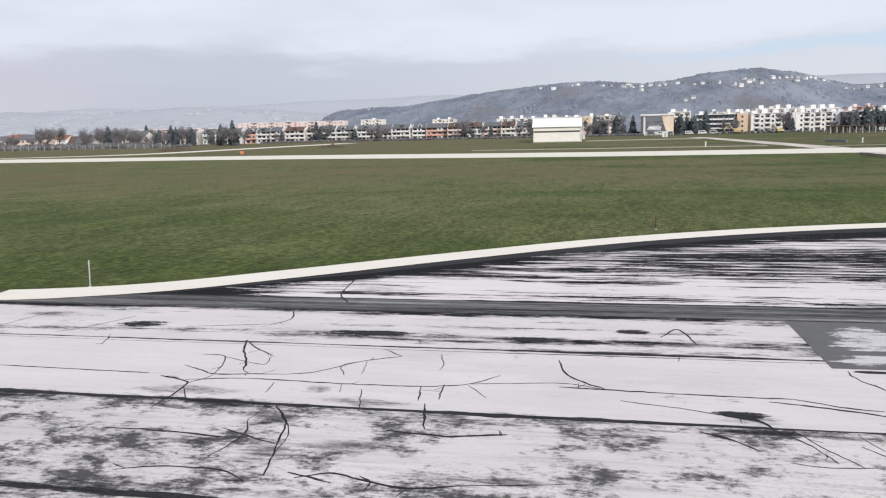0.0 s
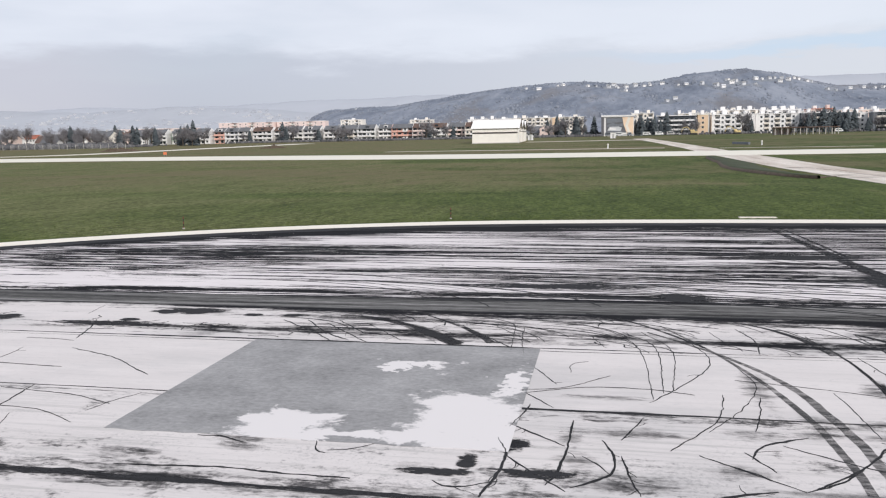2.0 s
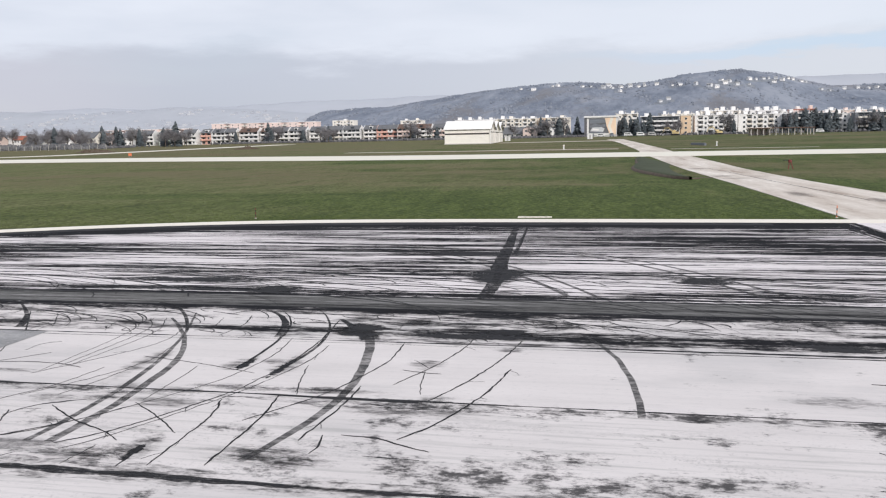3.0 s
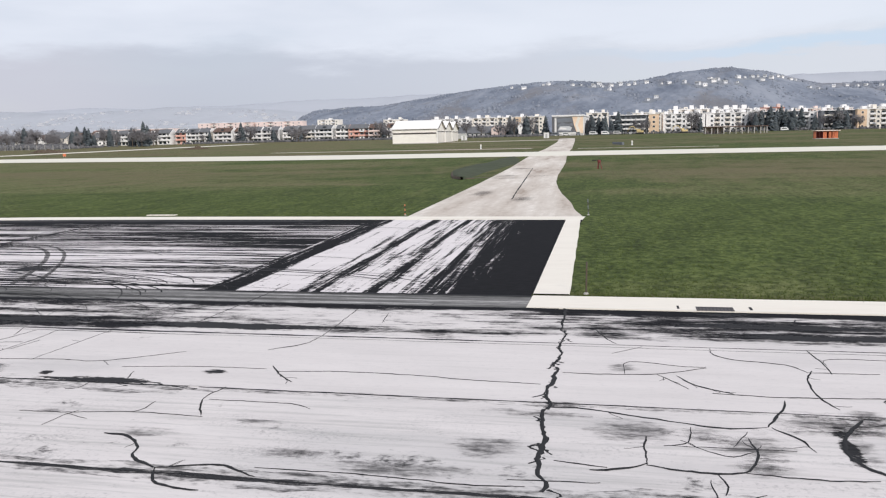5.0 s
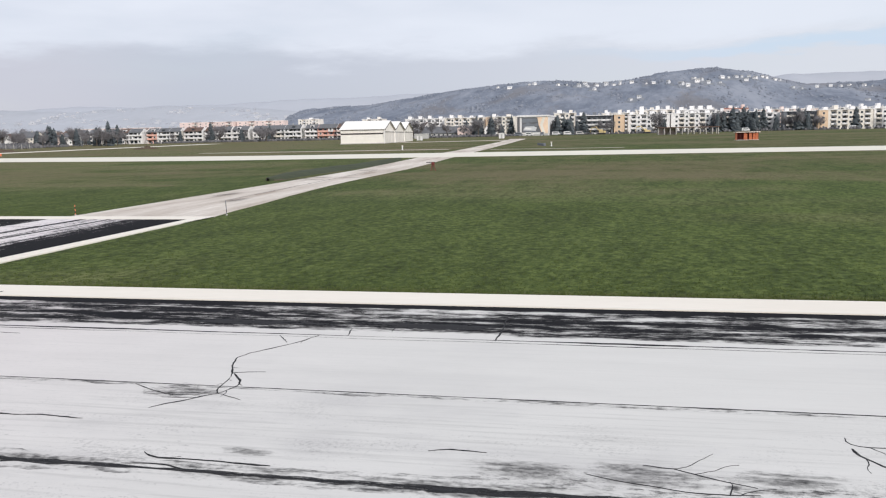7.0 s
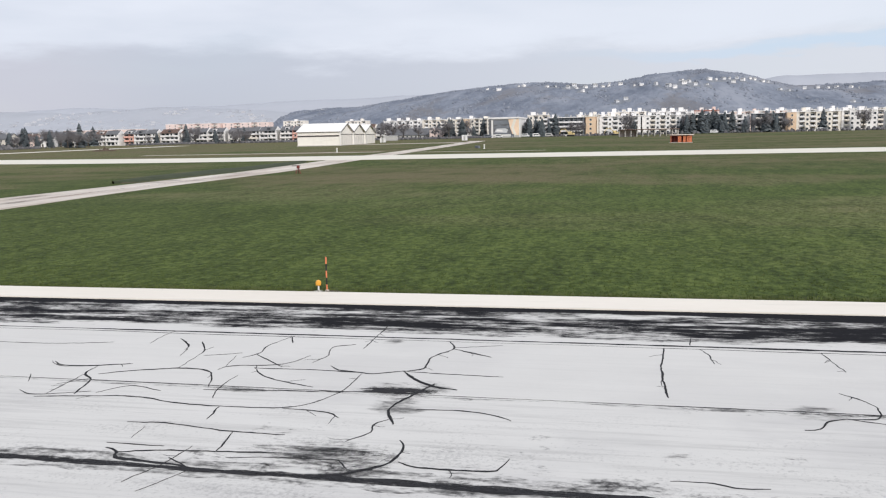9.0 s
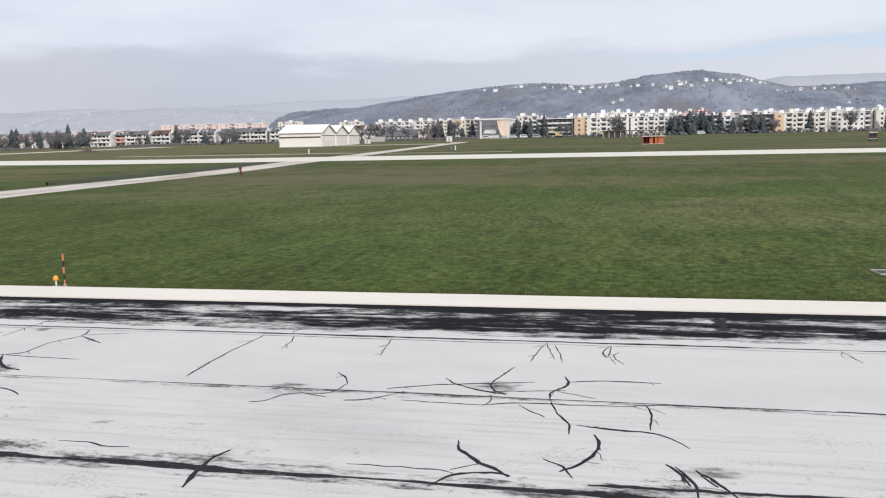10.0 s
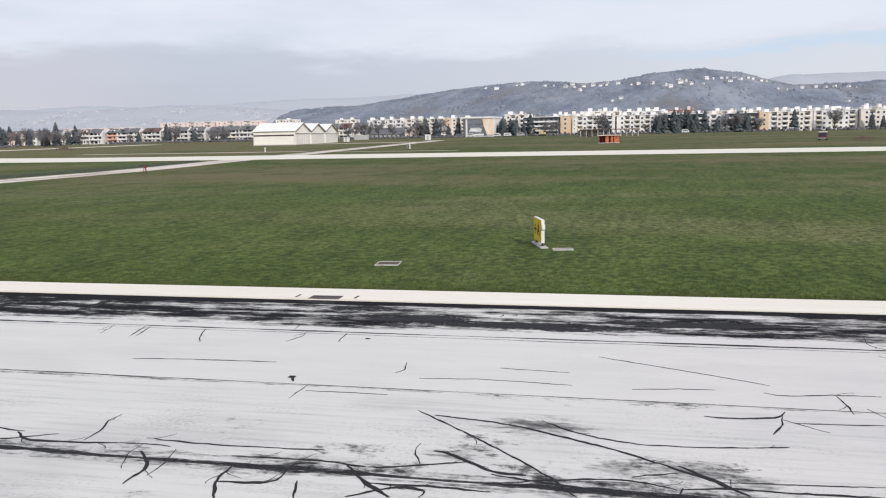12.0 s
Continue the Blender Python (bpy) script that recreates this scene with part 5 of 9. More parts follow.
# ---- hangar ----
def hangar():
    z = 2.15
    t = thing("hangar", pose(-17.4, 323.5, z, 0, 0, 3.6), "cream sheet-metal hangar with three gabled bays", "hangar")
    wide, bay, eave, ridge = 17.8, 20.8, 5.7, 9.1
    part("plinth", Shape().box(-wide - 0.2, -0.2, -0.3, 0.2, 3 * bay + 0.2, 0.25).mesh("plinth", M_CONC), t)
    for i in range(3):
        y0 = i * bay
        s = Shape()
        prof = [(y0, 0.0), (y0 + bay, 0.0), (y0 + bay, eave), (y0 + bay / 2, ridge - 0.15), (y0, eave)]
        v = [(x, p, q) for x in (-wide, 0) for p, q in prof]
        s.add(v, [(0, 1, 2, 3, 4)[::-1], (5, 6, 7, 8, 9), (0, 4, 9, 5), (1, 6, 7, 2)])
        part("bay_wall", s.mesh("bay_wall", M_SHEET), t)
        r = Shape()
        for a, b in (((y0 - 0.35, eave - 0.05), (y0 + bay / 2, ridge)), ((y0 + bay / 2, ridge), (y0 + bay + (0.35 if i == 2 else 0), eave - 0.05))):
            v = [(x, *q) for x in (-wide - 0.5, 0.6) for q in (a, b)] + [(x, q[0], q[1] + 0.16) for x in (-wide - 0.5, 0.6) for q in (a, b)]
            r.add(v, [(0, 1, 3, 2), (4, 6, 7, 5), (0, 2, 6, 4), (1, 5, 7, 3), (2, 3, 7, 6), (0, 4, 5, 1)])
        roof = part("roof", r.mesh("roof", M_ROOFW), t)
        seam = Shape()
        for k in range(12):
            x = -wide + 0.7 + k * 1.52
            seam.limb((x, y0 - 0.3, eave + 0.13), (x, y0 + bay / 2, ridge + 0.18), 0.035, 0.035, 4)
        part("seam", seam.mesh("seam", M_ROOFW), roof)
        verge = Shape()
        for a, b in (((y0, eave - 0.2), (y0 + bay / 2, ridge - 0.15)), ((y0 + bay / 2, ridge - 0.15), (y0 + bay, eave - 0.2))):
            verge.limb((0.62, *a), (0.62, *b), 0.13, 0.13, 4)
        part("verge_board", verge.mesh("verge_board", M_TRIM), roof)
        d = part("sliding_door", Shape().box(0.02, y0 + 1.2, 0.25, 0.14, y0 + bay - 1.2, 4.5).mesh("sliding_door", M_DOOR), t)
        leaf = Shape().box(0.14, 0, 0.3, 0.20, 0.12, 4.45).mesh("door_rib", M_SHEET)
        for k in range(7):
            part("door_rib", leaf, d, (0, y0 + 1.3 + k * (bay - 2.7) / 6, 0))
        part("door_rail", Shape().box(0.02, y0 + 0.4, 4.5, 0.26, y0 + bay - 0.4, 4.72).mesh("door_rail", M_TRIM), d)
        part("pilaster", Shape().box(0.0, y0 - 0.3, 0, 0.3, y0 + 0.3, eave).mesh("pilaster", M_ROOFW), t)
    part("eave_gutter", Shape().box(-wide - 0.4, -0.5, eave - 0.16, 0.5, -0.36, eave - 0.05).mesh("eave_gutter", M_TRIM), t)
    part("window_band", Shape().box(-wide + 0.1, -0.10, 3.72, -0.3, -0.02, 4.28).mesh("window_band", M_TRIM), t, label="dark continuous window band")
    rib = Shape().box(0, -0.035, 0.25, 0.06, 0.0, eave - 0.3).mesh("wall_rib", M_SHEET)
    for k in range(18):
        part("wall_rib", rib, t, (-wide + 0.5 + k * 1.0, 0, 0))


hangar()

# ---- buildings ----
WIN = {}


def window(parent, wd, h, at):
    """A window: a raised frame with its pane inside."""
    if (wd, h) not in WIN:
        o, i = ((0, 0), (wd, 0), (wd, h), (0, h)), ((0.1, 0.1), (wd - 0.1, 0.1), (wd - 0.1, h - 0.1), (0.1, h - 0.1))
        v = [(x, y, z) for y in (0.02, -0.09) for q in (o, i) for x, z in q]
        f = []
        for k in range(4):
            n = (k + 1) % 4
            f += [(8 + k, 8 + n, 12 + n, 12 + k), (k, n, 8 + n, 8 + k), (4 + k, 12 + k, 12 + n, 4 + n)]
        WIN[wd, h] = mesh_of("window", v, f, M_PVC), Shape().box(0.1, -0.04, 0.1, wd - 0.1, 0.0, h - 0.1).mesh("pane", M_GLASS)
    ob = part("window", WIN[wd, h][0], parent, at)
    part("pane", WIN[wd, h][1], ob)


BALC = {}


def balcony_mesh(wd, mat, back=0.0):
    """Slab and parapet of a balcony that stands 1.3 m out, or 0.5 m out of a recess of that depth."""
    key = wd, mat.name, back
    if key not in BALC:
        y0 = -1.3 if back == 0 else -0.5
        s = Shape().box(0, y0, -0.14, wd, back, 0.06).box(0, y0, 0.06, wd, y0 + 0.12, 1.0).box(0, y0 + 0.12, 0.06, 0.1, 0, 1.0).box(wd - 0.1, y0 + 0.12, 0.06, wd, 0, 1.0)
        BALC[key] = s.mesh("balcony", mat)
    return BALC[key]


def block(x, y, wide, deep, floors, wall, label, balc=None, rot=0, bay=3.4, storey=2.9, heads=2, end=None, z=None, pattern=2, trim=None, group="apartment blocks"):
    """An apartment block: a core behind front piers with windows, recessed balconies bay by bay, parapet, stair heads and vents on the roof."""
    r = random.Random(int(x * 3 + y))
    z0 = rise(x, y) - 0.1 if z is None else z
    t = thing("apartment_building", pose(x, y, z0, 0, 0, rot), label, "building", group)
    h, back = floors * storey + 0.9, 1.5 if balc is not None else 0.0
    part("wall", Shape().box(0, back, 0, wide, deep, h).mesh("wall", wall), t)
    skip = 0.0
    if end:
        skip = min(5.6, wide * 0.3)
        part("end_wall", Shape().box(-0.06, -0.06, 0.3, skip, deep, h + 0.35).mesh("end_wall", end), t, label="coloured end wall")
        for f in range(floors):
            window(t, 1.3, 1.4, (skip * 0.42, -0.06, 1.2 + f * storey))
    roof = part("roof", Shape().box(-0.25, -0.25, h, wide + 0.25, deep + 0.25, h + 0.45, 0, 0.05).mesh("roof", trim or M_WHITE), t)
    for i in range(heads):
        px = wide * (i + 0.5) / heads + r.uniform(-1.5, 1.5)
        hh, ww = r.uniform(1.5, 2.6), r.uniform(0.9, 1.6)
        part("stair_head", Shape().box(px - ww, deep * 0.3, h + 0.4, px + ww, deep * 0.65, h + 0.4 + hh, 0, 0.1).mesh("stair_head", wall if i % 3 == 1 else M_WHITE), roof)
        part("chimney", Shape().box(px + 2.6, deep * 0.4, h + 0.4, px + 3.3, deep * 0.4 + 0.7, h + 1.7).mesh("chimney", M_GREYW), roof)
        part("vent", Shape().box(px - 4.2, deep * 0.2, h + 0.4, px - 3.2, deep * 0.2 + 0.6, h + 1.1).mesh("vent", M_FELT), roof)
    n = max(1, int((wide - skip - 0.8) / bay))
    x0 = skip + (wide - skip - n * bay) / 2
    if back:
        for a, b in ((skip, x0), (x0 + n * bay, wide)):
            if b - a > 0.05:
                part("pier", Shape().box(a, 0, 0, b, back, h).mesh("pier", wall), t)
    step = r.randrange(pattern)
    for b in range(n):
        px = x0 + b * bay
        loggia = balc is not None and (b + step) % pattern == 0
        if back and not loggia:
            part("pier", Shape().box(px, 0, 0, px + bay, back, h).mesh("pier", wall), t)
        if loggia:
            part("pier", Shape().box(px, 0, 0, px + bay, back, 0.55).mesh("pier", wall), t)
            if pattern == 1:
                part("fin", Shape().box(px - 0.1, 0.02, 0.5, px + 0.1, back, h).mesh("fin", wall), t)
        for f in range(floors):
            zf = 0.5 + f * storey
            wd = 2.3 if loggia else 1.5
            window(t, wd, 2.0 if loggia else 1.5, (px + (bay - wd) / 2, back if loggia else 0, zf + (0.2 if loggia else 0.75)))
            if loggia:
                part("balcony", balcony_mesh(bay - 0.16, balc, 1.5), t, (px + 0.08, 0, zf))
    return t


def house(x, y, wide, deep, floors, wall, roofmat, label, rot=0, gable_front=False, z=None, pitch=0.45, group="houses"):
    """A house: walls up into the gables, roof with eaves, windows, door and chimney."""
    r = random.Random(int(x * 5 + y * 3))
    z0 = rise(x, y) - 0.1 if z is None else z
    t = thing("house", pose(x, y, z0, 0, 0, rot), label, "house", group)
    h = floors * 2.8 + 0.4
    up = pitch * (wide if gable_front else deep) / 2
    if gable_front:
        prof = [(0, 0), (wide, 0), (wide, h), (wide / 2, h + up), (0, h)]
        v = [(p, q0, q) for q0 in (0, deep) for p, q in prof]
    else:
        prof = [(0, 0), (deep, 0), (deep, h), (deep / 2, h + up), (0, h)]
        v = [(q0, p, q) for q0 in (0, wide) for p, q in prof]
    fs = [(0, 1, 2, 3, 4), (9, 8, 7, 6, 5), (0, 4, 9, 5), (1, 6, 7, 2)]
    part("wall", mesh_of("wall", v, fs, wall), t)
    s, o, th = Shape(), 0.5, 0.2
    k = (wide if gable_front else deep) / 2
    lift = up * o / k
    for sg in (-1, 1):
        a, b = (k - sg * (k + o), h - lift), (k, h + up)
        L0, L1 = -o, (deep if gable_front else wide) + o
        q = [(a[0], a[1]), (b[0], b[1])]
        v = []
        for dz in (0.03, th):
            for L in (L0, L1):
                v += [((p, L, zz + dz) if gable_front else (L, p, zz + dz)) for p, zz in q]
        s.add(v, [(0, 1, 3, 2), (4, 6, 7, 5), (0, 2, 6, 4), (1, 5, 7, 3), (0, 4, 5, 1), (2, 3, 7, 6)])
    roof = part("roof", s.mesh("roof", roofmat), t)
    cx, cy = wide * r.uniform(0.3, 0.7), deep * r.uniform(0.35, 0.65)
    part("chimney", Shape().box(cx, cy, h + 0.2, cx + 0.7, cy + 0.7, h + up + 0.8).mesh("chimney", M_GREYW), roof)
    n = max(2, int(wide / 3.0))
    door = r.randrange(n)
    for f in range(floors):
        for b in range(n):
            px = wide * (b + 0.5) / n
            if f == 0 and b == door:
                part("door", Shape().box(px - 0.5, -0.06, 0.1, px + 0.5, 0.0, 2.2).mesh("door", M_TRIM), t)
                continue
            window(t, 1.3, 1.4, (px - 0.65, 0, 0.5 + f * 2.8 + 0.7))
    if gable_front:
        window(t, 0.9, 1.0, (wide / 2 - 0.45, 0, h + up * 0.25))
    return t


def terrace(x, y, wide, deep, floors, wall, roofmat, label, rot, style):
    """A terraced house: party walls that stand forward, deep balconies before dark glazing, a lean roof with a dormer."""
    r = random.Random(int(x * 5 + y * 3))
    t = thing("terraced_house", pose(x, y, rise(x, y) - 0.1, 0, 0, rot), label, "house", "terraced houses")
    h, back = floors * 2.8 + 0.3, 1.6
    part("wall", Shape().box(0, back, 0, wide, deep, h).mesh("wall", wall), t)
    for px in (0.0, wide - 0.3):
        v = [(px + dx, p, q) for dx in (0, 0.3) for p, q in ((0, 0), (deep, 0), (deep, h), (deep * 0.45, h + 2.5), (0, h - 0.4))]
        part("party_wall", mesh_of("party_wall", v, [(4, 3, 2, 1, 0), (5, 6, 7, 8, 9), (0, 5, 9, 4), (4, 9, 8, 3), (3, 8, 7, 2), (1, 2, 7, 6)], M_WHITE if style % 2 else wall), t)
    s = Shape()
    for (p0, q0), (p1, q1) in (((-0.5, h - 0.55), (deep * 0.45, h + 2.3)), ((deep * 0.45, h + 2.3), (deep + 0.3, h))):
        v = [(px, p, q + dz) for dz in (0, 0.2) for px in (0.32, wide - 0.32) for p, q in ((p0, q0), (p1, q1))]
        s.add(v, [(0, 2, 3, 1), (4, 5, 7, 6), (0, 1, 5, 4), (2, 6, 7, 3), (0, 4, 6, 2), (1, 3, 7, 5)])
    roof = part("roof", s.mesh("roof", roofmat), t)
    cx = wide * r.uniform(0.25, 0.75)
    part("chimney", Shape().box(cx, deep * 0.5, h + 1.2, cx + 0.6, deep * 0.5 + 0.6, h + 3.3).mesh("chimney", M_GREYW), roof)
    if style % 3:
        dx = wide * r.uniform(0.25, 0.5)
        d = part("dormer", Shape().box(dx, deep * 0.06, h - 0.2, dx + 2.6, deep * 0.42, h + 1.7).mesh("dormer", M_WHITE if style % 2 else roofmat), roof)
        part("dormer_window", Shape().box(dx + 0.3, deep * 0.06 - 0.05, h + 0.3, dx + 2.3, deep * 0.06, h + 1.4).mesh("dormer_window", M_GLASS), d)
    n = max(2, round(wide / 3.6))
    bay = (wide - 0.6) / n
    for f in range(floors):
        zf = 0.2 + f * 2.8
        for b in range(n):
            px = 0.3 + b * bay
            closed = (b * 3 + f * 2 + style) % 4 == 0
            if closed:
                part("bay_wall", Shape().box(px, 0.1, zf, px + bay, back, zf + 2.8).mesh("bay_wall", wall if f % 2 else M_WHITE), t)
                window(t, 1.4, 1.5, (px + (bay - 1.4) / 2, 0.1, zf + 0.8))
            else:
                window(t, round(min(2.4, bay - 0.4), 1), 2.1, (px + 0.2, back, zf + 0.25))
                if f > 0:
                    part("balcony", balcony_mesh(round(bay - 0.05, 2), wall if wall in (M_SALMON, M_PINK, M_MINT) or (style + f) % 4 == 0 else M_WHITE, 1.5), t, (px + 0.02, 0, zf))
    return t


def mural_building():
    """A block whose end wall carries a large faded picture beside a folded cream panel."""
    z = rise(9, 545) - 0.1
    t = thing("mural_building", pose(9.0, 545, z, 0, 0, -2), "cream building with a large framed mural on its end wall", "building")
    part("wall", Shape().box(0, 0, 0, 19.6, 45, 12.2).mesh("wall", M_WHITE), t)
    part("roof", Shape().box(-0.4, -0.8, 12.2, 20.0, 45.4, 13.2, 0, 0.1).mesh("roof", M_WHITE), t)
    part("side_pier", Shape().box(-0.3, -0.7, 0, 1.3, 0.0, 12.2).mesh("side_pier", M_MURAL), t, label="grey side pier")
    m = part("mural", Shape().box(2.6, -0.15, 2.2, 15.0, 0.0, 11.6).mesh("mural", M_MURAL), t, label="faded grey and brown mural")
    part("mural_shape", Shape().add([(3.4, -0.19, 3.6), (11.6, -0.19, 3.2), (12.4, -0.19, 5.2), (9.4, -0.19, 6.6), (7.0, -0.19, 8.0), (5.0, -0.19, 6.4)], [(0, 1, 2, 3, 4, 5)]).mesh("mural_shape", M_HILLWALL), m)
    part("mural_shape", Shape().add([(4.6, -0.21, 4.2), (9.0, -0.21, 4.0), (8.6, -0.21, 5.0), (5.2, -0.21, 5.4)], [(0, 1, 2, 3)]).mesh("mural_shape", M_WHITE), m)
    part("mural_shape", Shape().add([(3.0, -0.2, 8.4), (14.6, -0.2, 8.9), (14.6, -0.2, 11.2), (3.0, -0.2, 11.2)], [(0, 1, 2, 3)]).mesh("mural_shape", M_DARKW), m)
    part("mural_shape", Shape().add([(3.0, -0.22, 6.9), (6.4, -0.22, 8.6), (9.6, -0.22, 7.4), (13.0, -0.22, 8.2), (13.0, -0.22, 6.2), (3.0, -0.22, 5.9)], [(0, 1, 2, 3, 4, 5)]).mesh("mural_shape", M_DARKW), m)
    part("mural_shape", Shape().add([(3.2, -0.23, 2.6), (12.6, -0.23, 2.5), (12.6, -0.23, 3.1), (3.2, -0.23, 3.4)], [(0, 1, 2, 3)]).mesh("mural_shape", M_DARKW), m)
    fold = [(12.6, -0.3, 11.9), (19.5, -0.3, 11.9), (19.5, -0.3, 1.5), (15.6, -0.3, 1.5), (13.6, -0.3, 6.8)]
    s = Shape().add(fold + [(x, 0.0, q) for x, _, q in fold], [(0, 1, 2, 3, 4)[::-1]] + [(i, (i + 1) % 5, 5 + (i + 1) % 5, 5 + i) for i in range(5)])
    part("folded_panel", s.mesh("folded_panel", M_TAN), t)
    part("panel_stripe", Shape().add([(16.2, -0.34, 11.8), (18.0, -0.34, 11.8), (16.2, -0.34, 6.6), (18.0, -0.34, 1.6), (16.2, -0.34, 1.6), (14.4, -0.34, 6.8)], [(0, 1, 2, 5)[::-1], (2, 3, 4, 5)[::-1]]).mesh("panel_stripe", M_CREAM), t)
    part("base_band", Shape().box(2.6, -0.2, 0, 19.5, 0, 1.4).mesh("base_band", M_GREYW), t)


mural_building()

# apartment belt behind the field
block(44, 578, 25, 13, 4, M_DARKW, "dark apartment block with rows of pale balconies", M_WHITE, -4, 3.3, 2.95, 3, z=3.6, pattern=1)
block(69.8, 575, 6.6, 14, 4, M_OCHRE, "narrow ochre apartment block with plain windows", None, -2, 3.6, 3.0, 1, z=3.6, trim=M_CREAM)
block(79, 579, 27, 14, 4, M_WHITE, "white apartment block with deep balconies", M_WHITE, 2, 3.3, 2.95, 4, z=3.6)
block(84, 596, 26, 14, 5, M_CREAM, "cream apartment block with a stepped roof", M_WHITE, 0, 3.3, 3.0, 4, z=3.6)
block(107, 584, 27, 14, 4, M_WHITE, "white apartment block with recessed balconies", M_CREAM, 0, 3.3, 2.95, 3, z=3.6)
block(112, 602, 26, 14, 5, M_WHITE, "tall white apartment block behind the first row", M_WHITE, 0, 3.3, 2.9, 4, z=3.6)
block(134, 578, 30, 13, 4, M_DARKW, "dark shaded apartment block with pale balconies", M_CREAM, -5, 3.3, 2.9, 3, z=3.6, pattern=1)
block(142, 598, 16, 13, 5, M_PINK, "pink apartment block with a red roof edge", M_WHITE, 0, 3.3, 2.9, 2, z=3.6, trim=M_REDTILE)
block(164, 592, 13, 13, 4, M_WHITE, "slim white apartment block between dark ones", M_WHITE, 0, 3.3, 2.8, 1, z=3.6)
block(177, 580, 20, 13, 4, M_DARKW, "dark grey apartment block with pale balconies", M_CREAM, -3, 3.3, 2.85, 3, z=3.6, pattern=1)
block(197, 574, 32, 13, 4, M_CREAM, "cream apartment block with an ochre end wall", M_WHITE, 1, 3.3, 2.9, 4, end=M_OCHRE, z=3.6)
block(230, 577, 26, 13, 4, M_WHITE, "white apartment block with rows of windows", M_CREAM, 1, 3.3, 2.95, 3, z=3.6, pattern=3)
block(257, 574, 30, 13, 4, M_CREAM, "pale cream apartment block with small balconies", M_WHITE, 2, 3.3, 2.95, 3, z=3.6, pattern=3)
block(288, 580, 30, 13, 4, M_GREYW, "grey apartment block with pale balconies", M_WHITE, 0, 3.3, 2.95, 3, z=3.6)
block(28, 600, 15, 13, 5, M_CREAM, "cream apartment block behind dark conifers", M_WHITE, 0, 3.3, 2.9, 2, z=3.6)
block(-104, 690, 34, 14, 5, M_WHITE, "white apartment block with roof houses", M_WHITE, 2, 3.4, 2.9, 4, z=4)
block(-69, 684, 34, 14, 5, M_CREAM, "cream apartment block with roof houses", M_WHITE, -2, 3.4, 2.9, 4, z=4)
block(-33, 676, 24, 14, 5, M_CREAM, "cream apartment block with an ochre end wall", M_GREYW, -2, 3.4, 2.9, 2, end=M_OCHRE, z=4)
block(-468, 965, 72, 14, 6, M_PINK, "long pinkish-cream apartment slab in haze", M_CREAM, 0, 7.6, 3.3, 0, z=8, pattern=3)
block(-394, 972, 62, 14, 6, M_PINK, "long pale pinkish apartment slab in haze", M_CREAM, 0, 7.6, 3.3, 0, z=8, pattern=3)
block(-306, 955, 27, 14, 6, M_CREAM, "pale apartment slab above the terraces", M_WHITE, 0, 4.2, 3.3, 1, z=8, pattern=3)
block(-202, 880, 24, 14, 6, M_CREAM, "pale apartment block above the terraces", M_WHITE, 0, 4.2, 3.0, 2, z=6, pattern=3)
block(-600, 945, 110, 14, 5, M_PINK, "long pinkish apartment slab in haze", M_CREAM, 0, 7.8, 3.1, 0, z=7, pattern=3)

# second row and blocks farther back
block(60, 648, 40, 14, 5, M_CREAM, "cream apartment block in the second row", M_WHITE, 0, 3.6, 2.9, 5, z=3.8, pattern=3)
block(118, 655, 44, 14, 5, M_WHITE, "white apartment block in the second row", M_CREAM, -3, 3.6, 2.9, 5, z=3.8, pattern=3)
block(172, 645, 40, 14, 5, M_PINK, "pale pink apartment block in the second row", M_WHITE, 2, 3.6, 2.85, 4, z=3.8, pattern=3)
block(222, 650, 44, 14, 5, M_WHITE, "white apartment block in the second row", M_WHITE, 0, 3.6, 2.85, 5, z=3.8, pattern=3)
block(274, 648, 44, 14, 5, M_CREAM, "cream apartment block in the second row", M_WHITE, 0, 3.6, 2.9, 5, z=3.8, pattern=3)

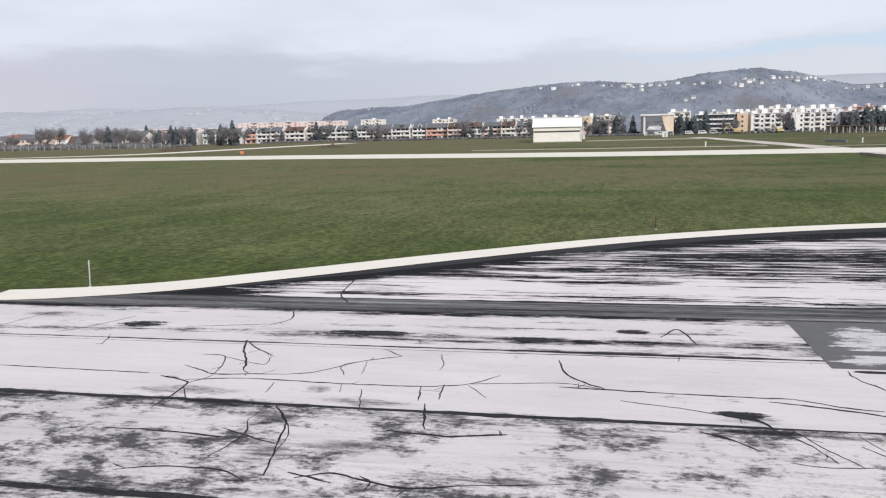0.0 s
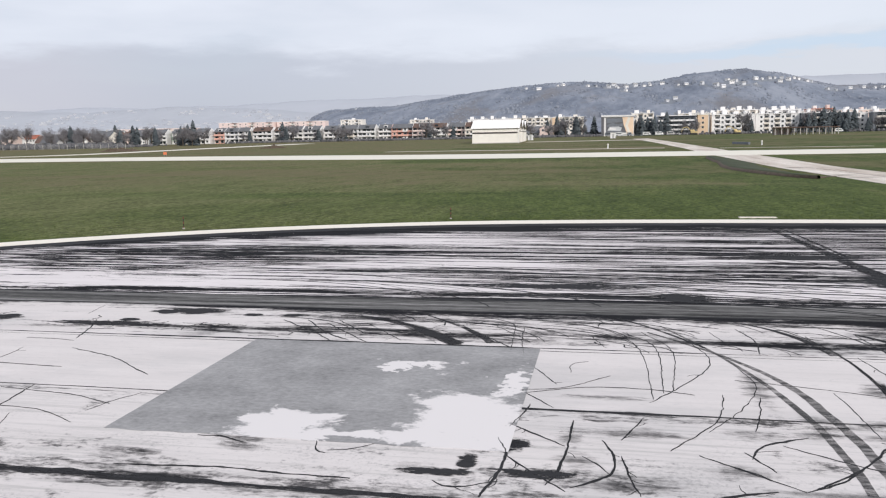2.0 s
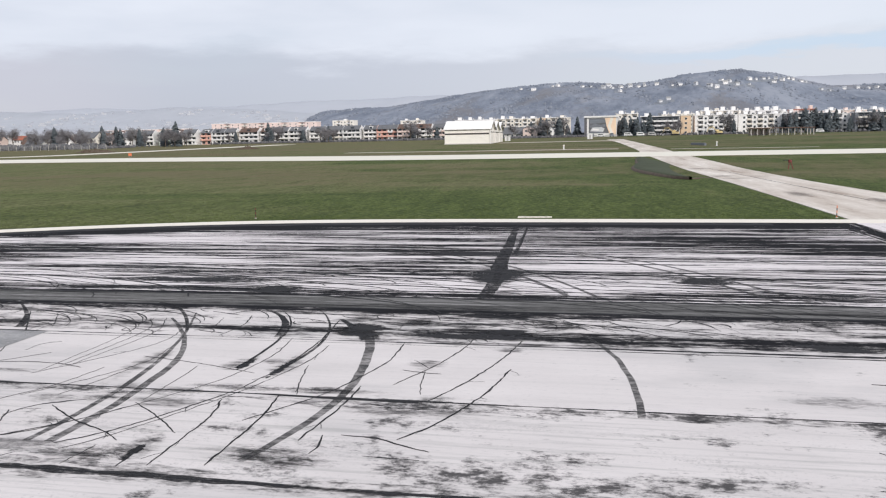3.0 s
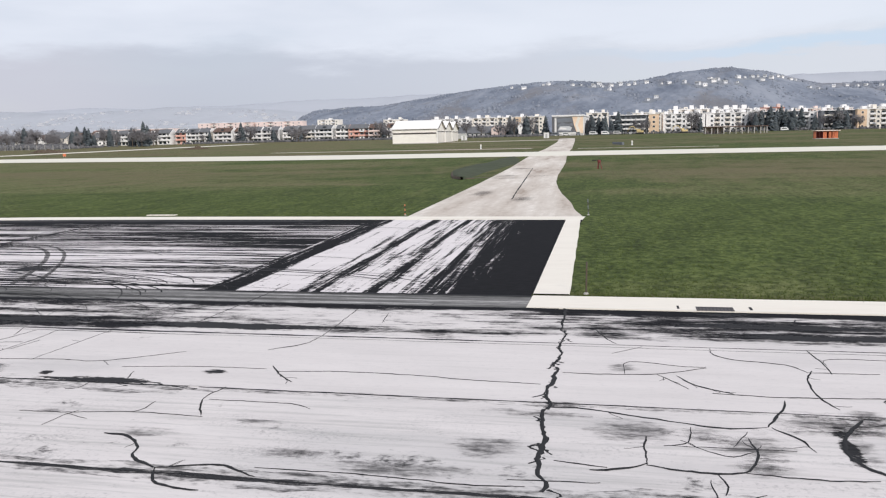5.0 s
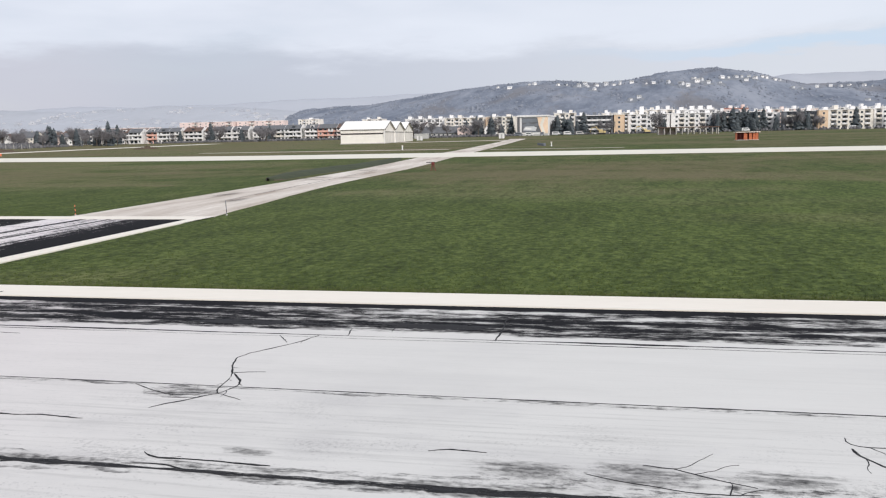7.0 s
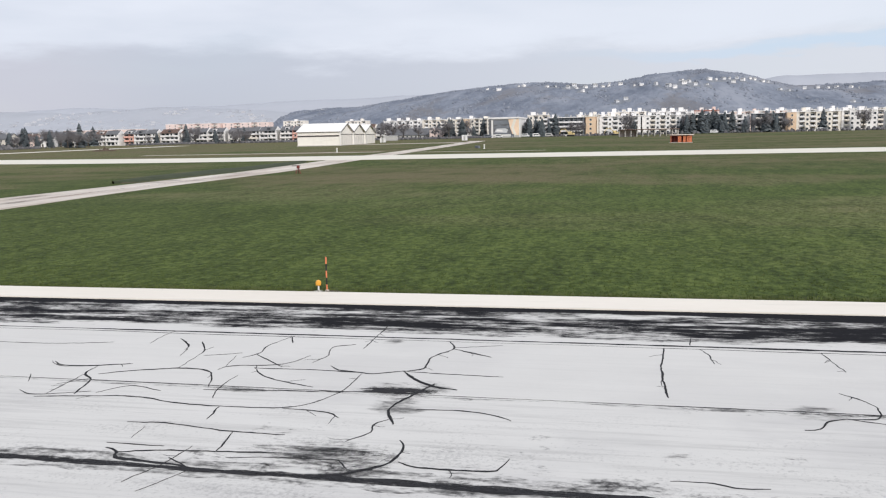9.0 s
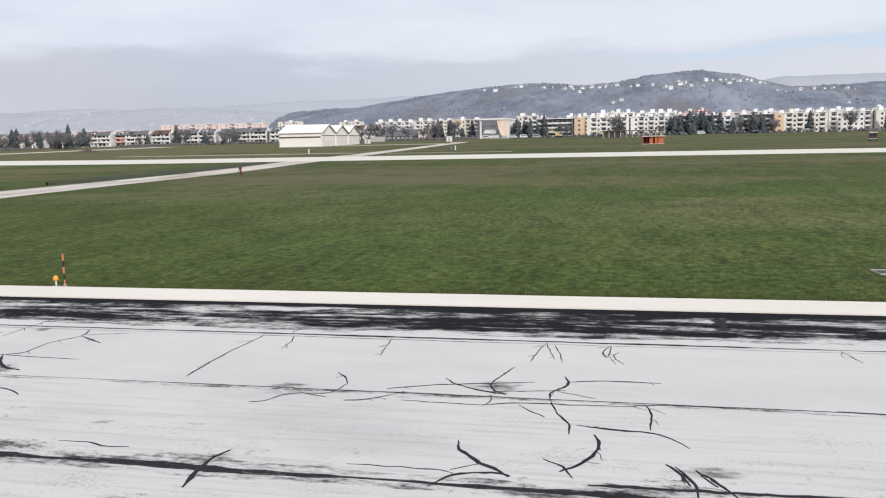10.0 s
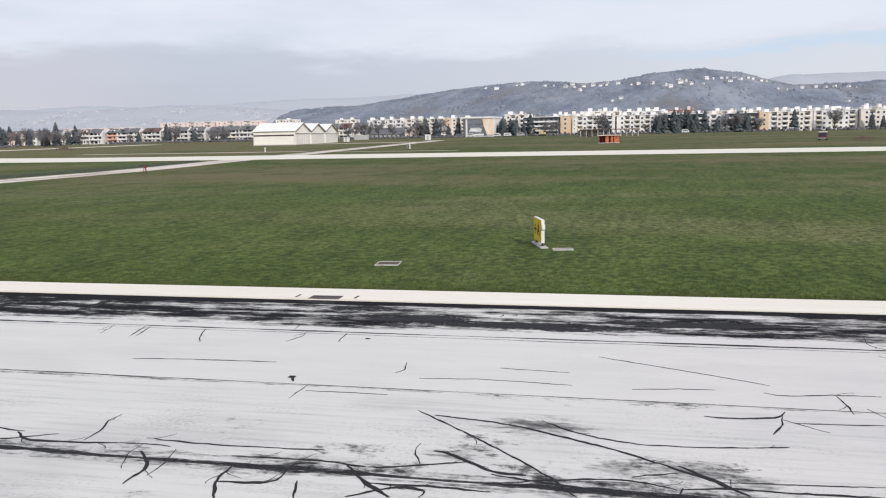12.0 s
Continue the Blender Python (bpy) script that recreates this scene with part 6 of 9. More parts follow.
# terraces along the field's edge: wide, walls, roof, floors, label
TERRACE = (
    (-350, 11, M_GREYW, M_SLATE, 3, "grey three-storey house with a dark roof"),
    (-337, 10, M_WHITE, M_TILE, 3, "white house with a brown tiled roof"),
    (-325, 12, M_WHITE, M_SLATE, 3, "white three-storey terraced house"),
    (-311, 9, M_WHITE, M_SLATE, 3, "white terraced house with balconies"),
    (-300, 10, M_MINT, M_SLATE, 3, "mint-green terraced house with balconies"),
    (-288, 9, M_GREYW, M_TILE, 3, "grey terraced house under brown tiles"),
    (-277, 10, M_WHITE, M_SLATE, 3, "white terraced house with a flat dark roof edge"),
    (-266, 8, M_SALMON, M_SLATE, 3, "salmon-pink terraced house with balconies"),
    (-257, 10, M_WHITE, M_SLATE, 3, "white terraced house with long balconies"),
    (-244, 8, M_CREAM, M_SLATE, 3, "cream gabled house with dark roof"),
    (-235, 14, M_WHITE, M_TILE, 3, "white terraced house under a brown roof"),
    (-220, 10, M_GREYW, M_TILE, 3, "grey terraced house under a brown roof"),
    (-209, 12, M_WHITE, M_SLATE, 3, "white three-storey terraced house"),
    (-196, 12, M_GREYW, M_SLATE, 3, "grey three-storey terraced house"),
    (-183, 12, M_WHITE, M_SLATE, 3, "white terraced house with a dark roof"),
    (-170, 13, M_CREAM, M_SLATE, 3, "cream terraced house with a dark roof"),
    (-156, 12, M_WHITE, M_SLATE, 3, "white terraced house with dark windows"),
    (-143, 9, M_WHITE, M_SLATE, 3, "narrow white three-storey terraced house"),
    (-133, 15, M_SALMON, M_SLATE, 3, "salmon three-storey house with a pale upper floor"),
    (-117, 10, M_PINK, M_TILE, 3, "pink house under a brown roof"),
    (-106, 11, M_WHITE, M_TILE, 3, "white house with a lean-to roof"),
    (-94, 12, M_PINK, M_SLATE, 3, "pink house with a dark roof"),
    (-81, 9, M_CREAM, M_TILE, 3, "cream house with a brown roof"),
    (-71, 10, M_WHITE, M_SLATE, 3, "white house half behind bushes"),
)
for i, (x, wd, wall, roofm, fl, lab) in enumerate(TERRACE):
    terrace(x, 556 + 4 * math.sin(i * 1.9), wd + 0.8, 10, fl, wall, roofm, lab, 2 * math.sin(i * 2.3), i)
house(-60, 545, 30, 10, 1, M_GREYW, M_SLATE, "long low house with a dark roof", 0, pitch=0.8, group="")
house(-30, 540, 8, 10, 2, M_PINK, M_SLATE, "pink gabled house beside low bushes", 0, True, group="")
house(-24, 612, 8, 9, 2, M_WHITE, M_SLATE, "white gabled house with steep roof", 0, True, pitch=1.0, z=3.6, group="")
house(-382, 470, 19, 12, 2, M_PINK, M_SLATE, "large pinkish house with a dark hipped roof", 2, pitch=0.5, group="detached houses")
house(-350, 478, 12, 10, 1, M_CREAM, M_TILE, "small cream house with a brown roof", 10, pitch=0.8, group="detached houses")
house(-334, 462, 13, 10, 1, M_GREYW, M_SLATE, "low grey house with a steep dark roof", -8, pitch=0.9, group="detached houses")
house(-318, 472, 11, 10, 1, M_WHITE, M_TILE, "small white house with brown gable roof", 5, True, pitch=0.9, group="detached houses")
house(-303, 468, 14, 10, 2, M_CREAM, M_SLATE, "cream house with a dark roof", -4, pitch=0.7, group="detached houses")
house(-404, 488, 14, 10, 2, M_WHITE, M_REDTILE, "white house with a red roof", 6, pitch=0.6, group="detached houses")
house(-424, 480, 14, 10, 1, M_CREAM, M_TILE, "cream house at the field's edge", 0, pitch=0.7, group="detached houses")
rt = random.Random(54)
for i in range(17):
    x = -440 + i * 8.2 + rt.uniform(-4, 4)
    y = rt.uniform(512, 556)
    house(x, y, rt.uniform(9, 13), rt.uniform(8, 10), rt.choice((1, 2, 2)), rt.choice((M_WHITE, M_CREAM, M_PINK, M_WHITE)), rt.choice((M_TILE, M_SLATE, M_REDTILE, M_SLATE)),
          "pale house with a tiled roof among bare trees", rt.uniform(-25, 25), rt.random() < 0.35, pitch=rt.uniform(0.5, 0.8), group="detached houses")

rt = random.Random(55)
for i in range(64):
    x, y = rt.uniform(-640, -70), rt.uniform(600, 850)
    house(x, y, rt.uniform(9, 15), rt.uniform(8, 11), rt.choice((1, 2, 2)), rt.choice((M_WHITE, M_CREAM, M_GREYW, M_PINK)), rt.choice((M_TILE, M_SLATE, M_SLATE, M_FELT)),
          "small town house among bare trees", rt.uniform(-30, 30), rt.random() < 0.4, pitch=rt.uniform(0.5, 0.9), group="houses farther back")


def pergola():
    """An unfinished concrete frame: columns under a thin slab."""
    t = thing("building_shell", pose(92.5, 423, rise(96, 423) - 0.05, 0, 0, 2), "unfinished concrete frame of columns under a slab", "building shell")
    col = Shape().box(-0.2, -0.2, 0, 0.2, 0.2, 3.2).mesh("column", M_CONC)
    for i in range(11):
        for y in (0, 6):
            part("column", col, t, (i * 2.8, y, 0))
    part("slab_roof", Shape().box(-0.6, -0.6, 3.2, 28.6, 6.6, 3.6).mesh("slab_roof", M_TILE), t)
    part("back_wall", Shape().box(-0.2, 6.4, 0, 9.0, 6.6, 3.2).mesh("back_wall", M_PINK), t)
    for i in range(6):
        part("rebar", Shape().limb((2 + i * 4.6, 3, 3.6), (2 + i * 4.6, 3, 4.4), 0.05, 0.05, 4).mesh("rebar", M_TRIM), t)


pergola()


def digger(x, y, rot, label):
    t = thing("excavator", pose(x, y, rise(x, y) - 0.03, 0, 0, rot), label, "excavator", "diggers on the building site")
    for s in (-1, 1):
        part("track", Shape().box(s * 1.1 - 0.3, -2.0, 0, s * 1.1 + 0.3, 2.0, 0.9, 0, 0.2).mesh("track", M_TYRE), t)
    part("house_body", Shape().box(-1.3, -1.2, 1.0, 1.3, 2.2, 2.1, 0, 0.15).mesh("house_body", M_DUSTY), t)
    c = part("cab", Shape().box(-1.3, -1.4, 1.0, -0.2, 0.3, 3.0, 0, 0.12).mesh("cab", M_DUSTY), t)
    part("cab_glass", Shape().box(-1.34, -1.44, 1.8, -0.3, 0.1, 2.8).mesh("cab_glass", M_GLASS), c)
    part("boom", Shape().limb((0.2, -1.0, 1.8), (0.2, -3.6, 4.6), 0.3, 0.25, 6).limb((0.2, -3.6, 4.6), (0.2, -6.0, 4.2), 0.25, 0.2, 6).mesh("boom", M_DUSTY), t)
    a = part("arm", Shape().limb((0.2, -6.0, 4.3), (0.2, -7.2, 1.6), 0.2, 0.15, 6).mesh("arm", M_DUSTY), t)
    part("bucket", Shape().tube([(0.2, -7.2, 0.7, 0.25), (0.2, -7.0, 1.1, 0.6), (0.2, -7.1, 1.6, 0.5)], 8).mesh("bucket", M_TRIM), a)


digger(63, 520, 250, "yellow excavator with its boom raised")
digger(90, 540, 280, "yellow excavator in front of the apartments")
for i, (x, y, rot, m) in enumerate(((36, 515, 80, M_PVC), (43, 512, 95, M_PVC), (50, 520, 90, M_GREYW), (20, 512, 85, M_PVC), (150, 550, 92, M_PVC), (214, 560, 90, M_PVC), (26, 530, 10, M_DARKW), (14, 508, 85, M_DARKW))):
    boxy_van(x, y, rot, m, m, "pale van parked at the edge of the town" if m in (M_PVC, M_GREYW, M_STEEL) else "dark van parked at the edge of the town", 1.0, 4.6, "parked vehicles")


# ---- trees ----
def conifer(seed, h, spread):
    r = random.Random(seed)
    t = thing("conifer", pose(0, 0, -50), "dark conifer at the field's edge, tinted blue with haze", "tree", "conifers before the town")
    part("trunk", Shape().tube([(0, 0, 0, h * 0.022), (0, 0, h * 0.5, h * 0.014), (0, 0, h * 0.96, h * 0.004)], 7).mesh("trunk", M_BARK), t)
    s = Shape()
    for i in range(460):
        z = h * (0.05 + 0.95 * (i / 460) ** 0.85)
        rad = spread * (1 - z / h) ** 0.6 * r.uniform(0.35, 1.08) + 0.12
        a = r.uniform(0, 6.2832)
        c, q = math.cos(a), math.sin(a)
        L, wd, drop = rad * r.uniform(0.5, 0.8) + 0.25, 0.22 + 0.28 * rad, 0.25 * rad
        bx, by = (rad - L) * c, (rad - L) * q
        s.add([(bx, by, z + 0.3), (bx + L * 0.6 * c - wd * q, by + L * 0.6 * q + wd * c, z - drop * 0.3), (rad * c, rad * q, z - drop), (bx + L * 0.6 * c + wd * q, by + L * 0.6 * q - wd * c, z - drop * 0.4)], [(0, 1, 2), (0, 2, 3)])
    part("crown", s.mesh("crown", M_NEEDLE), t)
    return t


def bare_tree(seed, h, spread):
    r = random.Random(seed)
    t = thing("bare_tree", pose(0, 0, -50), "leafless brownish tree at the edge of the town, twigs greyed by haze", "tree", "bare trees before the town")
    part("trunk", Shape().tube([(0, 0, 0, h * 0.03), (0.05, 0, h * 0.35, h * 0.02), (0.1, 0.05, h * 0.6, h * 0.012)], 7).mesh("trunk", M_BARK), t)
    tips, limbs = [], Shape()
    for i in range(9):
        a, z = r.uniform(0, 6.2832), h * r.uniform(0.25, 0.55)
        e = (spread * 0.7 * math.cos(a), spread * 0.7 * math.sin(a), z + h * r.uniform(0.2, 0.42))
        limbs.limb((0, 0, z), e, h * 0.012, h * 0.004, 4)
        tips.append(((0, 0, z), e))
    part("branchwork", limbs.mesh("branchwork", M_BARK), t)
    s = Shape()
    for i in range(1900):
        a, e = tips[r.randrange(9)]
        k = r.uniform(0.35, 1.1)
        p = Vector(a).lerp(Vector(e), k) + Vector((r.gauss(0, spread * 0.16), r.gauss(0, spread * 0.16), r.gauss(0, h * 0.06)))
        d = Vector((r.gauss(0, 1), r.gauss(0, 1), r.uniform(0.1, 1.6))).normalized() * h * r.uniform(0.04, 0.09)
        n = Vector((r.gauss(0, 1), r.gauss(0, 1), r.gauss(0, 1))).normalized() * h * 0.010
        s.add([p - n, p + n, p + d], [(0, 1, 2)])
    part("crown", s.mesh("crown", M_TWIG), t)
    return t


CONES = [conifer(1, 9.5, 3.0), conifer(2, 11, 3.2), conifer(3, 8.5, 3.4), conifer(4, 12, 3.9)]
BARES = [bare_tree(11, 9, 3.6), bare_tree(12, 11, 4.4), bare_tree(13, 7, 3.2)]


def gap(x, y):
    """The breaks in the tree belt through which the terraces show."""
    b = (x - 74.3) / y
    return 495 < y < 550 and any(p < b < q for p, q in ((-0.632, -0.588), (-0.568, -0.528), (-0.418, -0.340)))


def stand(ob, x, y, rot, k):
    if gap(x, y):
        return
    copy_thing(ob, pose(x, y, rise(x, y) - 0.1, 0, 0, rot) @ Matrix.Scale(k, 4))


for i, (x, y) in enumerate(((-235, 552), (-326, 530), (-277, 530), (-293, 528), (-302, 532), (-267, 524), (-355, 520), (-205, 540), (-162, 542), (-6, 530), (-2, 548), (4, 552), (30, 566), (34, 562), (38, 568), (42, 560), (46, 566), (50, 570), (146, 560), (152, 566), (158, 560), (163, 568), (170, 562), (182, 560), (134, 556), (216, 562), (281, 566), (-20, 556), (-26, 552), (100, 570), (-372, 455), (188, 570), (262, 568))):
    stand(CONES[(i * 3) % 4], x, y, i * 77 % 360, 0.95 + 0.35 * ((i * 37) % 10) / 10)
rt = random.Random(56)
for i in range(46):
    x = rt.uniform(-460, -70)
    y = rt.uniform(500, 545) if x > -250 else rt.uniform(400, 470)
    stand(BARES[i % 3] if i % 9 else CONES[i % 4], x, y, rt.uniform(0, 360), rt.uniform(0.7, 1.15) * (1.0 if x > -300 else 0.55))
for i, (x, y) in enumerate(((-58, 520), (-12, 516), (-66, 530), (-120, 536), (-140, 540), (-180, 538), (-225, 536), (-260, 530), (-305, 505), (-318, 450), (-345, 446), (-365, 448), (-390, 452), (-410, 455), (-285, 470), (-275, 500), (96, 562), (126, 564), (175, 562), (240, 566), (270, 566), (-90, 534), (-104, 538), (-34, 526), (60, 566), (-330, 432), (-306, 436), (-282, 440), (-262, 470), (-246, 500))):
    stand(BARES[i % 3], x, y, i * 131 % 360, 0.95 + 0.45 * ((i * 53) % 10) / 10)
# dense dark groves
rt = random.Random(57)
for x0, x1, y0, y1, n, share in ((-296, -262, 424, 440, 11, 0.1), (-258, -246, 426, 436, 4, 0.8), (-222, -198, 424, 440, 9, 0.25), (-340, -300, 476, 500, 10, 0.05), (-300, -262, 480, 508, 9, 0.1), (-400, -345, 474, 492, 10, 0.0), (-60, -20, 520, 536, 6, 0.05), (-212, -190, 525, 545, 5, 0.2), (-26, -14, 534, 546, 3, 0.5), (-8, 6, 532, 545, 3, 0.6), (24, 48, 552, 568, 13, 0.8),
                                 (130, 160, 556, 568, 17, 0.8), (172, 198, 556, 570, 10, 0.4), (62, 70, 560, 568, 2, 0.2), (92, 112, 560, 568, 3, 0.2), (250, 290, 562, 570, 2, 0.3)):
    for _ in range(n):
        stand(CONES[rt.randrange(4)] if rt.random() < share else BARES[rt.randrange(3)], rt.uniform(x0, x1), rt.uniform(y0, y1), rt.uniform(0, 360), rt.uniform(0.8, 1.3))
for proto in CONES + BARES:
    for o in list(proto.children_recursive) + [proto]:
        bpy.data.objects.remove(o)


def clumps(name, spots, mat, label, category, squash=1.0, sides=6, smooth=False):
    """Many small ragged clumps in one mesh: spots of x, y, z, radius."""
    r = random.Random(len(spots))
    v, f = [], []
    for x, y, z, q in spots:
        n = len(v)
        for h, k in ((0.0, 0.75), (0.45, 1.0), (0.85, 0.6)):
            for i in range(sides):
                a = 6.2832 * (i + r.random() * 0.7) / sides
                m = q * k * r.uniform(0.6, 1.15)
                v.append((x + m * math.cos(a), y + m * math.sin(a), z + 1.5 * q * squash * (h + r.uniform(-0.12, 0.12))))
        v.append((x + r.uniform(-.3, .3) * q, y, z + 1.5 * q * squash * r.uniform(0.95, 1.25)))
        for b in (0, sides):
            f += [(n + b + i, n + b + (i + 1) % sides, n + b + sides + (i + 1) % sides, n + b + sides + i) for i in range(sides)]
        f += [(n + 2 * sides + i, n + 2 * sides + (i + 1) % sides, n + 3 * sides) for i in range(sides)]
    ob = new(name, mesh_of(name, v, f, mat, smooth=smooth))
    tagged(ob, label, category, kind="stuff")


r = random.Random(21)
spots = []
for _ in range(3600):
    x = r.uniform(-470, 10)
    y = (386 + r.random() ** 2 * 50 if x < -230 else 505 + r.random() * 35) + 8 * noise.noise((x / 30, 0, 0))
    spots.append((x, y, rise(x, y) - 0.2, r.uniform(0.7, 2.1 if x < -250 else 1.1)))
for _ in range(420):
    x = r.uniform(20, 300)
    y = 552 + r.random() * 14
    spots.append((x, y, rise(x, y) - 0.2, r.uniform(0.6, 1.4)))
for _ in range(500):
    x, y = r.uniform(-480, -60), r.uniform(580, 860)
    spots.append((x, y, rise(x, y) - 0.2, r.uniform(1.5, 3.4)))
clumps("undergrowth", spots, M_BUSH, "leafless bushes along the field's edge, colour greyed by haze", "bushes", 1.0, 5)

# houses on the hill: bearing and slope seen from the middle of the runway's edge, set down where the land meets them
HOMES = []
for b, up, big in ((-0.1318, 0.057, 1), (-0.1024, 0.0605, 0.7), (-0.0748, 0.059, 0.7), (-0.0504, 0.0566, 1), (-0.0441, 0.059, 1), (-0.0305, 0.0563, 1), (-0.0201, 0.057, 1.5), (-0.0328, 0.0524, 1), (-0.0108, 0.0567, 0.8),
                   (0.0096, 0.0586, 1.2), (0.0337, 0.0575, 0.7), (0.0502, 0.0575, 1), (0.0644, 0.0553, 1.5), (0.0715, 0.0532, 1), (0.0816, 0.0575, 1.1), (0.0859, 0.059, 1), (0.0781, 0.0612, 0.7), (0.0935, 0.056, 0.7)):
    HOMES.append((b, up, big))
for b, up, big in ((0.1081, 0.061, 1), (0.1232, 0.0612, 0.8), (0.1346, 0.0573, 1), (0.1372, 0.061, 0.7), (0.1438, 0.0589, 0.7), (0.1511, 0.0605, 0.7), (0.1555, 0.0593, 0.7), (0.1647, 0.0568, 0.7), (0.1699, 0.0558, 0.7),
                   (0.0178, 0.0415, 1.2), (0.1836, 0.0475, 0.7), (0.2611, 0.0322, 0.8), (0.2088, 0.0475, 0.6), (0.2227, 0.048, 0.6), (0.2328, 0.0475, 0.6), (0.2416, 0.048, 0.6), (0.2566, 0.0475, 0.6), (-0.3440, 0.0405, 0.6)):
    HOMES.append((b, up, big))


def on_hill(b, up, big):
    """Where the line of that bearing and slope from the middle of the runway meets the hill."""
    y = 950.0
    while y < 1770 and rise(75.6 + b * y, y) < 4.2 + up * y - 3.0:
        y += 6.0
    return 75.6 + b * y, y, big


r = random.Random(36)
for b, up, big in HOMES[:]:
    # a smaller neighbour or two beside most of them
    for _ in range(r.choice((0, 0, 1, 1))):
        HOMES.append((b + r.choice((-1, 1)) * r.uniform(0.006, 0.014), up + r.uniform(-0.0025, 0.0012), big * r.uniform(0.4, 0.65)))
HOMES = [on_hill(*h) for h in HOMES]


def near_home(x, y):
    return any(abs(x - hx) < 8.5 and -40 < y - hy < 10 for hx, hy, _ in HOMES)


def canopy():
    """The crowns of the leafless woods: one uneven sheet over the hill, parted round the houses."""
    xs, ys, q = np.arange(-760, 900, 6.0), np.arange(930, 1832, 11.0), random.Random(64)
    v, f = [], []
    for y in ys:
        for x in xs:
            px, py = x + q.uniform(-2.5, 2.5), y + q.uniform(-2, 2)
            lift = 2.2 + 1.8 * noise.noise((px / 17, py / 55, 1.0)) + 0.8 * noise.noise((px / 8, py / 26, 5.0)) + q.uniform(-0.3, 0.3)
            v.append((px, py, rise(px, py) + (-1.5 if near_home(px, py) else lift)))
    n = len(xs)
    for j in range(len(ys) - 1):
        f += [(j * n + i, j * n + i + 1, (j + 1) * n + i + 1, (j + 1) * n + i) for i in range(n - 1)]
    tagged(new("woodland", mesh_of("woodland", v, f, M_CANOPY, smooth=True)), "leafless grey-brown woodland covering the hill, tinted blue with haze", "woods", kind="stuff")


canopy()
spots = []
while len(spots) < 13000:
    x = r.uniform(-760, 860)
    crest = len(spots) % 5 == 0
    y = r.uniform(1762, 1830) if crest else r.uniform(950, 1790)
    tall = noise.noise((x / 38, y / 120, 6)) + 0.5 * noise.noise((x / 11, y / 40, 2))
    if near_home(x, y) or tall < -0.3:
        continue
    spots.append((x, y, rise(x, y) + 0.2, r.uniform(1.0, 2.2) + (3.6 if crest else 2.0) * max(0.0, tall)))
clumps("treetops", spots, M_WOOD, "bare treetops over the slopes and crest of the hill, tinted blue with haze", "woods", 0.95, 6)


def hill_house(mat, roofm):
    t = thing("hill_house", pose(0, 0, -50), "small pale house among the woods on the hill", "house", "houses on the hill")
    part("wall", Shape().box(-5, -4.5, -3, 5, 4.5, 6.5).add([(-5, -4.5, 6.5), (-5, 4.5, 6.5), (-5, 0, 9.3), (5, -4.5, 6.5), (5, 4.5, 6.5), (5, 0, 9.3)], [(0, 1, 2), (3, 5, 4)]).mesh("wall", mat), t)
    s = Shape()
    for sg in (-1, 1):
        s.add([(-5.6, sg * 5.2, 6.1), (5.6, sg * 5.2, 6.1), (5.6, 0, 9.45), (-5.6, 0, 9.45), (-5.6, sg * 5.2, 6.4), (5.6, sg * 5.2, 6.4), (5.6, 0, 9.75), (-5.6, 0, 9.75)], [(0, 1, 2, 3), (4, 5, 6, 7), (0, 1, 5, 4), (0, 3, 7, 4), (1, 2, 6, 5)])
    part("roof", s.mesh("roof", roofm), t)
    for x in (-3.0, 1.2):
        window(t, 1.8, 1.6, (x, -4.5, 3.4))
    return t


protos = [hill_house(M_HILLWALL, M_FELT), hill_house(M_WHITE, M_HILLWALL), hill_house(M_WHITE, M_FELT), hill_house(M_HILLWALL, M_FELT)]
r = random.Random(33)
for x, y, big in HOMES:
    copy_thing(protos[r.randrange(4)], pose(x, y, rise(x, y) + 0.6, 0, 0, r.uniform(-50, 50)) @ Matrix.Diagonal((big * r.uniform(0.45, 0.95), 0.6, (0.26 + 0.30 * big) * r.uniform(0.65, 1.0), 1)))
for proto in protos:
    for o in list(proto.children_recursive) + [proto]:
        bpy.data.objects.remove(o)

# ---- stains, tyre marks and sealed cracks on the pavement ----
for x, y, rx, ry in ((46.6, 18.2, 2.3, 0.3), (6.6, 18.8, 0.55, 0.3), (4.75, 19.1, 0.28, 0.17), (11.3, 20.1, 0.9, 0.35), (10.6, 20.0, 0.5, 0.22), (14.0, 19.9, 0.4, 0.18), (6.4, 18.0, 0.7, 0.2),
                     (46.2, 13.85, 1.0, 0.16), (48.0, 14.6, 0.25, 0.12), (90.0, 13.85, 0.7, 0.16), (58.4, 19.4, 2.4, 0.3), (59.5, 18.5, 2.8, 0.28), (67.3, 18.5, 2.0, 0.3), (71.5, 18.6, 1.6, 0.35), (112.03, 14.08, 0.07, 0.08), (112.5, 17.0, 0.06, 0.06),
                     (30.1, 18.2, 1.8, 0.25), (27.6, 18.1, 0.6, 0.2), (9.8, 18.5, 1.6, 0.28), (113.0, 19.0, 1.6, 0.45), (115.6, 18.6, 2.6, 0.4), (111.5, 20.0, 0.9, 0.35), (119.5, 19.2, 2.4, 0.4)):
    blot(x, y, rx, ry)
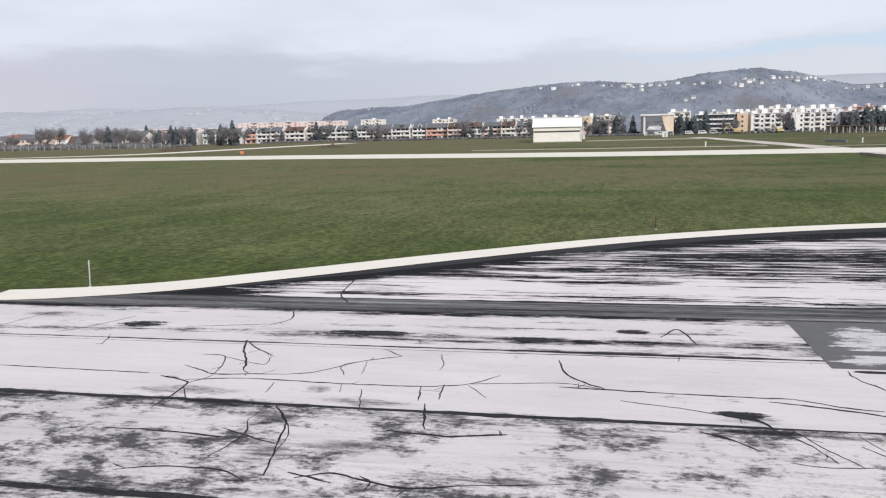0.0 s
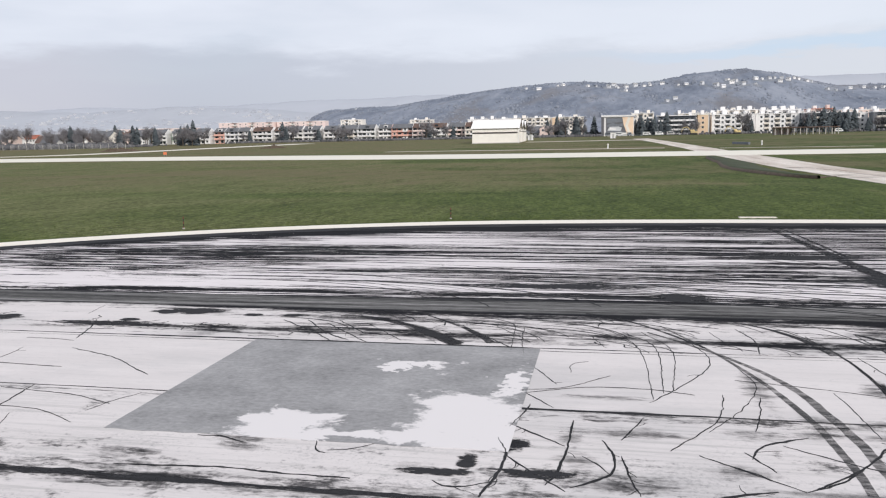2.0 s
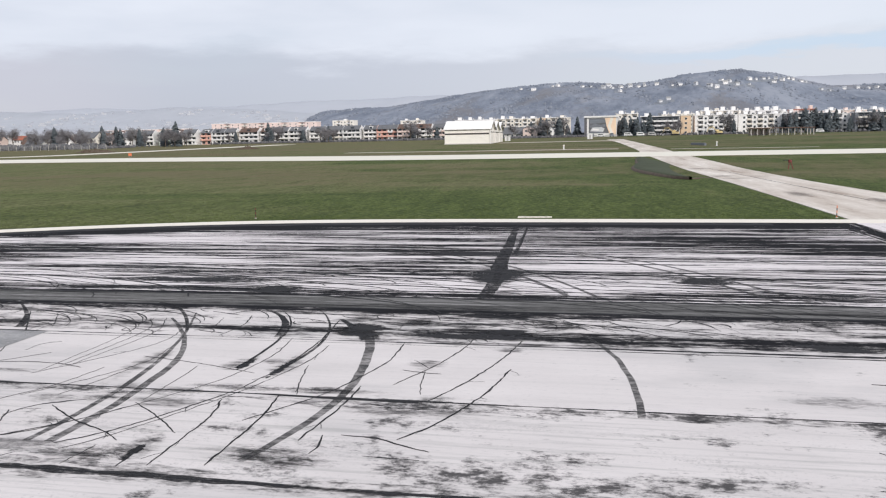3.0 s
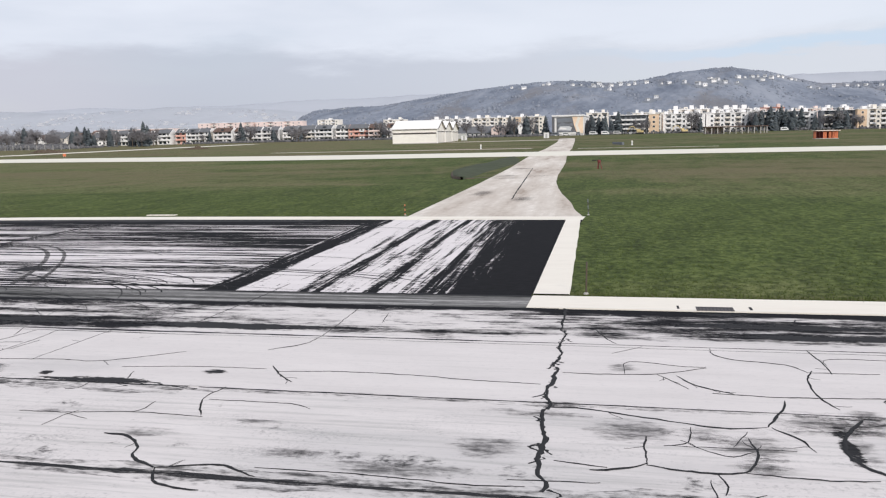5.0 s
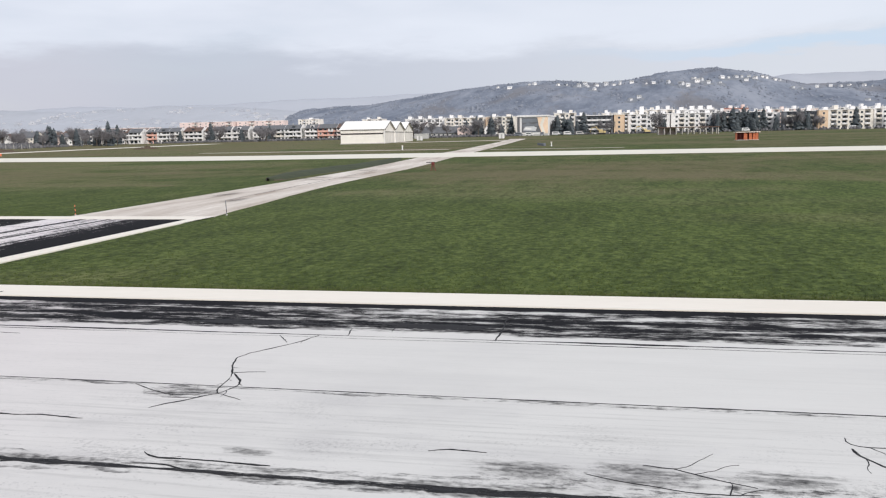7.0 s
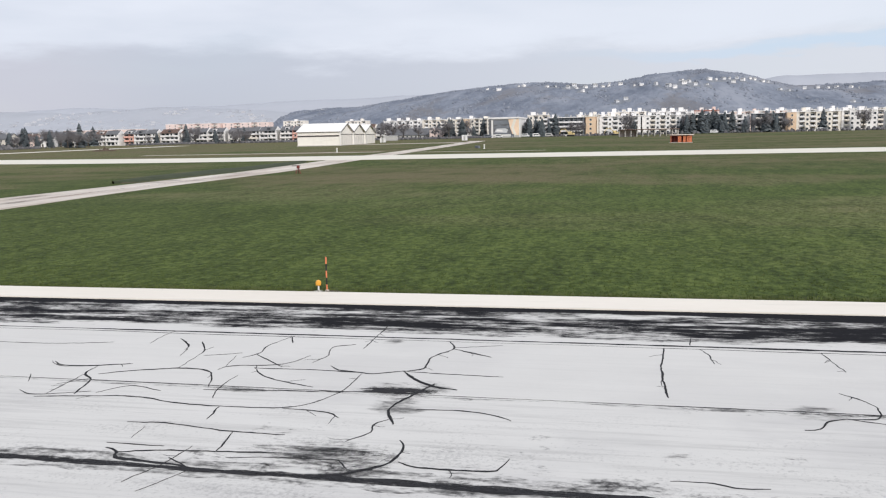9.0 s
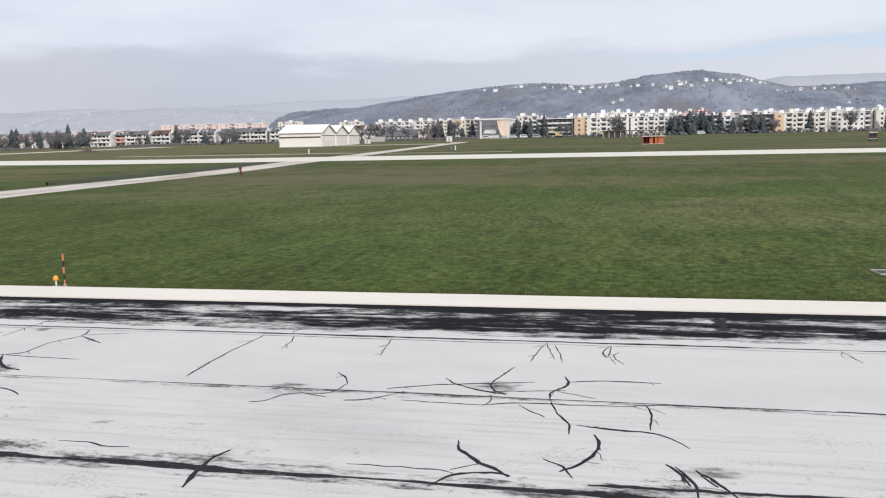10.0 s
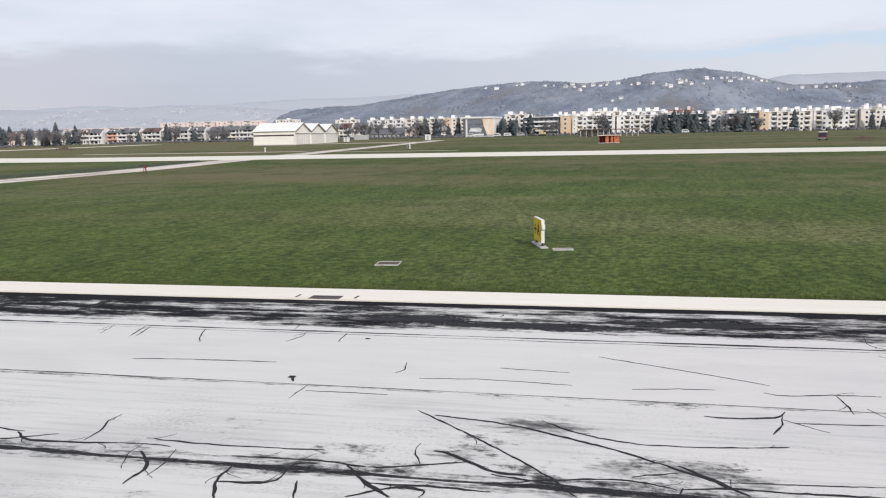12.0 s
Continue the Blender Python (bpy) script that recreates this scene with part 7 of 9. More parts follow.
for x, y, rx, ry in ((-8.1, 18.2, 1.1, 0.22), (-4.4, 18.45, 2.2, 0.2), (24.7, 10.95, 1.2, 0.28), (-6.8, 18.2, 1.6, 0.2), (28.4, 11.1, 0.9, 0.4), (43.0, 12.3, 0.5, 0.35), (44.2, 11.6, 0.6, 0.3), (22.0, 11.0, 0.9, 0.35), (89.9, 10.95, 1.0, 0.4), (-1.3, 13.1, 0.7, 0.25),
                     (8.4, 18.1, 1.1, 0.16), (9.2, 18.25, 0.6, 0.14), (1.6, 13.45, 1.6, 0.14), (3.4, 13.5, 1.4, 0.16), (5.0, 11.7, 1.4, 0.18), (6.5, 11.5, 0.9, 0.14), (8.0, 11.1, 0.5, 0.14), (2.6, 12.7, 0.6, 0.14), (12.6, 17.75, 0.6, 0.16), (55.4, 12.6, 0.7, 0.5), (57.0, 12.2, 0.5, 0.6), (54.0, 13.2, 0.9, 0.2), (59.0, 13.0, 1.2, 0.16)):
    blot(x, y, rx, ry, None, M_SMUDGE)
for x, y, rx, ry in ((26.0, 15.4, 0.3, 0.5), (27.0, 15.4, 0.3, 0.6), (26.7, 14.0, 1.2, 0.2), (27.4, 18.3, 0.6, 0.3), (25.9, 10.8, 0.9, 0.25), (28.5, 19.5, 0.6, 0.25), (28.1, 14.0, 1.4, 0.18), (29.9, 13.2, 1.4, 0.3), (28.7, 11.0, 0.7, 0.35),
                     (26.6, 11.0, 0.35, 0.5), (20.2, 12.1, 0.5, 0.3), (22.0, 12.8, 1.0, 0.25), (21.6, 14.4, 0.8, 0.15), (24.0, 10.5, 1.2, 0.2), (22.0, 18.9, 0.7, 0.2), (16.6, 11.8, 0.5, 0.25), (15.0, 10.95, 0.5, 0.25)):
    blot(x, y, rx, ry, None, M_SMUDGE)
for x, y, rx, ry in ((43.6, 13.3, 0.35, 0.8), (43.5, 12.0, 0.3, 0.6), (42.5, 12.4, 0.3, 0.8), (39.7, 16.2, 0.25, 0.9), (38.7, 15.7, 0.25, 0.8), (40.9, 13.5, 0.8, 0.3), (41.2, 14.9, 0.6, 0.3), (38.0, 12.6, 0.9, 0.35), (36.5, 14.6, 0.8, 0.3)):
    blot(x, y, rx, ry, None, M_SMUDGE)
for x, y, rx, ry in ((29.4, 26.2, 0.9, 1.6), (28.0, 31.0, 2.2, 0.5), (35.4, 25.6, 0.8, 0.7), (20.0, 24.6, 3.0, 0.5)):
    blot(x, y, rx, ry, pad)

# old round core holes and spills, filled with dark bitumen
for x, y, rx, ry in ((10.63, 19.88, 0.24, 0.22), (11.35, 20.08, 0.36, 0.34), (10.12, 18.95, 0.25, 0.17), (12.98, 19.83, 0.26, 0.16), (6.75, 19.02, 0.27, 0.18), (6.97, 17.78, 0.28, 0.14), (4.74, 19.12, 0.2, 0.15), (3.02, 16.82, 0.3, 0.08)):
    blot(x, y, rx * 0.75, ry * 0.75, None, M_BORDER)
for x, y, rx, ry in ((46.0, 18.2, 0.65, 0.2), (47.0, 18.15, 0.6, 0.17)):
    blot(x, y, rx, ry, None, M_BORDER)
# spills and dark cross bands on the link road
for x, y, rx, ry in ((42.9, 88.8, 1.4, 1.6), (43.6, 84.0, 1.6, 1.0), (42.2, 108.0, 1.5, 2.0), (46.5, 88.0, 1.5, 0.7), (45.0, 62.0, 0.9, 3.0), (48.6, 56.0, 0.8, 2.5)):
    blot(x, y, rx, ry, link, M_SMUDGE, z=0.006)
v, f = ribbon([(47.9 - 0.082 * q + 0.05 * noise.noise((q * 0.3, 4, 4)), 56.0 + q) for q in range(54)], [0.10 + 0.08 * noise.noise((q * 0.2, 2, 9)) for q in range(54)], 0.006, 0.003)
part("joint_seal", mesh_of("joint_seal", v, f, M_TAR), link)

# grime round the cracks and joints
for x, y, rx, ry in ((41.04, 18.3, 2.24, 0.39), (37.32, 18.16, 0.84, 0.35), (44.87, 14.16, 0.13, 0.15), (58.17, 12.37, 0.11, 0.66), (103.14, 10.1, 0.42, 0.14), (104.3, 19.54, 0.18, 0.76), (26.16, 15.4, 0.09, 0.36), (26.97, 15.38, 0.08, 0.73), (23.43, 23.17, 0.77, 0.69), (30.78, 18.66, 0.45, 0.35), (27.53, 18.72, 0.46, 0.42), (26.61, 10.93, 0.08, 0.32), (-12.14, 18.83, 0.61, 0.29), (-6.55, 18.56, 1.33, 0.26), (-2.89, 18.41, 0.62, 0.25)):
    blot(x, y, rx, ry, pad if y > 22.4 else None, M_BLOT)
for x, y, rx, ry in ((19.56, 10.99, 0.5, 0.13), (19.9, 11.4, 0.14, 0.34), (20.9, 11.12, 0.6, 0.15), (20.45, 12.1, 0.22, 0.2), (0.52, 14.21, 0.37, 0.16), (-0.97, 19.36, 0.35, 0.21)):
    blot(x, y, rx, ry, pad if y > 22.4 else None, M_BLOT)
for x, y, rx, ry in ((40.61, 13.59, 0.51, 0.45), (43.6, 13.85, 0.44, 0.7), (43.19, 12.18, 0.28, 0.25), (44.03, 12.01, 0.34, 0.33), (43.07, 13.08, 0.28, 0.34), (41.97, 12.4, 0.32, 0.31), (40.22, 13.37, 0.3, 0.3), (43.58, 14.35, 0.22, 0.27), (41.43, 14.41, 0.42, 0.28), (38.57, 15.02, 0.47, 0.31), (51.03, 18.09, 0.78, 0.2), (43.7, 10.87, 0.39, 0.19), (46.43, 12.18, 0.25, 0.11), (50.02, 12.18, 0.45, 0.12), (48.5, 11.53, 0.51, 0.19), (54.49, 13.7, 0.47, 0.14), (58.28, 12.7, 0.25, 0.95), (57.99, 13.33, 0.69, 0.56), (53.49, 11.74, 0.52, 0.47)):
    blot(x, y, rx, ry, pad if y > 22.4 else None, M_SMUDGE)
for x, y, rx, ry in ((56.97, 11.52, 0.4, 0.34), (58.72, 13.55, 0.3, 0.53), (56.4, 12.62, 0.38, 0.33), (52.49, 10.79, 1.12, 0.26), (50.98, 11.13, 0.6, 0.24), (55.25, 15.9, 0.29, 0.31), (89.94, 13.9, 0.7, 0.44), (90.27, 13.04, 0.44, 0.51), (89.78, 11.03, 0.92, 0.54), (90.56, 10.85, 0.44, 0.39), (94.47, 11.61, 0.22, 0.1), (89.14, 17.16, 0.24, 0.29), (90.6, 13.99, 0.37, 0.45), (87.44, 13.54, 0.58, 0.18), (96.59, 13.84, 0.33, 0.2), (74.46, 10.92, 0.76, 0.41), (75.97, 10.94, 0.81, 0.43), (77.61, 11.03, 0.78, 0.39), (68.51, 13.44, 0.68, 0.36)):
    blot(x, y, rx, ry, pad if y > 22.4 else None, M_SMUDGE)
for x, y, rx, ry in ((68.2, 13.23, 0.58, 0.24), (76.78, 18.59, 0.46, 0.75), (73.11, 18.95, 0.17, 0.93), (68.85, 18.44, 0.65, 0.51), (70.71, 10.94, 0.46, 0.15), (103.24, 11.05, 0.45, 0.18), (102.06, 10.16, 1.08, 0.16), (96.78, 13.54, 0.63, 0.2), (100.11, 14.22, 0.51, 0.35), (116.64, 12.3, 0.88, 0.49), (118.66, 10.94, 0.6, 0.45), (119.28, 10.68, 0.39, 0.28), (114, 10.22, 0.85, 0.17), (111.96, 10.18, 0.59, 0.18), (115.59, 11.02, 0.44, 0.24), (117.77, 10.93, 0.48, 0.26), (24.11, 15.39, 0.3, 1.17), (24.73, 13.53, 0.35, 0.45), (25.79, 13.69, 0.52, 0.28)):
    blot(x, y, rx, ry, pad if y > 22.4 else None, M_SMUDGE)
for x, y, rx, ry in ((25.92, 13.04, 0.75, 0.31), (26.14, 15.69, 0.13, 0.45), (26.94, 15.62, 0.12, 0.83), (26.64, 15.76, 0.29, 0.3), (28.23, 14.07, 0.34, 0.23), (27.41, 18.45, 0.46, 0.73), (28.62, 19.67, 0.36, 0.46), (29.82, 18.77, 0.45, 0.52), (23.38, 11.57, 0.46, 0.29), (20.3, 12.15, 0.26, 0.25), (21.32, 11.69, 0.33, 0.31), (23.77, 12.96, 0.52, 0.21), (28.92, 10.98, 0.32, 0.2), (28.21, 11.11, 0.34, 0.21), (26.03, 10.83, 0.41, 0.21), (31.01, 17.16, 0.3, 0.25), (29.64, 15.84, 0.38, 0.37), (30.25, 13.85, 0.4, 0.21), (30.74, 18.42, 0.65, 0.49), (27.03, 19.46, 0.37, 0.46), (29.71, 20.99, 0.77, 0.39)):
    blot(x, y, rx, ry, pad if y > 22.4 else None, M_SMUDGE)
for x, y, rx, ry in ((19.36, 11.05, 0.44, 0.23), (20.3, 12.01, 0.15, 0.31), (16.62, 11.42, 0.47, 0.16), (15.38, 11, 0.31, 0.16), (21.2, 12.49, 0.23, 0.33), (24.62, 13.15, 0.39, 0.34), (22.15, 13.63, 0.42, 0.16), (21.35, 11.2, 0.27, 0.18), (-8.47, 14.16, 1.06, 0.27), (-7.39, 13.64, 1.01, 0.28), (-6.39, 13.15, 0.51, 0.63), (-5.84, 11.72, 0.45, 0.52), (-4.93, 12.07, 0.68, 0.25), (-5.12, 13.98, 0.8, 0.23), (-7.13, 11.94, 0.55, 0.21), (-3.32, 11.19, 0.81, 0.24), (-2.5, 11.24, 0.53, 0.2), (0.65, 13.98, 0.47, 0.25), (0.11, 13.31, 0.18, 0.23), (-6.17, 14.49, 0.28, 0.25)):
    blot(x, y, rx, ry, pad if y > 22.4 else None, M_SMUDGE)
for x, y, rx, ry in ((-12.2, 18.7, 0.54, 0.4), (-14.99, 19.65, 0.88, 0.38)):
    blot(x, y, rx, ry, pad if y > 22.4 else None, M_SMUDGE)

r = random.Random(8)
for _ in range(60):
    x, y = r.uniform(15, 37), r.uniform(17.9, 20.6)
    L, bend = r.uniform(0.3, 1.1), r.uniform(-0.15, 0.3)
    a = r.uniform(-0.9, -0.2) if r.random() < 0.7 else r.uniform(0.4, 1.2)
    dx, dy = L * math.cos(a), L * math.sin(a)
    seal(x, y, x + dx / 2 - bend * math.sin(a), min(20.8, y + dy / 2 + bend * math.cos(a)), x + dx, max(17.6, min(20.8, y + dy)), r.choice((0.03, 0.04, 0.05, 0.07)))
for _ in range(34):
    x, y = r.uniform(-8, 40), r.uniform(23, 40)
    L = r.uniform(2.0, 8.0)
    seal(x, y, x + L / 2, y - r.uniform(0, 0.5), x + L, y - r.uniform(0.2, 1.6), r.choice((0.05, 0.06, 0.08)))
for _ in range(26):
    x, y = r.uniform(36, 42), r.uniform(11, 20)
    a, L = r.uniform(-1.5, 0.3), r.uniform(0.6, 2.2)
    seal(x, y, x + L / 2 * math.cos(a) + 0.1, y + L / 2 * math.sin(a), x + L * math.cos(a), y + L * math.sin(a), r.choice((0.03, 0.04, 0.05)))
# rings where aircraft turned on the pad
for k, wd in ((0.0, 0.20), (0.75, 0.16)):
    seal(29.3 + k, 31.5 + k * 0.5, 33.0 + k, 29.6, 37.1 + k, 22.6, wd, True)
    seal(24.1 + k, 31.3 + k * 0.5, 28.2 + k, 28.8, 31.8 + k, 23.0, wd, True)


def scuffs(n, x0, x1, y0, y1, run, drop, seed, wmax):
    """A fan of thin curved rubber streaks that leave the direction of the runway and turn across it."""
    q, v, f = random.Random(seed), [], []
    for _ in range(n):
        x, y, L, D = q.uniform(x0, x1), q.uniform(y0, y1), q.uniform(*run), q.uniform(*drop)
        pts = [(x + L * (1 - (1 - k / 14) ** 1.35), y - D * (k / 14) ** 2.1) for k in range(15)]
        wd = q.uniform(0.02, wmax)
        sv, sf = ribbon(pts, [wd * (0.4 + 0.6 * math.sin(3.1416 * min(1, 0.1 + k / 14))) for k in range(15)], 0.002 + q.random() * 0.003, 0.001, 0.08)
        f += [tuple(j + len(v) for j in face) for face in sf]
        v += sv
    tagged(part("tyre_scuffing", mesh_of("tyre_scuffing", v, f, M_TAR), pad), "fan of thin black tyre streaks", kind="stuff")


def scribble(cx, cy, rx, ry, n, seed):
    """A knot of short crooked bitumen runs."""
    q, v, f = random.Random(seed), [], []
    for _ in range(n):
        a, p = q.uniform(-0.6, 0.6) + q.choice((0, 0, 1.2)), (cx + q.gauss(0, rx), cy + q.gauss(0, ry))
        pts = [p]
        for _ in range(q.randrange(4, 10)):
            a += q.uniform(-0.6, 0.6)
            p = (p[0] + 0.09 * math.cos(a), p[1] + 0.05 * math.sin(a))
            pts.append(p)
        sv, sf = ribbon(pts, [q.uniform(0.015, 0.05) for _ in pts], 0.002 + q.random() * 0.002, 0.003)
        f += [tuple(j + len(v) for j in face) for face in sf]
        v += sv
    tagged(part("crack_knot", mesh_of("crack_knot", v, f, M_TAR), lane_of(cy)), "knot of crooked bitumen runs", kind="stuff")


for i, (cx, cy, rx, ry, n) in enumerate(((9.9, 18.4, 0.45, 0.22, 16), (12.2, 18.6, 0.35, 0.18, 14), (6.4, 18.9, 0.35, 0.15, 9), (4.9, 19.1, 0.2, 0.1, 4), (14.6, 18.4, 0.5, 0.3, 10), (57.0, 19.4, 1.2, 0.4, 10), (64.0, 19.3, 1.5, 0.4, 9), (113.5, 19.3, 2.0, 0.4, 14), (117.5, 18.9, 1.6, 0.4, 12), (46.6, 13.75, 0.7, 0.08, 8), (39.0, 13.9, 0.8, 0.3, 8))):
    scribble(cx, cy, rx, ry, n, 200 + i)
scuffs(46, 13, 33, 18.4, 20.75, (1.5, 4.0), (0.3, 1.6), 91, 0.07)
scuffs(70, 8, 40, 23.2, 28.0, (5.0, 12.0), (0.6, 3.2), 92, 0.13)
scuffs(40, -4, 34, 27.0, 39.0, (8.0, 16.0), (0.3, 1.6), 93, 0.16)
scuffs(22, 22, 40, 20.9, 23.5, (3.0, 6.0), (1.2, 3.2), 94, 0.06)
seal(28.2, 41.0, 28.75, 34.3, 29.25, 27.6, (0.26, 0.62), "black")
seal(29.2, 28.2, 29.5, 25.4, 29.6, 22.3, (0.70, 0.42), "black")
seal(28.75, 40.6, 29.1, 35.6, 29.35, 31.0, (0.10, 0.20), "black")
seal(29.5, 22.45, 32.6, 22.6, 38.0, 22.7, (0.30, 0.16), "black")
seal(15.2, 19.97, 16.62, 19.55, 18.56, 17.59, (0.14, 0.44), "black")
seal(17.33, 20.29, 18.52, 18.97, 19.24, 17.79, (0.08, 0.24), "black")
seal(24.38, 20.34, 25.29, 19.35, 25.89, 17.66, (0.08, 0.28), "black")
seal(26.66, 19.53, 27.53, 18.37, 27.97, 17.67, (0.12, 0.55), "black")
seal(21.05, 20.95, 22.19, 20.07, 23.52, 17.93, (0.10, 0.10), "black")
seal(4.2, 16.1, 6.3, 14.95, 7.5, 13.97, (0.04, 0.17), True)
seal(7.5, 13.97, 9.4, 12.2, 10.7, 10.0, (0.17, 0.40), "black")
seal(6.6, 15.6, 9.3, 13.0, 11.2, 10.2, (0.03, 0.07), True)
seal(25.7, 20.6, 26.9, 17.9, 26.9, 14.9, (0.04, 0.11), True)
seal(14.72, 19.84, 16.9, 19.4, 18.55, 17.53, (0.08, 0.34), True)
seal(22.44, 19.16, 24.2, 16.6, 24.89, 14.3, (0.08, 0.19), True)
seal(24.89, 14.3, 25.09, 12.8, 25.14, 11.1, 0.19, True)
seal(22.74, 19.81, 23.85, 17.01, 24.46, 14.73, (0.05, 0.13), True)
seal(24.46, 14.73, 24.73, 12.9, 24.78, 11.1, 0.14, True)
seal(25.0, 20.09, 25.87, 18.1, 26.09, 15.14, (0.04, 0.09), True)
seal(27.64, 18.48, 28.2, 16.8, 28.55, 15.01, (0.26, 0.20), True)
seal(28.55, 15.01, 28.63, 13.0, 28.23, 10.86, (0.20, 0.15), True)
seal(32.4, 18.6, 33.2, 16.4, 33.5, 13.4, (0.10, 0.14), True)
seal(37.3, 14.8, 38.9, 14.4, 40.3, 14.4, 0.03)
seal(75.2, 10.9, 76.3, 10.6, 77.2, 10.6, 0.04)
seal(75.9, 11.3, 76.5, 11.1, 77.2, 10.8, 0.04)
seal(78.6, 12.7, 78.7, 12.4, 79.2, 12.4, 0.04)
seal(78.6, 12.3, 78.7, 11.9, 79, 11.5, 0.08)
seal(79, 11.5, 79.2, 11.1, 79.4, 10.9, 0.06)
seal(79.2, 12.4, 80, 12.3, 80.5, 12.2, 0.03)
seal(79.4, 12.2, 79.6, 11.9, 79.6, 11.4, 0.06)
seal(79.6, 11.4, 79.5, 11, 79.4, 10.6, 0.16)
seal(82.8, 14.8, 83.4, 14.5, 84.5, 14.8, 0.04)

crack(0.03, -15.41, 18.2, -15.35, 19.27, -15.22, 19.62)
crack(0.03, -13.63, 17.84, -13.23, 18.29, -12.75, 19.57)
crack(0.035, -12.83, 15.13, -11.2, 15.08, -9.6, 15.04)
crack(0.04, -11.83, 16.87, -12.19, 17.74)
crack(0.025, -10.9, 18.69, -9.1, 19.14)
crack(0.05, -9.29, 14.9, -8.68, 14.66, -8.51, 14.32, -8.45, 13.17)
crack(0.035, -9.27, 16.42, -8.73, 16.28, -8.38, 15.14, -8.57, 14.47)
crack(0.035, -9.22, 15.63, -8.68, 15.32, -8.38, 15.14, -7.74, 15.23, -7.06, 15.29)
crack(0.055, -9.1, 20.66, -8.79, 19.72, -9.05, 19.03)
crack(0.09, -9.03, 25.25, -8.66, 22.98, -8.11, 21.85)
crack(0.035, -8.92, 17.64, -8.46, 17.07, -7.85, 16.52)
crack(0.06, -8.92, 17.64, -8.59, 16.82, -8.16, 16.02, -7.96, 15.46)
crack(0.025, -8.73, 16.28, -8.16, 16.02)
crack(0.035, -8.71, 14.73, -7.62, 14.96, -5.92, 14.89, -4.48, 14.93, -3.71, 15.18, -3.26, 15.75)
crack(0.035, -8.69, 12.26, -7.76, 12.26, -6.64, 12.16, -6.33, 12.23)
crack(0.025, -8.57, 14.47, -8.42, 13.7)
crack(0.025, -8.51, 14.32, -8.03, 13.54)
crack(0.025, -8.16, 16.02, -7.73, 15.88, -7.85, 16.52)
crack(0.03, -7.96, 15.46, -7.76, 15.26)
crack(0.035, -7.67, 11.02, -7.4, 10.88)
crack(0.035, -7.54, 10.82, -7.03, 11.03, -6.16, 11.04, -5.71, 10.76)
crack(0.035, -7.06, 15.29, -6.57, 15.54, -5.97, 16.32, -5.3, 16.78)
crack(0.04, -7.06, 14.79, -6.96, 14.22)
crack(0.035, -6.66, 12.93, -6.44, 12.28, -6.56, 11.21)
crack(0.025, -6.64, 13.38, -6.66, 12.93)
crack(0.05, -6.5, 13.6, -6.04, 12.87, -5.82, 12.04, -5.68, 11.54, -5.54, 10.96)
crack(0.025, -6.32, 13.3, -5.83, 12.49, -5.71, 11.74)
crack(0.025, -5.97, 16.32, -6.24, 15.97, -5.98, 15.37)
crack(0.025, -5.86, 14.87, -5.74, 14.4)
crack(0.025, -5.86, 16.34, -5.71, 15.52)
crack(0.035, -5.84, 12.04, -6.33, 12.23, -6.86, 12.5)
crack(0.03, -5.8, 17.29, -5.3, 16.78)
crack(0.025, -5.71, 10.76, -5.94, 10.76)
crack(0.03, -5.42, 14.6, -5.12, 13.53)
crack(0.03, -5.34, 18.2, -5.16, 17.74)
crack(0.04, -5.27, 11.12, -4.63, 10.9)
crack(0.04, -5.13, 10.96, -4.69, 11.18, -4.28, 11.03, -3.67, 10.88, -3.02, 11.07)
crack(0.03, -4.59, 17.01, -4.39, 16.34, -4.39, 15.96)
crack(0.04, -4.48, 14.93, -4.33, 14.16)
crack(0.05, -4.48, 12.77, -3.98, 12.71, -3.48, 12.68, -2.74, 12.86)
crack(0.04, -4.35, 11.16, -4.15, 10.97, -4.17, 10.71)
crack(0.06, -4.2, 14.03, -3.94, 12.9)
crack(0.04, -4.12, 15.12, -4.03, 14.26)
crack(0.04, -3.74, 10.63, -3.67, 10.88)
crack(0.025, -3.71, 15.18, -3.05, 15.3, -2.11, 15.44, -1.46, 15.18)
crack(0.025, -3.69, 15.11, -3.3, 14.46)
crack(0.02, -3.02, 11.07, -1.83, 11.3)
crack(0.055, -2.32, 16.9, -2.18, 16.16, -1.94, 15.7, -1.46, 15.21)
crack(0.04, -2.19, 15.23, -1.19, 15.16, 0.38, 15.09, 1.39, 15.1)
crack(0.02, -1.59, 12.88, -1.29, 13.02)
crack(0.02, -1.18, 14.63, -0.35, 14.39, 0.28, 14.17)
crack(0.07, -0.43, 18.93, -0.03, 19.69, 0.27, 18.36)
crack(0.04, -0.11, 17.53, -0.18, 17.11)
crack(0.06, -0.1, 13.39, 0.25, 13.18, 0.58, 12.75)
crack(0.12, 0.28, 14.17, 0.73, 13.99, 0.9, 13.66)
crack(0.035, 0.83, 13.7, 1.24, 13.11, 1.48, 12.47)
crack(0.02, 0.9, 12.42, 1.28, 12.33, 1.99, 12.43)
crack(0.04, 1.05, 14.9, 2.02, 14.65, 3.39, 14.1)
crack(0.035, 1.13, 13.7, 1.42, 12.98, 1.77, 12.38)
crack(0.04, 1.39, 15.1, 2.12, 14.76, 2.61, 14.66)
crack(0.04, 1.9, 13.12, 2.34, 12.54, 3.08, 11.87, 3.59, 11.47)
crack(0.03, 1.98, 13.6, 2.04, 13.29, 2.15, 13)
crack(0.035, 2.96, 15.69, 4.06, 15.63, 4.68, 15.8)
crack(0.05, 2.96, 15.69, 2.64, 16.43, 2.64, 16.85)
crack(0.06, 4.03, 16.7, 3.86, 16.1, 4.18, 15.07, 4.35, 14.55)
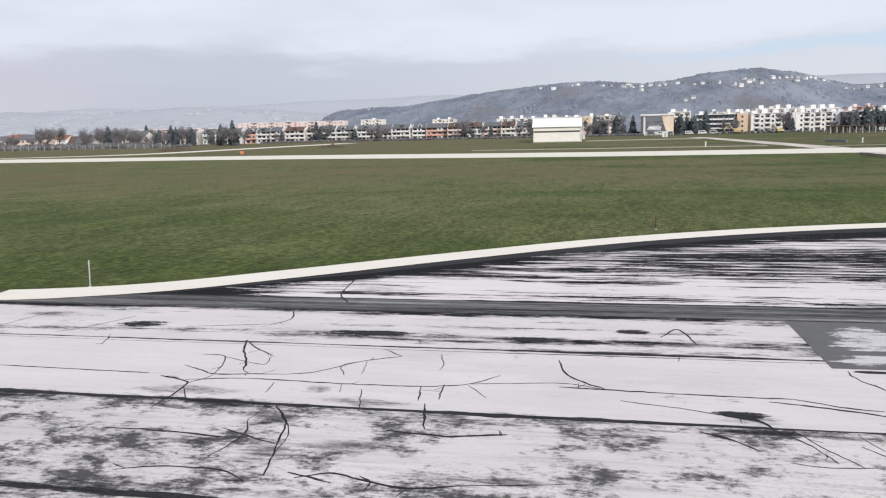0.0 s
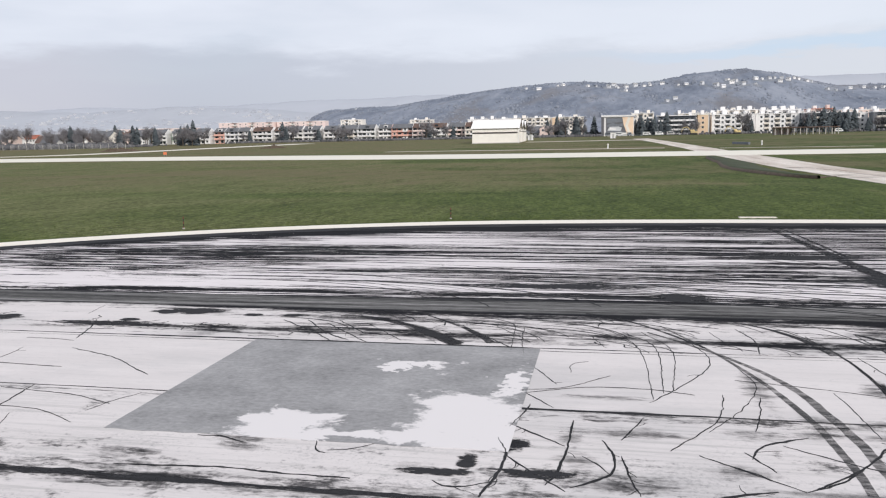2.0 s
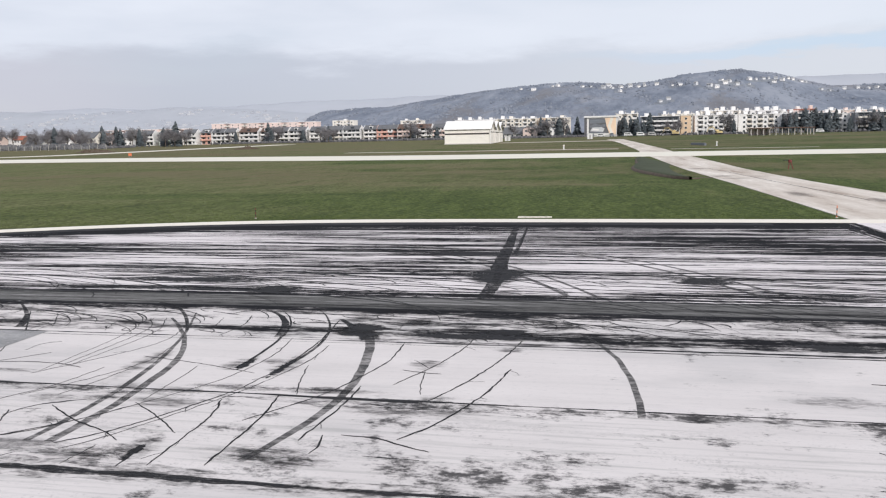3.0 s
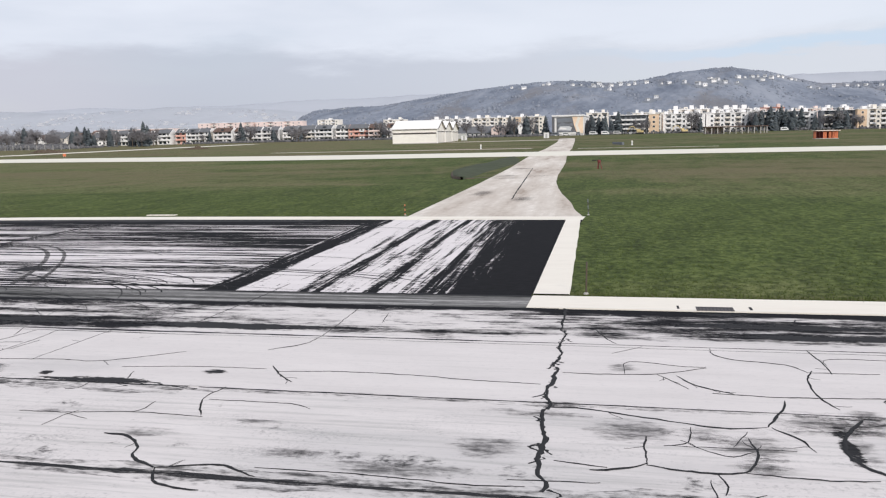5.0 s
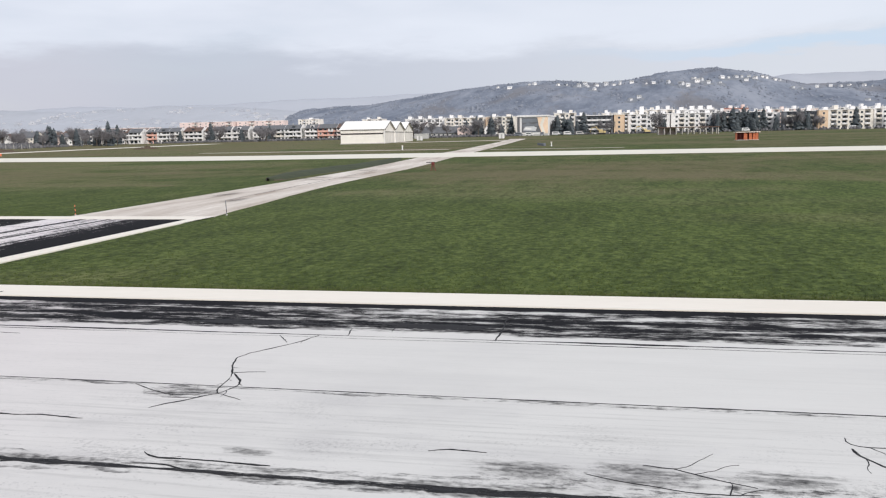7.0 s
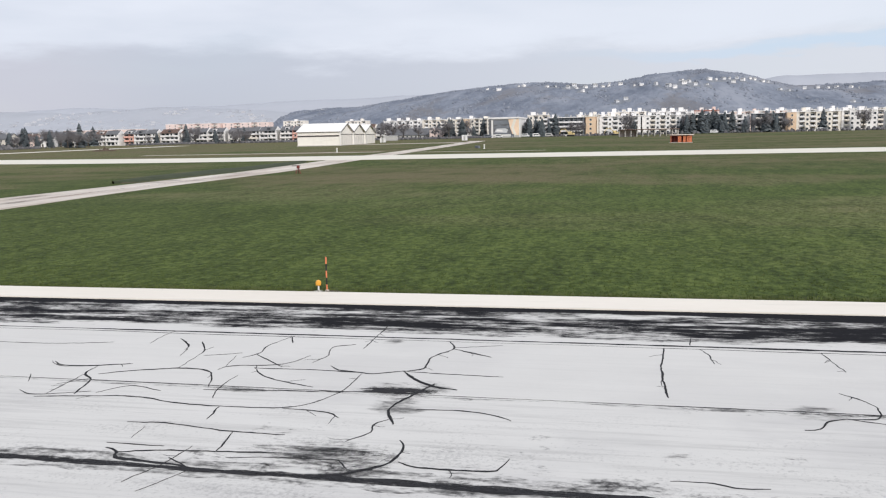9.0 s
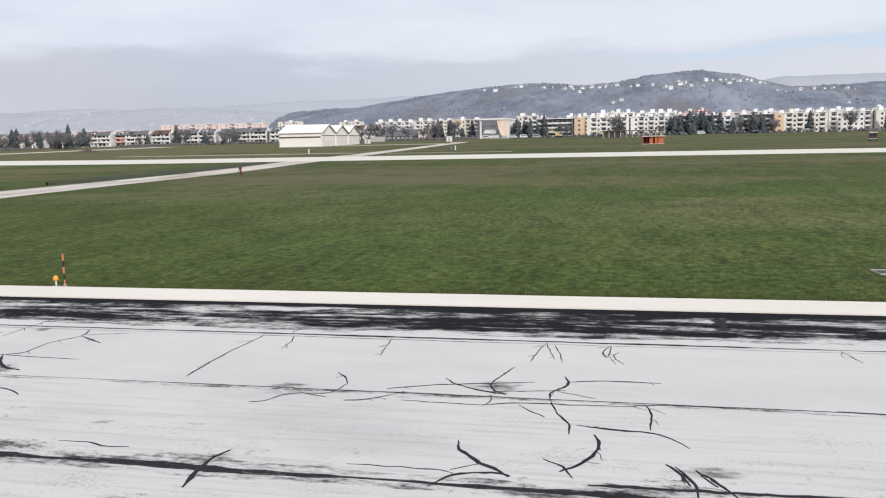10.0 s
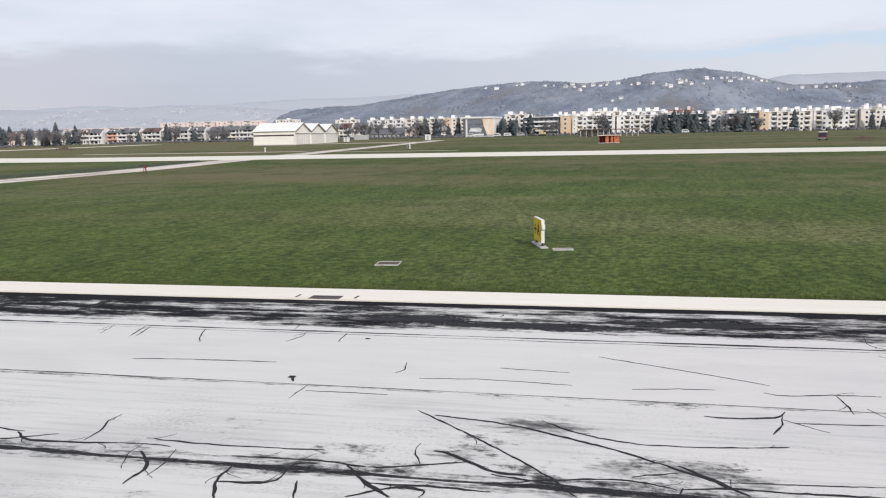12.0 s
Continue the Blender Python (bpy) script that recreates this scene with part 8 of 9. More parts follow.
crack(0.04, 4.35, 14.55, 4.54, 14.47, 4.8, 13.94)
crack(0.045, 4.35, 14.55, 4.15, 13.95, 4.31, 12.89, 4.53, 12.34, 4.72, 12.07)
crack(0.03, 4.62, 11.82, 4.93, 11.73, 5.62, 11.72)
crack(0.05, 4.92, 10.19, 5.22, 9.82)
crack(0.025, 5.39, 10.63, 5.75, 10.69, 6.38, 10.66)
crack(0.03, 5.46, 15.17, 6.52, 14.78, 7.31, 14.86, 9.44, 14.93, 11.28, 14.82)
crack(0.02, 5.62, 11.72, 6.44, 11.74)
crack(0.07, 5.62, 11.72, 5.13, 11.49, 5, 11.15, 5.11, 10.87, 5.43, 10.5)
crack(0.045, 6.35, 11.97, 6.77, 11.79, 7.02, 11.08)
crack(0.02, 6.67, 14.98, 7.45, 15.16, 9.44, 15)
crack(0.03, 6.68, 10.48, 7.34, 10.25)
crack(0.03, 7.04, 11.18, 7.76, 10.78, 8.47, 10.47)
crack(0.03, 7.21, 12.88, 7.73, 12.51, 8.23, 12.06)
crack(0.05, 7.58, 13.6, 8.44, 12.23, 9.03, 11.12, 9.27, 10.49)
crack(0.035, 7.96, 13.52, 8.55, 12.59, 8.88, 11.97)
crack(0.02, 8.41, 20.47, 8.64, 19.47)
crack(0.05, 8.68, 11.73, 9.11, 11.28, 9.86, 10.59)
crack(0.02, 8.88, 16.9, 9.53, 16.9, 10.16, 16.78)
crack(0.04, 9.11, 13.91, 9.56, 13.11, 9.87, 12.38)
crack(0.06, 9.3, 18.84, 9.7, 18, 10.06, 16.97)
crack(0.04, 9.42, 16.09, 9.53, 15.45, 9.49, 14.94)
crack(0.05, 9.81, 11.56, 10.52, 11.51, 11.12, 11.29, 11.93, 10.97)
crack(0.02, 9.92, 12.39, 10.61, 12.61, 11.43, 12.52)
crack(0.025, 10.38, 11.34, 10.71, 11.14)
crack(0.03, 10.52, 16.2, 11.8, 15.67, 12.62, 15.08, 13.3, 14.56)
crack(0.045, 10.53, 12.55, 10.53, 12.23, 10.61, 11.94)
crack(0.025, 11.07, 13.46, 11.97, 13.35, 12.71, 13.23, 13.64, 12.87)
crack(0.02, 11.43, 12.52, 12.57, 12.45, 13.58, 11.95)
crack(0.055, 11.57, 13.71, 11.85, 12.38, 12.01, 11.23)
crack(0.025, 12.28, 12.21, 12.57, 11.56)
crack(0.045, 13.82, 13.52, 13.55, 12.92, 13.44, 12.49)
crack(0.05, 13.97, 19.39, 15.18, 18.24, 15.8, 17.55)
crack(0.05, 14.56, 19.47, 15.45, 18.27, 16.2, 17.61)
crack(0.05, 15.14, 19.2, 16.12, 18.06, 16.59, 17.55)
crack(0.04, 15.23, 10.56, 16.82, 10.67, 17.79, 10.61, 18.55, 10.61)
crack(0.04, 15.3, 19.56, 16.39, 18.21)
crack(0.04, 15.83, 11.75, 16.18, 11.76, 16.63, 11.58)
crack(0.04, 16.08, 19.31, 17.32, 17.75)
crack(0.05, 17.65, 11.81, 17.76, 11.49, 17.93, 11.37)
crack(0.03, 17.93, 11.48, 18.23, 11.57, 18.52, 11.84)
crack(0.04, 18.16, 19.57, 19.38, 17.91, 20.08, 16.97)
crack(0.03, 19.14, 19.36, 20.02, 18)
crack(0.035, 19.59, 10.72, 19.87, 10.56, 20.39, 10.82)
crack(0.03, 19.73, 17.17, 19.65, 18.23, 19.55, 19.42)
crack(0.03, 20.02, 16.96, 19.85, 18.09, 19.77, 19.25)
crack(0.08, 20.17, 12.33, 20.36, 11.81, 20.36, 11.03, 20.23, 10.33)
crack(0.04, 20.22, 14.65, 20.86, 13.78)
crack(0.025, 20.26, 14.65, 20.96, 14.89, 21.7, 15.72)
crack(0.05, 20.27, 12.82, 20.41, 13.36, 20.48, 13.92)
crack(0.035, 20.29, 12.95, 20.62, 12.63, 21.14, 12.15)
crack(0.04, 20.31, 16.08, 20.57, 15.55, 20.8, 15.06)
crack(0.025, 20.33, 14.5, 21.34, 14.95, 22.36, 14.97, 23.07, 14.76)
crack(0.04, 20.38, 11.71, 20.77, 11.19, 21.24, 10.66)
crack(0.03, 21, 15.8, 20.99, 16.37, 21.27, 16.61)
crack(0.03, 21.19, 18.83, 21.61, 17.68)
crack(0.03, 21.19, 19.62, 21.87, 18.8, 22.29, 17.27, 22.4, 14.43)
crack(0.06, 21.2, 13.22, 21.18, 12.16, 21.09, 11.25, 20.99, 10.79)
crack(0.035, 21.39, 11.81, 21.62, 11.52, 21.77, 11.23)
crack(0.06, 21.63, 12.45, 21.79, 11.94, 21.77, 11.27, 21.3, 10.76)
crack(0.04, 21.9, 12.49, 22.15, 13.24, 22.23, 13.51)
crack(0.045, 21.9, 11.9, 21.97, 11.39, 22.13, 10.65)
crack(0.03, 21.91, 19.1, 22.56, 17.8, 22.58, 14.8)
crack(0.03, 22.31, 19.15, 22.87, 17.59, 22.73, 14.83)
crack(0.03, 22.92, 12.07, 23.9, 11.23)
crack(0.025, 22.93, 12.07, 23.5, 11.59, 24.06, 11.09)
crack(0.035, 23.16, 18.68, 23.52, 17.2, 23.29, 16.06, 22.36, 14.25)
crack(0.06, 23.16, 9.84, 22.98, 10.32, 23.06, 10.74, 23.73, 11.04)
crack(0.06, 23.5, 12.28, 23.68, 11.95, 23.81, 11.64)
crack(0.03, 23.52, 14.83, 23.3, 13.55, 22.54, 12.17)
crack(0.05, 23.58, 12.05, 23.8, 12.58, 24.44, 12.99)
crack(0.03, 23.73, 19.33, 24.04, 18.1)
crack(0.025, 23.81, 15.73, 24.94, 15.44, 25.58, 15.24, 26.59, 14.88)
crack(0.025, 23.95, 16.58, 24.11, 15.39, 23.72, 14.13, 23.12, 13)
crack(0.03, 24.05, 12.62, 24.89, 12.03, 25.68, 11.62, 26.11, 11.3)
crack(0.04, 24.06, 11.09, 24.61, 11.56, 25.34, 12.62)
crack(0.035, 24.08, 14.77, 23.95, 13.91, 23.78, 13.14)
crack(0.05, 24.32, 19.7, 24.57, 18.59, 24.5, 17.57)
crack(0.03, 24.51, 10.07, 24.92, 10.64)
crack(0.035, 25.28, 15.2, 25.36, 14.38, 25.42, 13.09)
crack(0.03, 25.37, 12.95, 26.13, 12.35, 26.8, 11.71)
crack(0.04, 25.67, 13.26, 24.96, 12.04, 24.16, 11.17)
crack(0.04, 25.92, 11.08, 25.86, 10.38)
crack(0.04, 26.24, 17.57, 26.41, 16.11, 26.2, 14.5, 25.67, 13.26)
crack(0.08, 26.63, 11.2, 26.66, 10.44)
crack(0.06, 26.66, 19.42, 26.92, 17.43, 26.95, 15.45, 26.75, 13.84)
crack(0.06, 26.74, 13.3, 26.96, 12.37, 27.07, 10.51)
crack(0.05, 26.75, 13.84, 26.19, 12.47, 25.76, 11.64, 25.26, 11.06)
crack(0.035, 27.07, 14.63, 26.77, 13.57, 25.92, 11.56, 25.48, 10.88)
crack(0.045, 27.26, 17.04, 27.28, 15.86, 27.07, 14.63)
crack(0.035, 27.39, 15.51, 27.62, 14.56, 27.87, 13.74)
crack(0.06, 27.58, 13.69, 27.77, 12.5, 27.83, 10.63)
crack(0.05, 28.77, 17.47, 28.83, 16.08, 28.57, 14.71, 28.3, 13.8, 27.54, 12.39)
crack(0.06, 28.8, 14.38, 28.83, 13.37, 28.71, 11.7)
crack(0.06, 28.98, 11.97, 29.07, 11.61, 29.05, 11.25)
crack(0.03, 29.26, 12.01, 29.8, 11.97, 30.28, 11.72, 30.67, 11.57)
crack(0.03, 29.27, 15.45, 29.66, 15.34, 30.01, 15.3)
crack(0.03, 29.3, 16.15, 29.71, 15.68)
crack(0.03, 29.68, 15.51, 29.81, 14.6, 29.93, 14.06)
crack(0.025, 29.8, 11.29, 30.59, 11.26)
crack(0.05, 30.19, 18.34, 30.05, 17.02, 29.77, 15.76, 29.33, 14.52)
crack(0.05, 31.19, 18.02, 30.98, 16.58, 30.61, 15.02, 30.14, 13.7)
crack(0.06, 31.22, 15.8, 30.98, 14.22, 30.52, 12.73, 30.1, 11.96)
crack(0.025, 38.03, 14.74, 39.94, 14.87, 41.05, 14.94)
crack(0.02, 41.02, 19.86, 41.57, 18.07)
crack(0.05, 41.05, 14.94, 41.59, 14.43, 42.23, 14.41, 42.23, 14.71)
crack(0.025, 41.54, 15, 43.1, 14.9, 44.49, 15.02, 45.45, 15.04, 46.73, 15.9)
crack(0.03, 41.69, 17.55, 42.06, 16.73)
crack(0.04, 41.81, 13.11, 41.94, 12.46, 41.83, 12.24)
crack(0.03, 41.94, 12.46, 42.59, 12.22)
crack(0.03, 41.96, 15.76, 42.1, 16.45, 42.23, 17.25)
crack(0.025, 42.02, 15.99, 42.36, 15.52)
crack(0.03, 42.23, 14.41, 42.21, 14.9, 42.87, 14.91)
crack(0.04, 42.68, 14.4, 42.78, 13.9, 42.23, 14.41)
crack(0.04, 42.78, 14.97, 42.79, 15.79, 42.81, 16.68, 42.72, 17.31)
crack(0.025, 42.88, 15.59, 43, 16.38)
crack(0.05, 42.91, 10.96, 42.95, 11.65, 42.9, 12.68, 42.68, 14.4)
crack(0.05, 43.11, 10.99, 43.72, 11.13, 43.98, 11.28)
crack(0.04, 43.16, 11.68, 43.28, 12.02, 43.49, 12.49, 43.54, 13.15)
crack(0.04, 43.17, 18.84, 43.41, 18.13)
crack(0.05, 43.28, 12.02, 43.5, 11.49, 43.87, 10.59)
crack(0.035, 43.92, 14.94, 43.97, 16.37, 43.99, 18.64, 43.75, 21.2)
crack(0.025, 43.99, 11.34, 44.16, 11.19, 45.03, 11.22, 46.31, 11.28)
crack(0.02, 45.45, 15.04, 45.75, 14.76)
crack(0.06, 45.59, 18.28, 45.61, 19.29, 45.7, 21.4, 45.72, 23.64)
crack(0.06, 45.8, 24.28, 45.94, 26.3)
crack(0.05, 45.91, 13.27, 46.12, 13.36, 46.09, 13.79)
crack(0.02, 45.95, 12.11, 46.78, 12.16, 47.82, 12.32, 49.03, 12.28)
crack(0.018, 46.08, 14.7, 47.54, 14.9, 48.9, 14.92)
crack(0.06, 46.5, 14.42, 46.65, 13.96)
crack(0.035, 46.78, 11.56, 46.82, 12.01, 46.91, 12.25)
crack(0.025, 46.79, 12.12, 47.29, 11.92)
crack(0.04, 47.89, 12.87, 47.91, 12.52, 47.8, 12.32)
crack(0.06, 47.94, 11.41, 48.4, 11.32, 48.76, 10.95, 48.88, 10.64, 49.39, 10.33)
crack(0.045, 48.68, 13.76, 48.58, 13.25, 48.69, 12.84, 48.98, 12.34)
crack(0.025, 48.71, 13.09, 49.62, 13.08, 50.19, 13.06, 50.53, 12.86)
crack(0.04, 48.87, 20.52, 48.98, 18.18, 48.91, 16.88, 48.33, 16.23)
crack(0.045, 48.92, 15.13, 49.3, 14.59, 49.68, 14.19)
crack(0.03, 49.15, 14.79, 50.4, 14.94, 51.91, 14.87, 52.57, 14.76, 53.93, 14.67)
crack(0.045, 49.39, 10.33, 50.17, 10.55, 50.82, 10.26)
crack(0.05, 49.39, 10.33, 49.61, 9.97, 49.91, 9.82, 50.31, 9.78)
crack(0.04, 49.79, 19.89, 49.92, 18.9)
crack(0.03, 50.63, 21.23, 50.48, 20.26)
crack(0.025, 50.69, 10.54, 52.12, 10.55, 53.42, 10.46, 54.16, 10.51)
crack(0.03, 53.92, 10.69, 55.02, 10.76)
crack(0.045, 54.09, 13.48, 54.7, 13.5, 55.38, 13.29, 56.15, 13.05, 56.75, 12.92, 57.27, 13.05)
crack(0.03, 54.24, 15.41, 54.87, 15.41, 55.84, 15.54, 56.71, 16.03)
crack(0.035, 54.42, 11.38, 55.1, 11.26)
crack(0.05, 54.7, 18.75, 54.96, 17.93, 55.14, 17.59)
crack(0.05, 54.87, 11.13, 55.35, 11.28, 55.57, 11.46)
crack(0.02, 55.07, 16.84, 55.63, 17.4)
crack(0.025, 55.3, 15.47, 55.37, 16.28, 56.24, 16.09, 56.7, 16.07)
crack(0.045, 55.59, 11.42, 56.2, 11.26, 56.74, 11.36, 56.97, 11.94, 56.94, 12.54)
crack(0.05, 55.59, 12.45, 55.57, 11.96, 55.59, 11.42)
crack(0.035, 55.84, 15.54, 56.32, 14.74)
crack(0.02, 55.85, 12.13, 56.64, 12.15, 57.49, 12.18)
crack(0.03, 55.96, 10.51, 56.51, 10.5, 56.89, 10.72)
crack(0.025, 56.03, 12.36, 56.56, 11.87, 56.94, 12.05)
crack(0.05, 56.17, 15.47, 56.45, 14.94, 56.99, 14.55)
crack(0.035, 56.21, 12.89, 56.15, 12.3, 55.81, 12.12)
crack(0.03, 56.32, 11.06, 56.3, 10.43, 55.92, 9.94)
crack(0.05, 56.42, 11.25, 56.5, 10.89, 56.45, 10.64)
crack(0.03, 56.67, 14.54, 57.69, 14.48, 59.13, 14.61, 60.86, 14.86)
crack(0.03, 56.71, 12.21, 56.97, 12.81)
crack(0.03, 56.75, 11.34, 57.58, 11.26, 58.26, 11.33)
crack(0.04, 56.88, 17.45, 56.92, 16.98, 57.24, 16.66, 58.08, 16.41, 58.36, 15.96)
crack(0.06, 57.27, 13.05, 57.56, 13.76, 57.71, 14.31)
crack(0.06, 57.31, 13.05, 57.59, 12.64, 57.73, 12.17)
crack(0.025, 58.36, 15.96, 59.51, 15.99)
crack(0.06, 58.41, 11.35, 58.57, 10.93, 58.59, 10.26)
crack(0.06, 58.45, 16.09, 58.27, 15.48, 58.25, 14.66, 58.41, 13.97)
crack(0.10, 58.62, 13.55, 58.22, 12.79, 58.1, 12.11, 58.27, 11.68, 58.68, 11.13)
crack(0.05, 58.64, 17.52, 58.73, 16.63, 58.74, 15.89)
crack(0.04, 58.65, 13.33, 59.69, 13.49, 60.37, 13.51, 61.38, 13.47)
crack(0.05, 58.68, 11.13, 59.24, 10.52)
crack(0.02, 58.75, 16.42, 58.85, 16.86, 59.45, 16.94, 62.44, 16.82)
crack(0.02, 58.85, 13.15, 59.65, 12.88)
crack(0.03, 59.15, 14.45, 59.89, 14.53)
crack(0.05, 59.15, 14.45, 59.29, 14.01, 59.55, 13.61)
crack(0.03, 59.23, 13.7, 58.82, 13.36)
crack(0.05, 59.46, 15.35, 59.35, 14.81, 59.15, 14.45)
crack(0.06, 59.83, 13.24, 59.94, 12.87, 59.97, 12.44)
crack(0.03, 60.46, 13.46, 61.21, 13.44, 62.13, 13.71, 63.03, 13.82, 63.78, 13.64)
crack(0.035, 60.92, 13.53, 61.1, 13.75, 61.41, 14.08, 61.65, 14.4, 61.58, 14.64)
crack(0.05, 61.31, 13, 61.33, 12.72, 61.49, 12.29)
crack(0.04, 61.38, 13.47, 62.31, 13.22, 62.85, 13.23, 63.24, 13.88, 63.64, 14.63)
crack(0.045, 61.92, 12.15, 62.01, 12.06, 62.2, 11.85, 62.81, 11.83, 63.37, 11.69)
crack(0.04, 62.81, 14.72, 62.89, 13.82)
crack(0.035, 64.42, 12.75, 64.76, 12.46, 65.29, 12.54)
crack(0.035, 64.84, 12.34, 65.27, 12.07, 66.09, 11.83, 66.77, 11.88, 67.55, 11.82)
crack(0.025, 67.32, 13.62, 68.17, 13.17, 68.79, 13.18)
crack(0.025, 68.21, 12.98, 68.81, 13.05)
crack(0.03, 68.43, 17.37, 68.85, 16.75)
crack(0.025, 68.73, 14.52, 69.29, 14.64)
crack(0.055, 68.78, 14.46, 69.13, 13.95, 69.17, 13.66, 69.04, 13.3)
crack(0.04, 68.81, 14.3, 68.97, 13.43, 69.08, 13.31)
crack(0.025, 68.99, 13.35, 69.59, 13.03)
crack(0.055, 69.04, 13.3, 68.7, 12.93, 68.29, 12.46)
crack(0.035, 69.2, 10.3, 69.77, 10.35, 70.24, 10.19)
crack(0.035, 69.28, 10.73, 69.54, 10.56, 70.09, 10.57, 70.75, 10.54, 71.21, 10.51)
crack(0.05, 69.28, 17.48, 69.02, 16.77, 68.39, 15.73, 68.43, 15.17, 68.81, 14.3)
crack(0.03, 69.56, 19.35, 69.53, 18.52)
crack(0.05, 69.79, 18.18, 69.91, 17.52)
crack(0.04, 70.68, 19.2, 70.77, 17.91)
crack(0.07, 73.05, 19.76, 73.11, 18.45, 73.09, 17.43)
crack(0.03, 73.11, 11.35, 73.33, 11.44, 73.88, 11.41)
crack(0.02, 80.54, 16.07, 81.92, 16.09, 83.11, 16.34)
crack(0.04, 82.89, 14.76, 83.2, 14.55, 83.78, 14.59, 84.54, 14.81)
crack(0.03, 83.02, 13.9, 83.31, 13.46)
crack(0.03, 83.52, 12.98, 83.96, 12.78, 84.84, 13.07)
crack(0.03, 83.95, 13.38, 84.34, 13.79)
crack(0.055, 83.95, 14.57, 84.05, 14.04, 84.39, 13.72, 84.65, 12.88)
crack(0.025, 83.97, 16.36, 83.89, 17.17, 83.97, 17.51)
crack(0.035, 84.05, 14.04, 84.15, 12.81)
crack(0.045, 84.31, 14.08, 84.96, 14.43, 85.76, 14.66, 86.36, 14.44, 86.77, 13.61)
crack(0.045, 84.43, 16.82, 84.85, 16.37, 85.06, 15.92)
crack(0.03, 84.98, 13.02, 85.34, 13.47, 86.05, 13.28)
crack(0.03, 85.05, 16.01, 85.16, 15.49)
crack(0.045, 85.52, 15.54, 85.44, 15.97, 85.03, 16.64)
crack(0.03, 85.6, 14.64, 85.52, 15.54)
crack(0.025, 85.64, 15.55, 86.33, 15.86)
crack(0.03, 86.39, 11.74, 87.09, 11.77, 88.09, 11.6, 89.03, 11.58)
crack(0.035, 86.41, 14.63, 86.55, 14.92, 87.47, 15.17, 87.78, 15.83)
crack(0.02, 86.44, 14.91, 86.3, 15.64)
crack(0.025, 86.61, 10.9, 87.51, 10.89)
crack(0.035, 86.68, 15.78, 87.17, 15.33, 87.55, 14.98)
crack(0.06, 86.72, 10.72, 86.98, 10.59, 87.08, 10.4, 87.84, 10.32, 88.25, 10.25)
crack(0.03, 86.75, 13.44, 87.65, 13.54, 88.73, 13.63, 90.26, 13.79)
crack(0.04, 86.77, 17.37, 87.03, 16.75)
crack(0.025, 86.79, 11.59, 86.85, 11.12)
crack(0.045, 86.81, 17.37, 86.6, 16.5, 86.68, 15.91, 86.49, 15.53)
crack(0.035, 86.95, 10.59, 87.59, 10.75, 88.4, 10.82, 89.26, 10.91)
crack(0.045, 86.95, 14.33, 86.97, 13.64, 87.13, 13.02)
crack(0.035, 87.02, 14.91, 87.42, 14.4, 87.92, 14.11, 88.6, 13.84)
crack(0.03, 87.05, 14.84, 88.26, 14.88, 89.15, 14.82)
crack(0.06, 87.46, 12.63, 87.52, 12.3, 87.55, 12.04)
crack(0.035, 87.57, 12.64, 86.64, 12.71, 85.79, 12.92, 85.19, 12.87, 84.04, 12.67)
crack(0.045, 87.81, 10.52, 88.22, 10.23)
crack(0.035, 87.9, 10.95, 87.84, 10.32, 87.63, 9.68)
crack(0.05, 88.21, 11.57, 88.29, 11.12, 88.34, 10.81)
crack(0.025, 88.31, 10.21, 88.14, 9.81, 87.97, 9.45)
crack(0.04, 88.39, 16.82, 88, 16.54, 88.12, 15.88, 87.99, 15.36)
crack(0.045, 88.43, 15.18, 88.67, 14.94, 89.15, 14.82, 89.37, 14.78, 89.88, 15.03)
crack(0.035, 88.51, 12.7, 89.29, 12.62, 89.54, 12.39)
crack(0.025, 88.57, 10.64, 89.33, 10.76, 90.11, 10.78)
crack(0.045, 88.59, 18.69, 88.63, 17.44, 88.65, 16.48)
crack(0.035, 89.17, 14.75, 89.13, 13.62, 88.66, 12.8, 87.57, 12.64)
crack(0.03, 89.88, 15.03, 90.27, 14.97, 91.72, 14.89)
crack(0.08, 89.88, 15.03, 90.22, 14.54, 90.66, 14.16, 91.07, 14.03)
crack(0.05, 90.11, 10.78, 90.33, 10.49)
crack(0.06, 90.28, 17.3, 90.47, 16.72, 90.18, 16.07, 90.2, 15.27, 89.89, 15)
crack(0.05, 90.34, 12.46, 90.16, 12.18, 90.21, 11.87, 89.97, 11.45)
crack(0.02, 90.45, 16.8, 91.41, 17.11)
crack(0.045, 90.47, 16.72, 91.32, 16.18)
crack(0.035, 90.61, 12.96, 91.37, 12.98, 91.83, 12.87, 92.16, 12.63)
crack(0.08, 90.62, 14.32, 90.39, 13.65, 90.2, 12.95, 90.31, 12.56, 90.46, 12.23)
crack(0.075, 90.72, 11.61, 90.84, 11.3, 90.79, 10.83, 90.45, 10.46, 90.07, 10.27)
crack(0.04, 90.9, 10.85, 91.2, 10.71, 92.08, 10.72, 92.24, 10.84, 92.31, 11.17)
crack(0.03, 94.32, 10.78, 94.82, 10.81, 95.06, 10.69, 95.48, 10.74)
crack(0.055, 94.56, 17.29, 94.45, 15.55, 94.48, 14.09)
crack(0.05, 95.14, 18.26, 95.08, 17.58)
crack(0.045, 95.24, 17.34, 95.37, 16.84, 95.4, 16.24)
crack(0.05, 96.28, 12.88, 96.52, 12.96, 96.66, 13.27, 96.97, 13.44)
crack(0.11, 96.94, 10.85, 96.84, 10.36, 96.94, 9.57)
crack(0.03, 96.97, 13.44, 97.44, 13.29)
crack(0.045, 97.16, 14.72, 97.49, 14.25, 97.52, 13.85, 97.41, 13.53, 96.97, 13.44)
